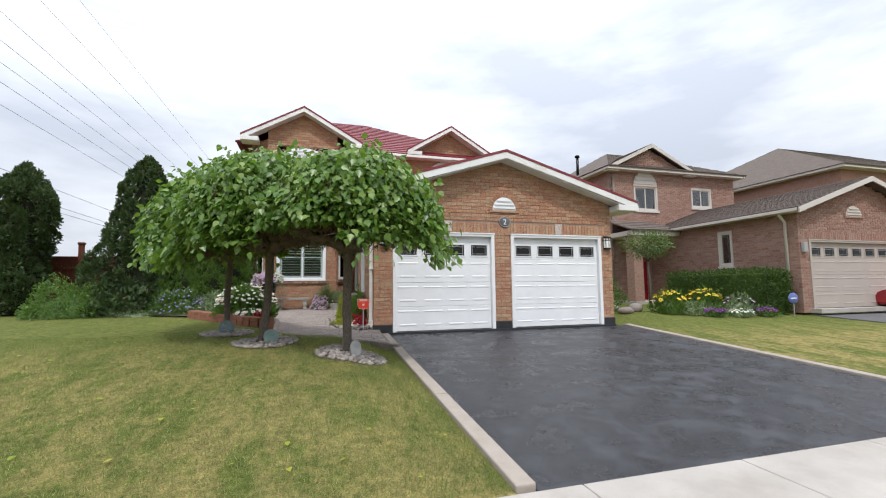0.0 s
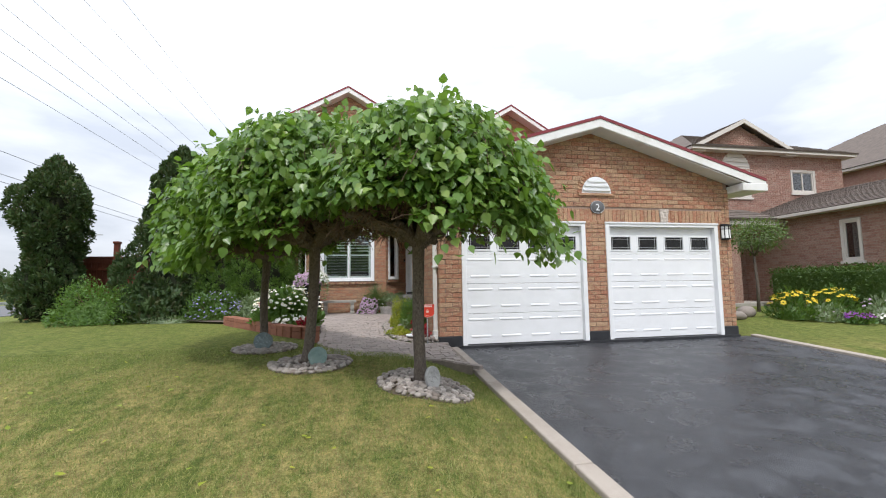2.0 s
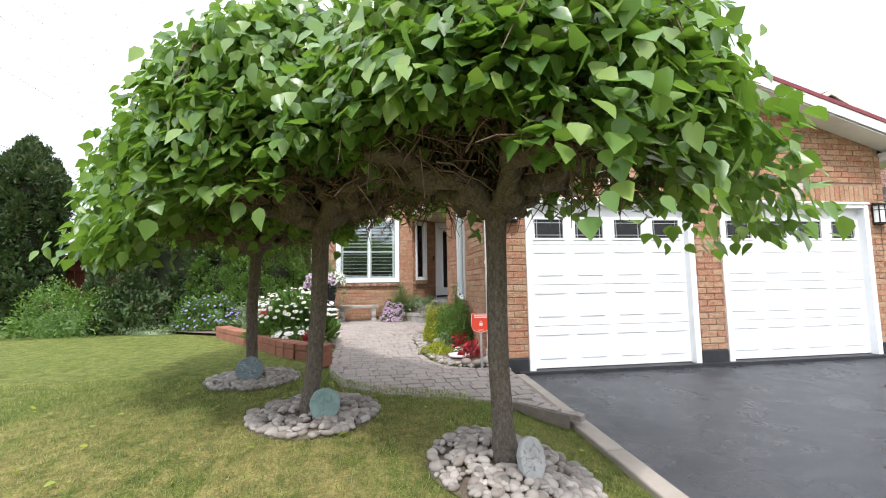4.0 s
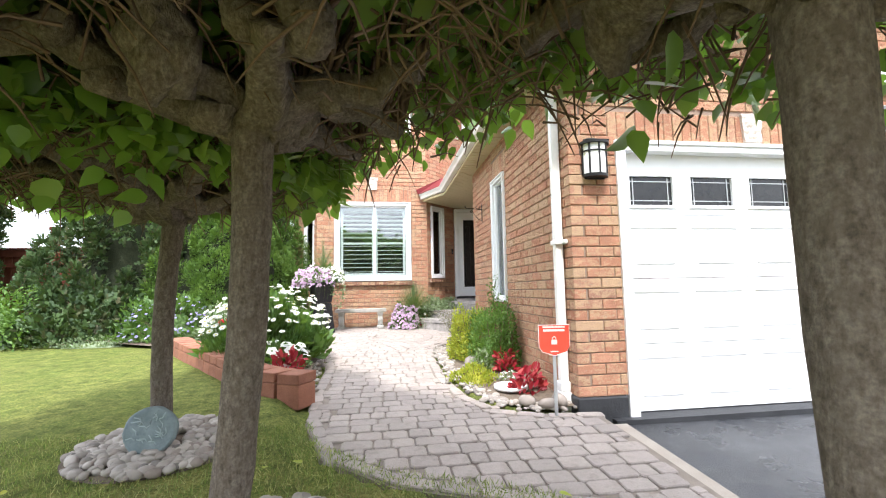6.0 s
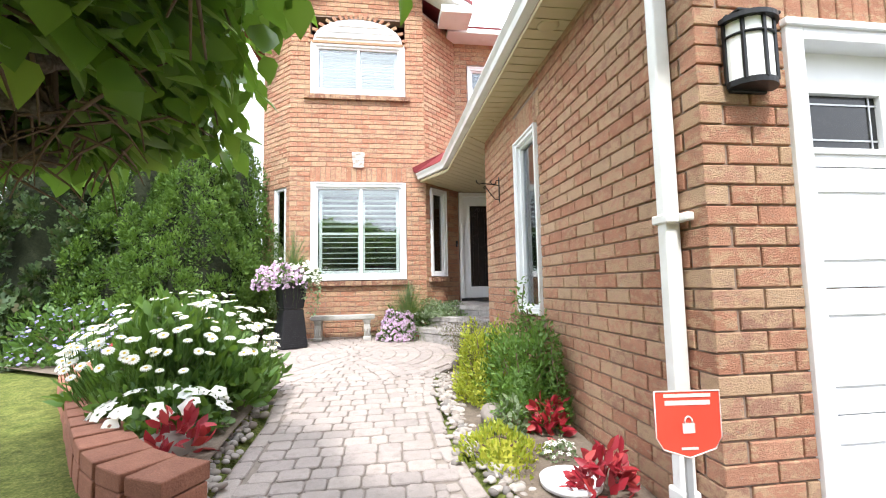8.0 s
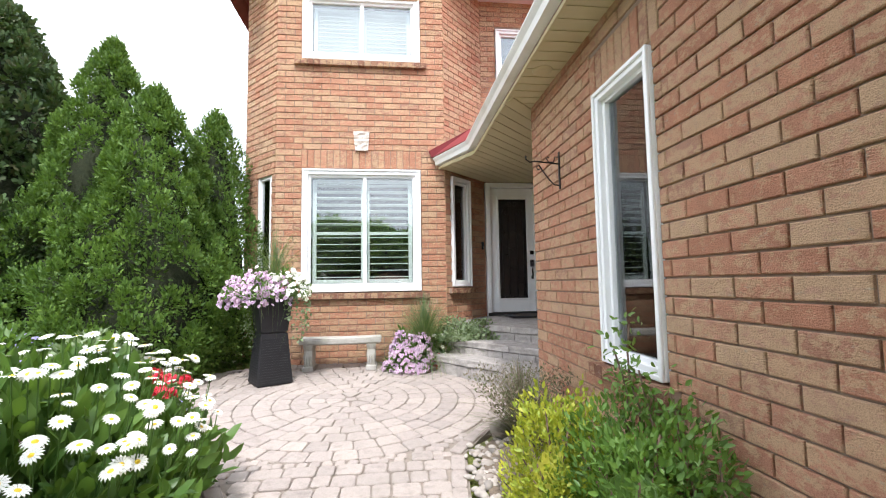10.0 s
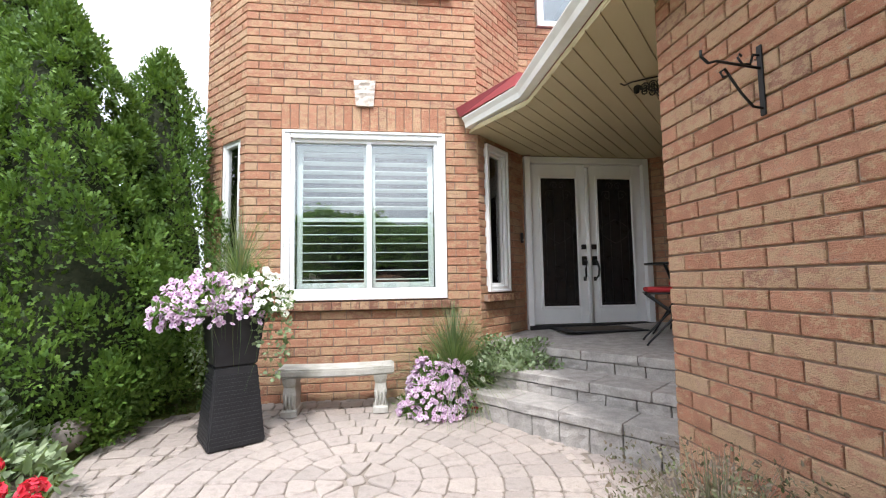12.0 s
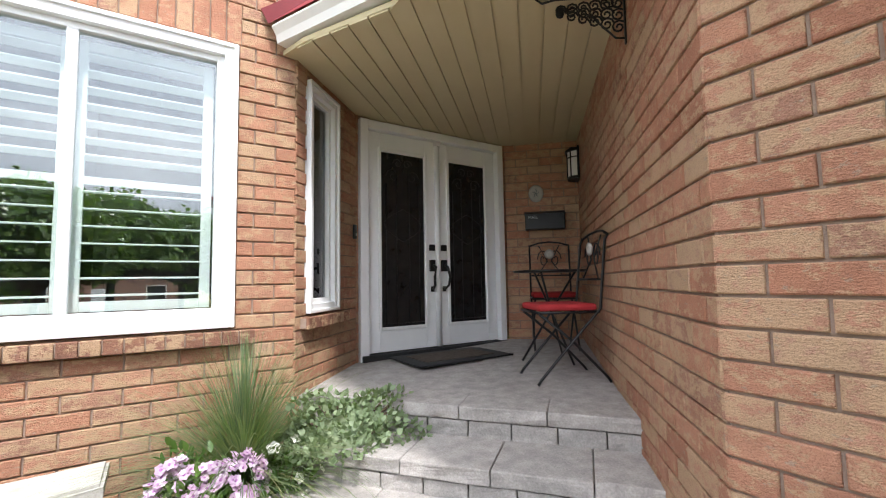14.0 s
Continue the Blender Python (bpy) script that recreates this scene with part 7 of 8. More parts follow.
def yard_sign():
    t = thing("security_yard_sign", "red shield-shaped security sign on a stake", "sign", Matrix.Translation((1.0, 9.56, path_z(9.56))) @ Matrix.Rotation(radians(-6), 4, "Z"))
    part("stake", box_bm(-0.012, 0.012, 0.004, 0.018, -0.1, 0.55, bevel=0.003), M["galv"], t)
    z0, w = 0.44, 0.118
    poly = [(-w, z0 + 0.23), (-w, z0 + 0.07), (-w * 0.8, z0 + 0.03), (0, z0), (w * 0.8, z0 + 0.03), (w, z0 + 0.07), (w, z0 + 0.23)]
    bm = bmesh.new()
    prism(bm, poly, -0.004, 0.003)
    part("shield", bm, M["signred"], t, "red shield panel")
    for k, (a, z) in enumerate(((0.085, 0.655), (0.082, 0.63), (0.03, 0.472))):
        part("print_line", box_bm(-a, a, -0.0062, -0.0042, z - (0.006, 0.008, 0.004)[k], z + (0.006, 0.008, 0.004)[k]), M["signpale"], t)
    bm = bmesh.new()
    bbox(bm, -0.022, 0.022, -0.0065, -0.0042, 0.525, 0.56, bevel=0.003)
    tube(bm, [(0.014 * math.cos(math.pi * k / 8), -0.0055, 0.562 + 0.02 * math.sin(math.pi * k / 8)) for k in range(9)], 0.0035, 5)
    part("padlock_print", bm, M["signpale"], t)
    bm = bmesh.new()
    tube(bm, [(x, -0.0045, z) for x, z in poly + poly[:1]], 0.003, 4)
    part("rim_print", bm, M["signpale"], t)


yard_sign()


def stone_plaque(x, y, z, w, h, turn, seed, key, label, marks):
    """A leaning oval stone with raised carving."""
    t = thing("garden_plaque", label, "garden stone", Matrix.Translation((x, y, z)) @ Matrix.Rotation(radians(turn), 4, "Z") @ Matrix.Rotation(radians(-12), 4, "X"), "carved stones against the trees")
    n = 30
    rim = []
    for k in range(n):
        a = 2 * math.pi * k / n
        r = 1 + 0.05 * noise.noise(Vector((math.cos(a) * 2, math.sin(a) * 2, seed)))
        rim.append((w / 2 * r * math.cos(a), h / 2 + h / 2 * r * math.sin(a)))
    bm = bmesh.new()
    lo, hi = [bm.verts.new((p, 0.022, q)) for p, q in rim], [bm.verts.new((p, -0.012, q)) for p, q in rim]
    fr = [bm.verts.new((p * 0.93, -0.022, h / 2 + (q - h / 2) * 0.93)) for p, q in rim]
    for A, B in ((lo, hi), (hi, fr)):
        for k in range(n):
            bm.faces.new((A[k], A[(k + 1) % n], B[(k + 1) % n], B[k]))
    bm.faces.new(fr)
    bm.faces.new(lo[::-1])
    bmesh.ops.recalc_face_normals(bm, faces=bm.faces)
    part("slab", bm, M[key], t)
    bm = bmesh.new()
    rng = np.random.default_rng(seed)
    for k in range(marks):
        px, pz = rng.uniform(-0.3, 0.3) * w, h * (0.5 + rng.uniform(-0.3, 0.3))
        a = rng.uniform(0, 3.14)
        tube(bm, [(px, -0.021, pz), (px + 0.02 * math.cos(a), -0.024, pz + 0.02 * math.sin(a)), (px + 0.045 * math.cos(a + 0.5), -0.021, pz + 0.045 * math.sin(a + 0.5))], 0.0035, 5)
    part("carving", bm, M[key + "_mark"] if key + "_mark" in M else M[key], t)


M["plaque_mark"] = mat("worn_carving", [(0.26, 0.32, 0.33), (0.36, 0.42, 0.42)], 14, 0.85)
stone_plaque(0.60, 6.72, ground_z(0.6, 6.72) + 0.015, 0.17, 0.25, 12, 1, "plaque_w", "grey oval carved stone leaning on the tree trunk", 16)
stone_plaque(-0.68, 7.74, ground_z(-0.68, 7.74) + 0.02, 0.23, 0.24, 8, 2, "plaque_g", "green-grey oval carved stone leaning on the tree trunk", 16)
stone_plaque(-1.58, 9.06, ground_z(-1.58, 9.06) + 0.02, 0.27, 0.26, 5, 3, "plaque", "blue-grey carved stone with raised characters at the trunk", 22)


def bracket(m, label, length=0.235, height=0.27, ornate=False):
    """A wrought-iron hanging bracket with scrolls. Local y is into the wall."""
    t = thing("hanging_bracket", label, "bracket", m)
    part("back_bar", box_bm(-0.012, 0.012, -0.010, -0.001, -height, 0.02, bevel=0.003), M["black"], t)
    bm = bmesh.new()
    az = 0.07 if ornate else 0.0
    tube(bm, [(0, -0.005, az - 0.075), (0, -length * 0.85, az - 0.055), (0, -length, az - 0.065), (0, -length - 0.03, az - 0.04), (0, -length - 0.03, az - 0.015)], 0.006, 6)
    part("arm", bm, M["black"], t)
    bm = bmesh.new()
    tube(bm, [(0, -0.008, -height + 0.03), (0, -0.05, -height + 0.035), (0, -0.10, -height + 0.09), (0, -0.135, -0.13), (0, -0.165, -0.085), (0, -0.185, -0.10), (0, -0.175, -0.12), (0, -0.158, -0.115)], 0.0055, 6)
    part("scroll", bm, M["black"], t)
    bm = bmesh.new()
    tube(bm, [(0, -0.01, -0.02), (0, -0.035, -0.02), (0, -0.05, -0.06), (0, -0.085, -0.062), (0, -0.105, -0.035), (0, -0.095, -0.02), (0, -0.085, -0.03)], 0.005, 6)
    part("scroll", bm, M["black"], t)
    if ornate:
        for k in range(18):
            bm = bmesh.new()
            f = (k % 6) / 6
            cx, cz, r = -0.035 - 0.33 * f, -0.045 - 0.062 * (k // 6) * (1 - f), 0.038 - 0.012 * f
            tube(bm, [(0, cx + r * (1 - j / 16) * math.cos(j * 0.75), cz + r * (1 - j / 16) * math.sin(j * 0.75)) for j in range(14)], 0.0055, 5)
            part("curl", bm, M["black"], t)
    return t


bracket(Matrix.Translation(MS @ Vector((0.652, 0, 2.36))) @ MS.to_3x3().to_4x4(), "black wrought-iron hanging basket bracket on the brick")
bracket(Matrix.Translation(MQ @ Vector((2.60, 0, 2.945))) @ MQ.to_3x3().to_4x4(), "ornate black iron bracket under the porch soffit", 0.40, 0.26, True)


def downlight(x, y):
    t = thing("soffit_downlight", "small cream recessed downlight in the soffit", "lamp", Matrix.Translation((x, y, 2.985)))
    bm = bmesh.new()
    lathe(bm, [(0.03, -0.006), (0.055, -0.012), (0.075, -0.004), (0.078, 0.0)], 20)
    part("ring", bm, M["soffit"], t)


for x, y in ((1.10, 12.72), (1.10, 10.9), (2.0, 15.2)):
    downlight(x, y)


def bench():
    t = thing("stone_bench", "weathered grey cast-stone garden bench against the bay wall", "bench", Matrix.Translation((-0.70, 15.28, path_z(15.28))))
    bm = bmesh.new()
    # slightly curved seat
    n = 10
    prof = []
    for k in range(n + 1):
        a = -1 + 2 * k / n
        prof.append((a * 0.50, -0.155 + 0.055 * (a * a)))
    back = [(p, q + 0.31) for p, q in prof[::-1]]
    prism(bm, prof + back, 0.315, 0.385, axis="z")
    r = bmesh.ops.bevel(bm, geom=[e for e in bm.edges if abs(e.verts[0].co.z - e.verts[1].co.z) < 1e-5], offset=0.014, segments=2, affect="EDGES")
    part("seat", bm, M["bench"], t)
    for s in (-1, 1):
        bm = bmesh.new()
        x = s * 0.38
        sec = [(0.0, 0.085, 0.15), (0.045, 0.085, 0.15), (0.055, 0.068, 0.125), (0.10, 0.062, 0.115), (0.17, 0.072, 0.125), (0.24, 0.06, 0.115), (0.28, 0.072, 0.13), (0.316, 0.078, 0.14)]
        rings = []
        for z, w, d in sec:
            rings.append([bm.verts.new((x + a * w * 0.75, b * d + 0.015, z)) for a, b in ((-1, -1), (-0.4, -1.06), (0.4, -1.06), (1, -1), (1, 1), (-1, 1))])
        for A, B in zip(rings, rings[1:]):
            for k in range(6):
                bm.faces.new((A[k], A[(k + 1) % 6], B[(k + 1) % 6], B[k]))
        bm.faces.new(rings[0][::-1])
        bm.faces.new(rings[-1])
        leg = part("leg", bm, M["bench"], t)
        bm = bmesh.new()
        for j in range(-1, 2):
            tube(bm, [(x + j * 0.028, -0.105 - 0.018 * math.sin(k * 0.9), 0.06 + k * 0.035) for k in range(7)], 0.011, 6)
        part("fluting", bm, M["bench"], leg)


bench()


def tall_pot():
    rot = radians(31)
    x, y = -1.40, 14.74
    t = thing("tall_planter", "tall black waisted square planter with woven lower half", "planter", Matrix.Translation((x, y, path_z(y))) @ Matrix.Rotation(rot, 4, "Z"))
    def frustum(bm, z0, w0, z1, w1):
        a = [bm.verts.new((sx * w0, sy * w0, z0)) for sx, sy in ((-1, -1), (1, -1), (1, 1), (-1, 1))]
        b = [bm.verts.new((sx * w1, sy * w1, z1)) for sx, sy in ((-1, -1), (1, -1), (1, 1), (-1, 1))]
        for k in range(4):
            bm.faces.new((a[k], a[(k + 1) % 4], b[(k + 1) % 4], b[k]))
        bm.faces.new(a[::-1])
        bm.faces.new(b)
    bm = bmesh.new()
    frustum(bm, 0.0, 0.19, 0.55, 0.142)
    bmesh.ops.bevel(bm, geom=bm.edges[:], offset=0.01, segments=2, affect="EDGES")
    low = part("lower_body", bm, M["resin"], t)
    bm = bmesh.new()
    for side in range(4):
        m = Matrix.Rotation(side * math.pi / 2, 4, "Z")
        for r in range(18):
            z = 0.03 + r * 0.027
            w = 0.19 - (0.19 - 0.142) * z / 0.55
            n = 13
            for c in range(n):
                px = -w * 0.9 + 2 * w * 0.9 * (c + 0.25 + 0.5 * (r % 2)) / n
                bbox(bm, px - w / n * 0.75, px + w / n * 0.75, -w - 0.0045, -w + 0.002, z - 0.007, z + 0.007, m=m)
    tagged(part("weave", bm, M["resin"], low), kind="stuff")
    bm = bmesh.new()
    frustum(bm, 0.556, 0.142, 0.95, 0.19)
    bmesh.ops.bevel(bm, geom=bm.edges[:], offset=0.008, segments=2, affect="EDGES")
    part("upper_body", bm, M["resin"], t)
    zt = path_z(y) + 0.92
    p = bush("planter_petunias", "pink petunias spilling from the tall planter", x - 0.12, y - 0.10, 0.30, 0.26, 0.24, 101, M["daisyleaf"], OVAL, 700, (0.04, 0.07), z=zt, category="flowers")
    blooms(p, 760, (0.33, 0.27, 0.30), (-0.10, 0.02), 102, (0.018, 0.028), "petal_p", 6, eye="throat", wide=1.2, droop=-0.02, face=(0, -0.8, 0.35), jitter=0.5, stems=False, lump=0.10)
    w = bush("planter_white_flowers", "white flowers and red blooms in the tall planter", x + 0.17, y - 0.03, 0.22, 0.22, 0.30, 103, M["daisyleaf"], OVAL, 520, (0.03, 0.06), z=zt, category="flowers")
    blooms(w, 150, (0.25, 0.24, 0.30), (-0.04, 0.06), 104, (0.024, 0.036), "petal_w", 5, eye=False, wide=1.1, face=(0.1, -0.7, 0.5), stems=False)
    blooms(w, 9, (0.08, 0.22, 0.06), (0.04, 0.08), 105, (0.02, 0.03), "petal_r", 5, eye=False, wide=1.1, face=(-0.2, -1, 0.3), stems=False, name="red_blooms")
    reeds(w, 420, -0.14, 0.05, 0.12, 0.74, 106, 0.85, "reed", 0.8)
    rng = np.random.default_rng(107)
    P = []
    for a, L in ((0.15, 0.55), (0.24, 0.42), (-0.42, 0.5), (-0.36, 0.62), (0.05, 0.3)):
        for k in range(70):
            f = rng.uniform(0, 1)
            P.append((a + rng.normal() * 0.03, -0.10 + (0.12 if a < 0 else 0.0) + rng.normal() * 0.03, 0.08 - f * L))
    P = np.array(P)
    part("trailing_leaves", scatter_mesh("trail", HEART[0], HEART[1], P, rand_dirs(len(P), rng) + (0, 0, -0.8), rand_dirs(len(P), rng), rng.uniform(0.02, 0.04, len(P)), M["greygreen"]), None, w)


tall_pot()


def bistro_chair(m, label):
    """A folding wrought-iron chair with a red seat cushion. Faces local -x."""
    t = thing("bistro_chair", label, "chair", m, "bistro set on the porch")
    for s in (-1, 1):
        y = s * 0.19
        bm = bmesh.new()
        tube(bm, [(-0.23, y, 0.0), (-0.21, y, 0.03), (0.02, y, 0.28), (0.20, y, 0.47), (0.25, y, 0.92), (0.27, y, 0.96)], 0.0095, 7)
        part("leg", bm, M["black"], t)
        bm = bmesh.new()
        tube(bm, [(0.26, y * 0.92, 0.0), (0.24, y * 0.92, 0.03), (0.02, y * 0.92, 0.26), (-0.20, y * 0.92, 0.44)], 0.0095, 7)
        part("leg", bm, M["black"], t)
    bm = bmesh.new()
    rect_z = 0.45
    tube(bm, [(-0.21, -0.19, rect_z), (-0.21, 0.19, rect_z), (0.19, 0.19, rect_z), (0.19, -0.19, rect_z), (-0.21, -0.19, rect_z)], 0.009, 6)
    part("seat_frame", bm, M["black"], t)
    part("cushion", box_bm(-0.21, 0.18, -0.195, 0.195, 0.46, 0.505, bevel=0.018), M["cushion"], t, "red seat cushion")
    bm = bmesh.new()
    tube(bm, [(0.27, -0.19, 0.955), (0.285, -0.1, 0.985), (0.29, 0, 0.995), (0.285, 0.1, 0.985), (0.27, 0.19, 0.955)], 0.009, 7)
    tube(bm, [(0.225, -0.19, 0.66), (0.225, 0.19, 0.66)], 0.008, 6)
    for s in (-1, 1):
        tube(bm, [(0.25, s * (0.06 + 0.055 * (1 - j / 18) * math.cos(j * 0.6)), 0.82 + 0.1 * (1 - j / 18) * math.sin(j * 0.6)) for j in range(16)], 0.006, 5)
        tube(bm, [(0.23, s * 0.12, 0.66), (0.25, s * 0.02, 0.80), (0.27, s * 0.1, 0.96)], 0.006, 5)
    part("backrest", bm, M["black"], t)
    bm = bmesh.new()
    lathe(bm, [(0.02, 0), (0.045, 0.0), (0.048, 0.008), (0.02, 0.012)], 16)
    for v in bm.verts:
        v.co = Vector((0.235 - v.co.z, v.co.y, v.co.x + 0.87))
    part("medallion", bm, M["bench"], t, "small pale medallion")
    return t


def porch_set():
    c = bistro_chair(Matrix.Translation((2.27, 14.93, porch_z(2.27, 14.93))) @ Matrix.Rotation(radians(-27), 4, "Z"), "black wrought-iron folding bistro chair with red cushion")
    copy_thing(c, Matrix.Translation((3.05, 15.70, porch_z(3.05, 15.70))) @ Matrix.Rotation(radians(48), 4, "Z"))
    x, y = 2.62, 15.33
    t = thing("bistro_table", "small round black iron bistro table", "table", Matrix.Translation((x, y, porch_z(x, y))), "bistro set on the porch")
    bm = bmesh.new()
    lathe(bm, [(0.01, 0.70), (0.285, 0.70), (0.295, 0.708), (0.29, 0.718), (0.01, 0.72)], 28)
    part("tabletop", bm, M["black"], t)
    for k in range(3):
        a = 2 * math.pi * k / 3 + 0.4
        bm = bmesh.new()
        tube(bm, [(0.24 * math.cos(a), 0.24 * math.sin(a), 0.0), (0.03 * math.cos(a), 0.03 * math.sin(a), 0.34), (-0.2 * math.cos(a), -0.2 * math.sin(a), 0.705)], 0.009, 7)
        part("leg", bm, M["black"], t)


porch_set()


def door_things():
    t = thing("letterbox", "black metal wall letterbox beside the doors", "letterbox", Matrix.Translation(MP @ Vector((0.40, 0, 2.15))) @ MP.to_3x3().to_4x4())
    part("body", box_bm(-0.20, 0.20, -0.10, -0.001, -0.10, 0.07, bevel=0.008), M["black"], t)
    bm = bmesh.new()
    prism(bm, [(-0.115, 0.06), (-0.0, 0.10), (-0.0, 0.085), (-0.115, 0.045)], -0.205, 0.205, axis="x")
    part("lid", bm, M["black"], t)
    text_part("MAIL", 0.045, (-0.12, -0.1065, 0.01), t, M["plaque_w"], "lettering")
    t = thing("ceramic_plaque", "small oval white ceramic plaque on the brick", "ornament", Matrix.Translation(MP @ Vector((0.32, 0, 2.44))) @ MP.to_3x3().to_4x4())
    bm = bmesh.new()
    lathe(bm, [(0.02, 0.018), (0.06, 0.016), (0.075, 0.008), (0.078, 0.0)], 24)
    for v in bm.verts:
        v.co = Vector((v.co.x, -v.co.z - 0.001, v.co.y * 1.2))
    part("disc", bm, M["bench"], t)
    bm = bmesh.new()
    for k in range(5):
        a = 2 * math.pi * k / 5
        tube(bm, [(0, -0.02, 0), (0.02 * math.cos(a), -0.022, 0.025 * math.sin(a)), (0.035 * math.cos(a + 0.4), -0.02, 0.045 * math.sin(a + 0.4))], 0.004, 5)
    part("relief", bm, M["plaque"], t)
    t = thing("doorbell", "small black doorbell camera beside the doors", "doorbell", Matrix.Translation(MR @ Vector((0.90, 0, 1.96))) @ MR.to_3x3().to_4x4())
    part("housing", box_bm(-0.022, 0.022, -0.028, -0.001, -0.06, 0.06, bevel=0.008), M["black"], t)
    bm = bmesh.new()
    lathe(bm, [(0.004, 0.004), (0.011, 0.003), (0.012, 0)], 14)
    for v in bm.verts:
        v.co = Vector((v.co.x, -0.028 - v.co.z, v.co.y - 0.025))
    part("button", bm, M["galv"], t)
    t = thing("door_mat", "brown doormat with dark rubber border", "doormat", Matrix.Translation((2.08, 15.98, porch_z(2.08, 15.98) + 0.003)))
    part("border", box_bm(-0.46, 0.46, -0.28, 0.26, 0, 0.012, bevel=0.004), M["rubber"], t)
    part("pile", box_bm(-0.34, 0.34, -0.17, 0.17, 0.010, 0.018, bevel=0.003), M["mat"], t)
    t = thing("saucer", "white round plastic plant saucer on the soil", "saucer", Matrix.Translation((0.86, 10.27, path_z(10.27) + 0.025)))
    bm = bmesh.new()
    lathe(bm, [(0.01, 0.012), (0.12, 0.012), (0.14, 0.03), (0.155, 0.034), (0.15, 0.0)], 28)
    part("dish", bm, M["white"], t)


door_things()

# ---- fence ----
def fence():
    t = thing("wooden_fence", "red-brown stained board fence with capped posts", "fence", Matrix.Translation((0, 16.85, 0)))
    xs = [-9.5, -7.3, -5.1, -2.9]
    for x in xs:
        z = ground_z(x, 16.85)
        p = part("post", box_bm(x - 0.065, x + 0.065, -0.065, 0.065, z - 0.1, 2.52, bevel=0.006), M["fence"], t)
        part("post_cap", box_bm(x - 0.09, x + 0.09, -0.09, 0.09, 2.52, 2.60, bevel=0.02), M["fence"], p)
    for a, b in zip(xs, xs[1:]):
        for z0, z1 in ((1.95, 2.10), (1.72, 1.80), (0.50, 0.60)):
            part("rail", box_bm(a + 0.066, b - 0.066, -0.04, 0.0, z0, z1, bevel=0.005), M["fence"], t)
        part("top_rail", box_bm(a + 0.066, b - 0.066, -0.07, 0.06, 2.10, 2.14, bevel=0.005), M["fence"], t)
        n = 14
        for k in range(n):
            u0, u1 = a + 0.07 + (b - a - 0.14) * k / n, a + 0.07 + (b - a - 0.14) * (k + 1) / n
            part("board", box_bm(u0 + 0.003, u1 - 0.003, 0.004, 0.022, 0.42, 1.96), M["fence"], t)


fence()


# ---- neighbouring houses ----
def hip_roof(parent, x0, x1, y0, y1, ze, zr, inset, material):
    """A hipped roof with its ridge along x."""
    ym = (y0 + y1) / 2
    bm = bmesh.new()
    slope_roof(bm, ((x0, y0, ze), (x1, y0, ze), (x1 - inset, ym, zr), (x0 + inset, ym, zr)), 0.05, 14)
    slope_roof(bm, ((x1, y1, ze), (x0, y1, ze), (x0 + inset, ym, zr), (x1 - inset, ym, zr)), 0.05, 14)
    for a, b, c in (((x0, y1, ze), (x0, y0, ze), (x0 + inset, ym, zr)), ((x1, y0, ze), (x1, y1, ze), (x1 - inset, ym, zr))):
        bm.faces.new([bm.verts.new(p) for p in (a, b, c)])
    part("roof", bm, material, parent)
    part("eave", box_bm(x0 + 0.05, x1 - 0.05, y0 + 0.05, y1 - 0.05, ze - 0.14, ze - 0.02, bevel=0.01), M["ntrim"], parent)


NM = ("nbrick", "nbrick", "nmortar")


def own(parent, *obs):
    for o in obs:
        m = o.matrix_basis.copy()
        o.parent = parent
        o.matrix_basis = m
        for k in ("kind", "category", "label"):
            if k in o:
                del o[k]


def nwall(parent, name, o, e, z0, z1, **kw):
    w = brick_wall("wall", "", o, e, z0, z1, mats=NM, **kw)
    own(parent, w)
    return w


def nwindow(parent, m, u0, u1, z0, z1, mull=(), arch=False):
    w = window("window", "", m, u0, u1, z0, z1, mull=mull, fw=0.08, glass="dglass", trim="ntrim")
    part("curtain", box_bm(u0 + 0.12, u1 - 0.12, 0.3, 0.32, z0 + 0.1, z1 - 0.1), M["shutter"], w)
    own(parent, w)
    if arch:
        a = half_round("arch_panel", "", m, (u0 + u1) / 2, z1, u1 - u0, (u1 - u0) * 0.52, M["ntrim"], M["nbrick"])
        own(parent, a)
    part("sill", box_bm(u0 - 0.05, u1 + 0.05, -0.05, 0.01, z0 - 0.08, z0, bevel=0.006), M["ntrim"], parent).matrix_basis = m


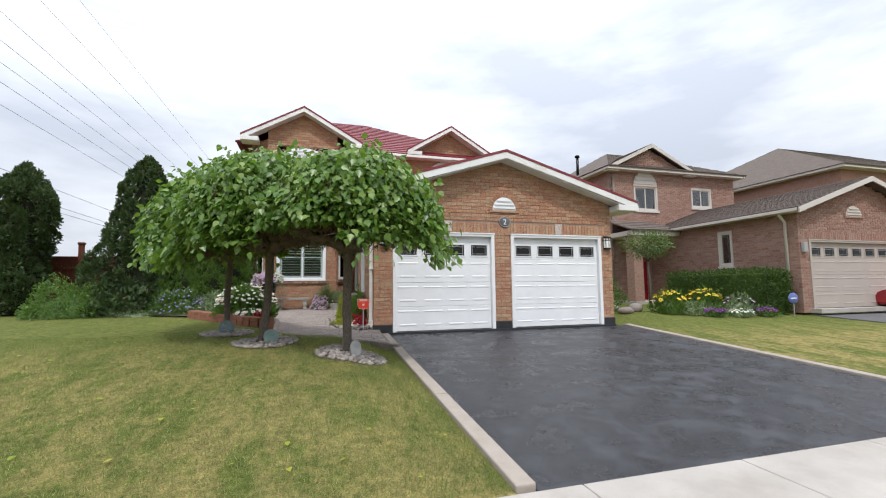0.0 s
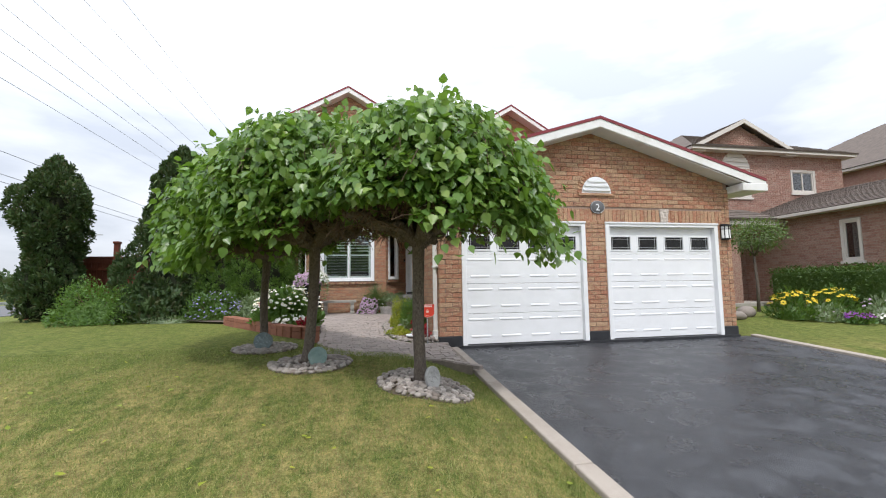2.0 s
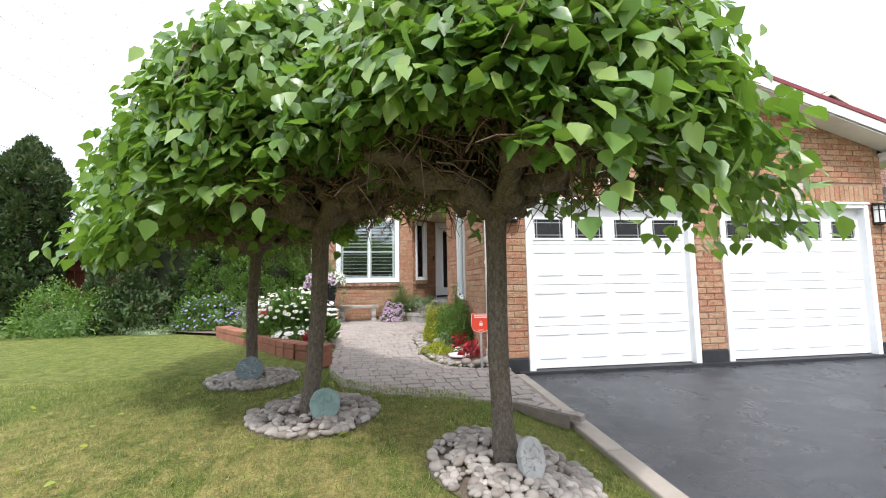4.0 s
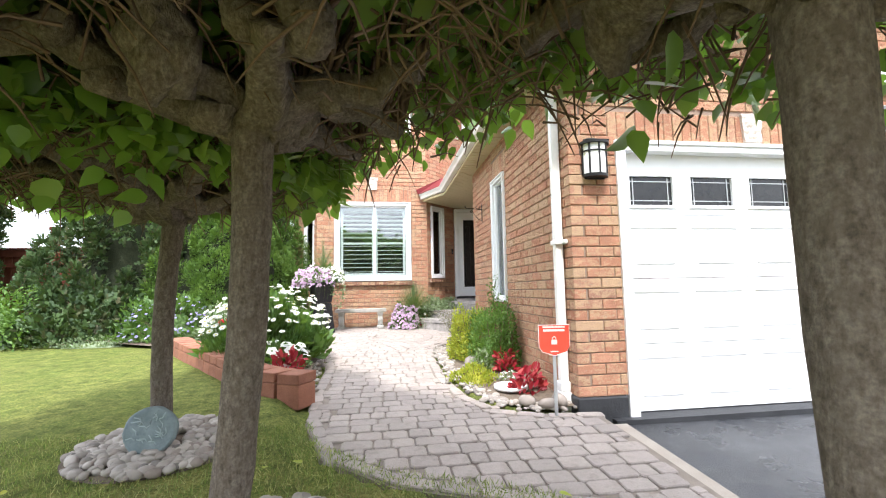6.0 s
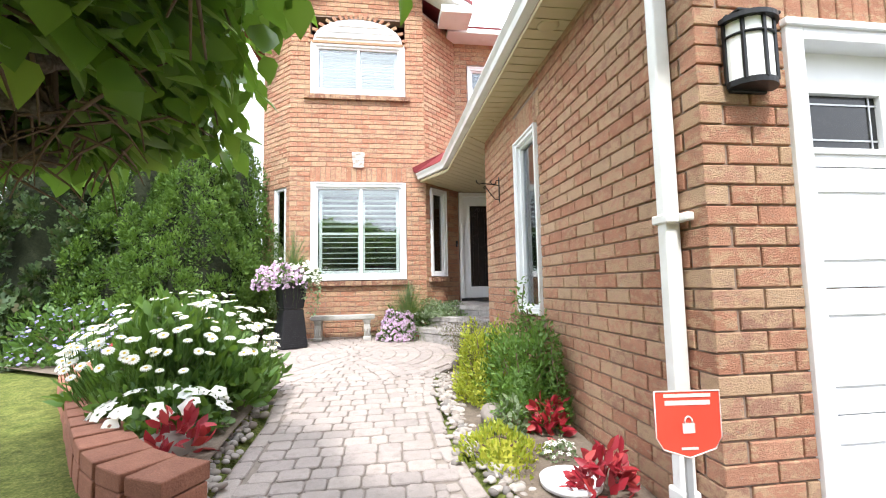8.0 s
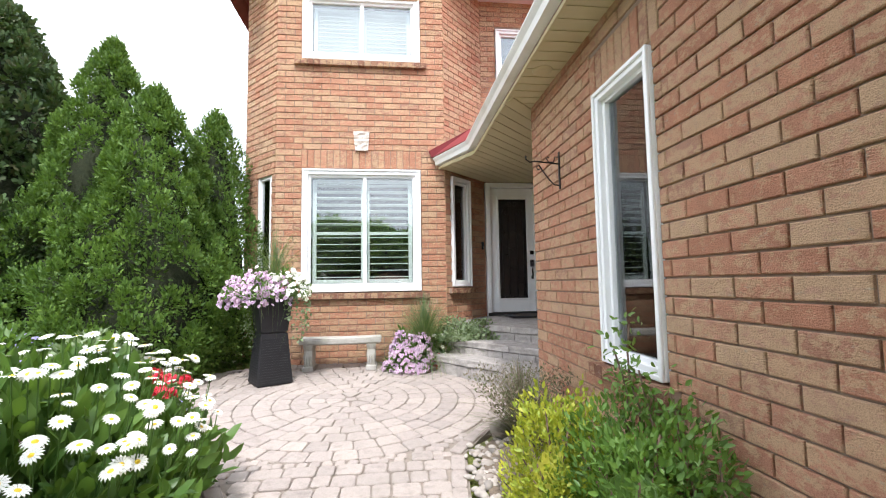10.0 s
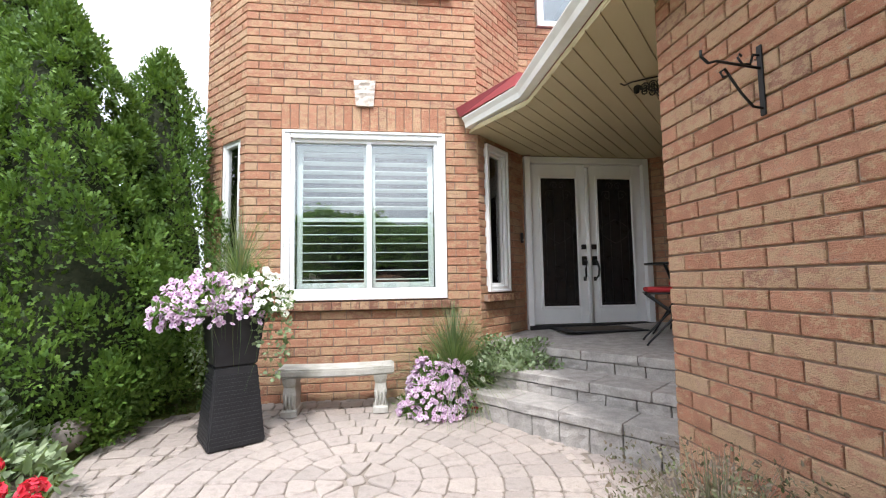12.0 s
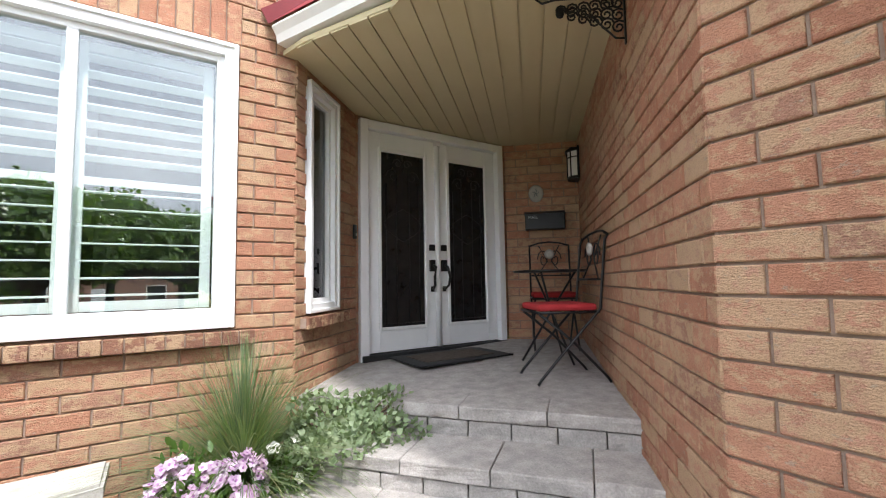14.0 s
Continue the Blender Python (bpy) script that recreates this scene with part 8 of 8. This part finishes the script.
def neighbour():
    h = thing("neighbour_house", "two-storey reddish brick house with brown shingle roof and garage", "house")
    nwall(h, "w", (14.6, 16.3), (14.6, 10.0), 0.1, 3.42, holes=[(3.45, 4.03, 1.68, 2.98)], end=("in0",), trim=(0, 0.21))
    m = wall_matrix((14.6, 16.3), (0, -1))
    nwindow(h, m, 3.45, 4.03, 1.68, 2.98)
    gx0, gx1, apex = 14.6, 20.7, 17.65
    nwall(h, "w", (gx0, 10.0), (gx1, 10.0), 0.1, 3.3, holes=[(0.42, 5.65, 0.1, 2.42)], soldiers=[(0.2, 5.9, 2.43, 2.68)], topfn=lambda u: 4.48 - abs(u + gx0 - apex) * 0.36, gable=[(0.012, 3.3), (6.1, 3.3), (apex - gx0, 4.4)], start=("in1",), trim=(0.012, 0))
    mg = wall_matrix((gx0, 10.0), (1, 0))
    own(h, half_round("vent", "", mg, 2.6, 3.22, 0.75, 0.36, M["ntrim"], M["nbrick"]))
    d = garage_door("garage_door", gx0 + 0.42, gx0 + 5.65, 2.42, "", base=0.24, y=10.0, paint="ndoor", windows=8)
    own(h, d)
    part("step", box_bm(gx0 + 0.3, gx0 + 5.8, 9.7, 10.02, 0.1, 0.235, bevel=0.01), M["concrete"], h)
    bm = bmesh.new()
    slope_roof(bm, ((gx0 - 0.4, 9.65, 3.38), (gx0 - 0.4, 16.3, 3.38), (apex, 16.3, 4.55), (apex, 9.65, 4.55)), 0.05, 16)
    slope_roof(bm, ((gx1 + 0.4, 16.3, 3.38), (gx1 + 0.4, 9.65, 3.38), (apex, 9.65, 4.55), (apex, 16.3, 4.55)), 0.05, 16)
    part("roof", bm, M["nroof"], h)
    for s, xe in ((-1, gx0 - 0.4), (1, gx1 + 0.4)):
        bm = bmesh.new()
        prism(bm, [(xe, 3.20), (apex, 4.38), (apex, 4.54), (xe, 3.36)], 9.62, 9.66)
        part("fascia", bm, M["ntrim"], h)
    part("eave", box_bm(gx0 - 0.42, gx0 - 0.002, 9.7, 16.2, 3.26, 3.36, bevel=0.01), M["ntrim"], h)
    bm = bmesh.new()
    tube(bm, [(gx0 - 0.05, 10.35, 0.2), (gx0 - 0.05, 10.35, 3.0), (gx0 - 0.3, 10.35, 3.25)], 0.045, 8)
    part("downpipe", bm, M["ntrim"], h)
    # main storeys
    nwall(h, "w", (12.6, 16.3), (19.7, 16.3), 0.1, 6.2, holes=[(1.2, 2.5, 4.4, 5.55), (4.45, 5.65, 4.65, 5.6)], topfn=lambda u: max(6.2, 7.34 - abs(u - 2.15) * 0.49), gable=[(0, 6.2), (4.4, 6.2), (2.15, 7.3)])
    mm = wall_matrix((12.6, 16.3), (1, 0))
    nwindow(h, mm, 1.2, 2.5, 4.4, 5.55, (1.85,), arch=True)
    nwindow(h, mm, 4.45, 5.65, 4.65, 5.6, (5.05,))
    nwall(h, "w", (12.6, 24), (12.6, 16.3), 0.1, 6.2)
    part("wall", box_bm(12.8, 19.7, 23.8, 24.0, 0.1, 6.2), M["nbrick"], h)
    part("wall", box_bm(19.5, 19.7, 16.52, 23.8, 0.1, 6.2), M["nbrick"], h)
    hip_roof(h, 12.2, 20.1, 15.9, 24.4, 6.3, 8.3, 3.2, M["nroof"])
    bm = bmesh.new()
    slope_roof(bm, ((12.3, 16.06, 6.3), (12.3, 19.2, 6.3), (14.75, 19.2, 7.5), (14.75, 16.06, 7.5)), 0.05, 8)
    slope_roof(bm, ((17.2, 19.2, 6.3), (17.2, 16.06, 6.3), (14.75, 16.06, 7.5), (14.75, 19.2, 7.5)), 0.05, 8)
    part("roof", bm, M["nroof"], h)
    for xe in (12.3, 17.2):
        bm = bmesh.new()
        prism(bm, [(xe, 6.12), (14.75, 7.32), (14.75, 7.49), (xe, 6.28)], 16.03, 16.08)
        part("fascia", bm, M["ntrim"], h)
        s = 1 if xe < 14 else -1
        part("eave_return", box_bm(min(xe, xe + s * 0.6), max(xe, xe + s * 0.6), 16.04, 16.28, 6.10, 6.24, bevel=0.01), M["ntrim"], h)
    bm = bmesh.new()
    tube(bm, [(12.75, 19.0, 6.6), (12.75, 19.0, 7.55)], 0.07, 10)
    lathe(bm, [(0.12, 7.55), (0.12, 7.64), (0.05, 7.68)], 12, 12.75, 19.0)
    part("flue", bm, M["black"], h)
    # porch: canopy, brick pier, dark door
    part("porch_canopy", box_bm(12.2, 14.58, 14.6, 16.28, 3.05, 3.25, bevel=0.02), M["ntrim"], h)
    bm = bmesh.new()
    slope_roof(bm, ((12.1, 14.5, 3.27), (14.58, 14.5, 3.27), (14.58, 16.28, 3.9), (12.1, 16.28, 3.9)), 0.04, 5)
    part("porch_roof", bm, M["nroof"], h)
    part("porch_pier", box_bm(12.3, 12.75, 14.7, 15.15, 0.0, 3.05, bevel=0.01), M["nbrick"], h)
    part("front_door", box_bm(13.3, 14.25, 16.22, 16.29, 0.4, 2.5, bevel=0.01), M["carred"], h, "dark red front door")
    part("porch_floor", box_bm(12.2, 14.58, 14.6, 16.28, 0.05, 0.38, bevel=0.01), M["concrete"], h)
    bm = bmesh.new()
    bbox(bm, 14.66, 14.82, 9.88, 9.99, 2.0, 2.32, bevel=0.02)
    part("wall_lamp", bm, M["galv"], h)
    return h


neighbour()


def simple_house(name, label, x0, x1, y0, y1, h, zr, face=-1, cols=3, gz=0.2):
    """A house farther off: brick walls, hipped roof, windows and a door as parts."""
    t = thing(name, label, "house")
    part("wall", box_bm(x0, x1, y0, y1, gz - 0.3, h), M["nbrick"], t)
    hip_roof(t, x0 - 0.45, x1 + 0.45, y0 - 0.45, y1 + 0.45, h + 0.1, zr, (y1 - y0) * 0.42, M["nroof"])
    yf = y0 if face < 0 else y1
    for s in range(2):
        for c in range(cols):
            if s == 0 and c == 1:
                continue
            x = x0 + (x1 - x0) * (c + 0.5) / cols
            z = gz + 1.1 + s * 2.8
            bm = bmesh.new()
            ya, yb = (yf - 0.05, yf + 0.02) if face < 0 else (yf - 0.02, yf + 0.05)
            rect_frame(bm, x - 0.7, x + 0.7, z, z + 1.25, 0.09, ya, yb, 0.0)
            w = part("window", bm, M["trim"], t)
            part("pane", box_bm(x - 0.62, x + 0.62, yf - 0.02, yf + 0.02, z + 0.08, z + 1.17), M["doorglass"], w)
    x = x0 + (x1 - x0) * 1.5 / cols
    part("door", box_bm(x - 0.5, x + 0.5, yf - 0.04, yf + 0.04, gz, gz + 2.1, bevel=0.01), M["white"], t)
    return t


simple_house("far_house", "brick house with tan hipped roof beyond the neighbour", 23.5, 37.0, 14.0, 26.0, 6.4, 9.6)
# unseen row across the street, added to darken the lower window reflections
simple_house("far_house", "unseen brick house across the street, added for window reflections", -9.0, 2.0, -33.0, -24.0, 5.4, 8.2, face=1, gz=-0.7)
simple_house("far_house", "unseen brick house across the street, added for window reflections", 6.0, 17.0, -33.0, -24.0, 5.4, 8.2, face=1, gz=-0.7)
simple_house("far_house", "unseen brick house across the street, added for window reflections", 21.0, 32.0, -33.0, -24.0, 5.4, 8.2, face=1, gz=-0.7)


# ---- neighbour's garden ----
def hedge():
    rng = np.random.default_rng(120)
    t = thing("clipped_hedge", "clipped rectangular green hedge against the neighbour's garage", "hedge")
    n = 9000
    u = rng.uniform(0, 1, (n, 3))
    face = rng.integers(0, 3, n)
    x = np.where(face == 0, 13.45 + rng.normal(size=n) * 0.07, 13.45 + 0.95 * u[:, 0])
    y = np.where(face == 1, 10.25 + rng.normal(size=n) * 0.07, 10.25 + 4.1 * u[:, 1])
    z = np.where(face == 2, 1.42 + rng.normal(size=n) * 0.06, 0.15 + 1.27 * u[:, 2])
    P = np.stack([x, y, z], 1)
    part("foliage", scatter_mesh("foliage", OVAL[0], OVAL[1], P, rand_dirs(n, rng) + (-0.4, -0.4, 0.4), rand_dirs(n, rng), rng.uniform(0.05, 0.10, n), M["hedge"]), None, t)
    part("inner_foliage", box_bm(13.5, 14.35, 10.3, 14.3, 0.1, 1.36, bevel=0.05), M["hedge"], t)


hedge()


def clump(name, label, x, y, r, h, seed, n, leaf="daisyleaf", flower=None, nf=0, fs=(0.03, 0.05), petals=6):
    t = bush(name, label, x, y, r, r, h, seed, M[leaf], OVAL, n, (0.06, 0.13), up=0.8, category="plant")
    if flower:
        blooms(t, nf, (r, r, h * 0.5), (h * 0.55, h * 0.7), seed + 1, fs, flower, petals, eye=False, wide=1.0, stems=False)
    return t


clump("daylily_clump", "clump of yellow daylilies in bloom", 10.55, 11.15, 0.48, 0.62, 130, 900, flower="petal_y", nf=46, fs=(0.05, 0.08))
clump("daylily_clump", "clump of orange-yellow daylilies in bloom", 12.4, 11.6, 0.52, 0.62, 132, 900, flower="petal_y", nf=50, fs=(0.05, 0.08))
clump("salvia_clump", "low clump of deep violet flowers", 11.45, 10.35, 0.3, 0.25, 134, 300, flower="petal_m", nf=90, fs=(0.025, 0.04))
clump("salvia_clump", "low clump of deep violet flowers", 13.1, 10.15, 0.34, 0.26, 136, 320, flower="petal_m", nf=90, fs=(0.025, 0.04))
clump("alyssum_clump", "low mound of white flowers", 12.25, 10.2, 0.34, 0.22, 138, 300, leaf="greygreen", flower="petal_w", nf=110, fs=(0.025, 0.04))
clump("hosta_clump", "dark green hosta leaves by the garage corner", 8.9, 12.4, 0.6, 0.55, 140, 700)
clump("hydrangea", "white hydrangea flowers beside the garage wall", 8.5, 12.9, 0.45, 0.9, 142, 600, flower="petal_w", nf=26, fs=(0.07, 0.10), petals=8)
clump("sage_clump", "grey-green leafy garden plant", 11.0, 10.75, 0.35, 0.36, 144, 420, leaf="greygreen")
clump("rose_bush", "low bush with tan and pink blooms by the hedge", 12.9, 10.75, 0.45, 0.5, 146, 500, leaf="greygreen", flower="petal_p", nf=18, fs=(0.03, 0.05))
clump("dark_shrub", "dark green shrub by the neighbour's porch", 10.2, 14.2, 0.8, 1.4, 148, 1600, leaf="shrub")
for i, (x, y, s) in enumerate([(9.3, 11.6, 0.22), (9.9, 11.9, 0.25), (11.6, 10.9, 0.22), (11.9, 10.75, 0.18), (9.6, 12.5, 0.2)]):
    b = pebbles("boulder", "pale limestone boulder edging the neighbour's bed", [(x, y, ground_z(x, y) + 0.03)], 150 + i, s, s * 1.02)
    del b["kind"]
    b["category"] = "boulder"


def small_tree(x, y, seed):
    rng = np.random.default_rng(seed)
    t = thing("small_tree", "small grafted tree with a round grey-green crown", "tree", Matrix.Translation((x, y, ground_z(x, y))))
    bm = bmesh.new()
    tube(bm, [(0, 0, -0.1), (0.03, 0, 0.8), (0, 0.03, 1.75)], [0.05, 0.042, 0.035], 8)
    for k in range(7):
        a = 2 * math.pi * k / 7
        tube(bm, [(0, 0, 1.65), (0.25 * math.cos(a), 0.25 * math.sin(a), 1.95), (0.5 * math.cos(a + 0.3), 0.5 * math.sin(a + 0.3), 2.2)], [0.025, 0.015, 0.006], 5)
    part("trunk", bm, M["bark"], t)
    n = 2600
    v = rand_dirs(n, rng)
    P = v * rng.uniform(0.4, 1.05, (n, 1)) * (0.85, 0.85, 0.5) * (1 + 0.15 * np.sin(v[:, :1] * 7 + v[:, 2:] * 5)) + (0, 0, 2.25)
    part("crown", scatter_mesh("crown", OVAL[0], OVAL[1], P, v + rng.normal(size=(n, 3)) * 0.6 - (0, 0, 0.3), rand_dirs(n, rng) + (0, 0, 0.8), rng.uniform(0.05, 0.1, n), M["greygreen2"]), None, t)


M["greygreen2"] = leaf_mat("olive_leaf", [(0.07, 0.10, 0.04), (0.10, 0.14, 0.055), (0.13, 0.17, 0.075)], 0.55, 0.2)
small_tree(11.4, 12.9, 160)


def solar_sign():
    t = thing("yard_sign", "small blue round yard sign on a stake", "sign", Matrix.Translation((14.1, 9.95, ground_z(14.1, 9.95))))
    part("stake", box_bm(-0.015, 0.015, -0.01, 0.01, -0.1, 0.5), M["galv"], t)
    bm = bmesh.new()
    lathe(bm, [(0.02, -0.012), (0.2, -0.012), (0.21, 0), (0.2, 0.012)], 20)
    for v in bm.verts:
        v.co = Vector((v.co.x, v.co.z, v.co.y * 0.8 + 0.55))
    part("panel", bm, M["signblue"], t, "blue panel")
    part("print_line", box_bm(-0.12, 0.12, -0.016, -0.0125, 0.53, 0.57), M["white"], t)


M["signblue"] = mat("blue_sign", [(0.10, 0.14, 0.38), (0.13, 0.17, 0.42)], 4, 0.4)
solar_sign()


def parked_car(x, y, z, turn, paint, label):
    """A hatchback: one lofted body shell, glasshouse, wheels, lamps. Local x is forward."""
    t = thing("parked_car", label, "car", Matrix.Translation((x, y, z)) @ Matrix.Rotation(radians(turn), 4, "Z"))
    side = [(-2.1, 0.35), (-2.15, 0.75), (-2.0, 0.98), (-1.2, 1.02), (0.6, 1.0), (1.7, 0.86), (2.08, 0.68), (2.1, 0.35)]
    bm = bmesh.new()
    prism(bm, side, -0.86, 0.86)
    bmesh.ops.bevel(bm, geom=bm.edges[:], offset=0.07, segments=3, affect="EDGES")
    part("body", bm, M[paint], t)
    bm = bmesh.new()
    roof = [(-1.75, 1.0), (-1.35, 1.40), (-0.9, 1.48), (0.0, 1.47), (0.9, 1.0)]
    prism(bm, roof, -0.72, 0.72)
    bmesh.ops.bevel(bm, geom=bm.edges[:], offset=0.06, segments=2, affect="EDGES")
    cab = part("cabin", bm, M[paint], t)
    for s in (-1, 1):
        bm = bmesh.new()
        prism(bm, [(-1.5, 1.04), (-1.2, 1.36), (-0.1, 1.38), (0.6, 1.04)], s * 0.715 - 0.012, s * 0.715 + 0.012)
        part("side_window", bm, M["doorglass"], cab)
        for wx in (-1.32, 1.3):
            w = bmesh.new()
            lathe(w, [(0.2, -0.1), (0.30, -0.1), (0.32, -0.06), (0.32, 0.06), (0.30, 0.1), (0.2, 0.1)], 24)
            for v in w.verts:
                v.co = Vector((wx + v.co.x, s * 0.80 + v.co.z, 0.32 + v.co.y))
            wh = part("wheel", w, M["rubber"], t)
            w = bmesh.new()
            lathe(w, [(0.03, -0.105), (0.2, -0.108), (0.215, -0.09), (0.215, 0.09), (0.2, 0.108), (0.03, 0.105)], 20)
            for v in w.verts:
                v.co = Vector((wx + v.co.x, s * 0.80 + v.co.z, 0.32 + v.co.y))
            part("rim", w, M["galv"], wh)
        part("headlight", box_bm(1.98, 2.11, s * 0.62 - 0.16, s * 0.62 + 0.16, 0.62, 0.74, bevel=0.03), M["opal"], t)
        part("tail_light", box_bm(-2.17, -2.08, s * 0.68 - 0.12, s * 0.68 + 0.12, 0.72, 0.92, bevel=0.03), M["signred"], t)
    return t


parked_car(18.9, 8.15, ground_z(18.9, 8.15) + 0.03, 90, "carred", "red hatchback parked on the neighbour's driveway")
strip("neighbour_driveway", 14.9, 20.4, np.arange(2.93, 9.9, 0.5).tolist() + [9.95], lambda x, y: lerp_nodes(LAWN_R, y) + 0.03, 0.1, M["oldroad"], "grey asphalt driveway of the neighbour", "driveway", 2)

# ---- the side road, cables, distance ----
strip("side_pavement", -13.9, -12.5, [2, 12, 22, 40, 80], lambda x, y: -0.14 - 0.0 * y if False else ground_z(x, y) + 0.02, 0.1, M["concrete"], "concrete pavement along the side road", "pavement", 1)
strip("side_road", -34, -18.5, [-60, -10, 20, 60, 140, 300], lambda x, y: ground_z(x, y) + 0.03, 0.1, M["oldroad"], "wide grey asphalt side road", "road", 1)


def guard_rail():
    t = thing("guard_rail", "galvanised steel guard rail along the side road", "guard rail")
    for k in range(24):
        y = 10 + k * 4.0
        part("post", box_bm(-35.6, -35.45, y - 0.06, y + 0.06, -0.6, 0.25), M["galv"], t)
    bm = bmesh.new()
    bbox(bm, -35.44, -35.40, 8, 106, -0.08, 0.22, bevel=0.012)
    bbox(bm, -35.41, -35.36, 8, 106, 0.08, 0.16, bevel=0.012)
    bbox(bm, -35.41, -35.36, 8, 106, -0.04, 0.04, bevel=0.012)
    part("rail", bm, M["galv"], t)


guard_rail()


def cables():
    t = thing("overhead_cables", "overhead power cables running along the side road", "cables")
    for x, z in ((-13.0, 15.1), (-13.0, 17.4), (-13.0, 12.9), (-13.0, 11.7), (-13.0, 10.77), (-13.0, 9.94), (-13.0, 8.99), (-13.0, 6.3), (-13.0, 5.17), (-13.0, 5.45)):
        x, z = x * 2, 1 + (z - 1) * 2
        pts = [(x, y, z) for y in np.linspace(-60, 300, 19)]
        bm = bmesh.new()
        tube(bm, pts, 0.02 if z > 14 else 0.024, 5)
        part("cable", bm, M["wire"], t)
    for y in (-61, 301):
        bm = bmesh.new()
        tube(bm, [(-26, y, -0.6), (-26, y, 35)], [0.4, 0.25], 10)
        part("pole", bm, M["bark"], t)


cables()


def street_lamp(x, y):
    t = thing("street_lamp", "tall grey street lamp beyond the side road", "street lamp", Matrix.Translation((x, y, ground_z(x, y))))
    bm = bmesh.new()
    tube(bm, [(0, 0, 0), (0, 0, 8), (0.3, 0, 8.8), (1.4, 0, 9.1)], [0.11, 0.08, 0.06, 0.05], 8)
    part("pole", bm, M["galv"], t)
    part("head", box_bm(1.3, 2.0, -0.12, 0.12, 9.04, 9.18, bevel=0.03), M["galv"], t)


street_lamp(-36.5, 70)


def far_trees():
    """A far row of trees closing the distance, as one mass of leaf clumps."""
    rng = np.random.default_rng(200)
    P, S = [], []
    rows = [(x, y, rng.uniform(3, 6.5)) for x, y in zip(np.full(34, -62.0) + rng.normal(size=34) * 4, np.linspace(-30, 170, 34))]
    rows += [(x, 120 + rng.normal() * 6, rng.uniform(4, 8)) for x in np.linspace(-60, 140, 34)]
    # unseen trees behind the camera, added for the dark part of reflections
    rows += [(x, -42 + rng.normal() * 3, rng.uniform(7, 11)) for x in np.linspace(-40, 60, 22)]
    rows += [(75 + rng.normal() * 3, y, rng.uniform(5, 9)) for y in np.linspace(-30, 110, 24)]
    for x, y, h in rows:
        v = rand_dirs(170, rng)
        r = h * rng.uniform(0.42, 0.6)
        q = v * rng.uniform(0.55, 1.05, (170, 1)) * (r, r, h * 0.45) + (x, y, h * 0.52 - 0.5)
        P.append(q)
        S.append(np.full(170, h * 0.2))
    P, S = np.concatenate(P), np.concatenate(S)
    n = len(P)
    me = scatter_mesh("tree_line", SPRAY[0], SPRAY[1], P, rand_dirs(n, rng), rand_dirs(n, rng) + (0, 0, 0.5), S * rng.uniform(0.6, 1.2, n), M["cedar_d"])
    tagged(new("tree_line", me), "distant line of dark green trees", "trees", kind="stuff")


far_trees()

# ---- brick and paver pieces ----
place_pavers()
lay_pending()
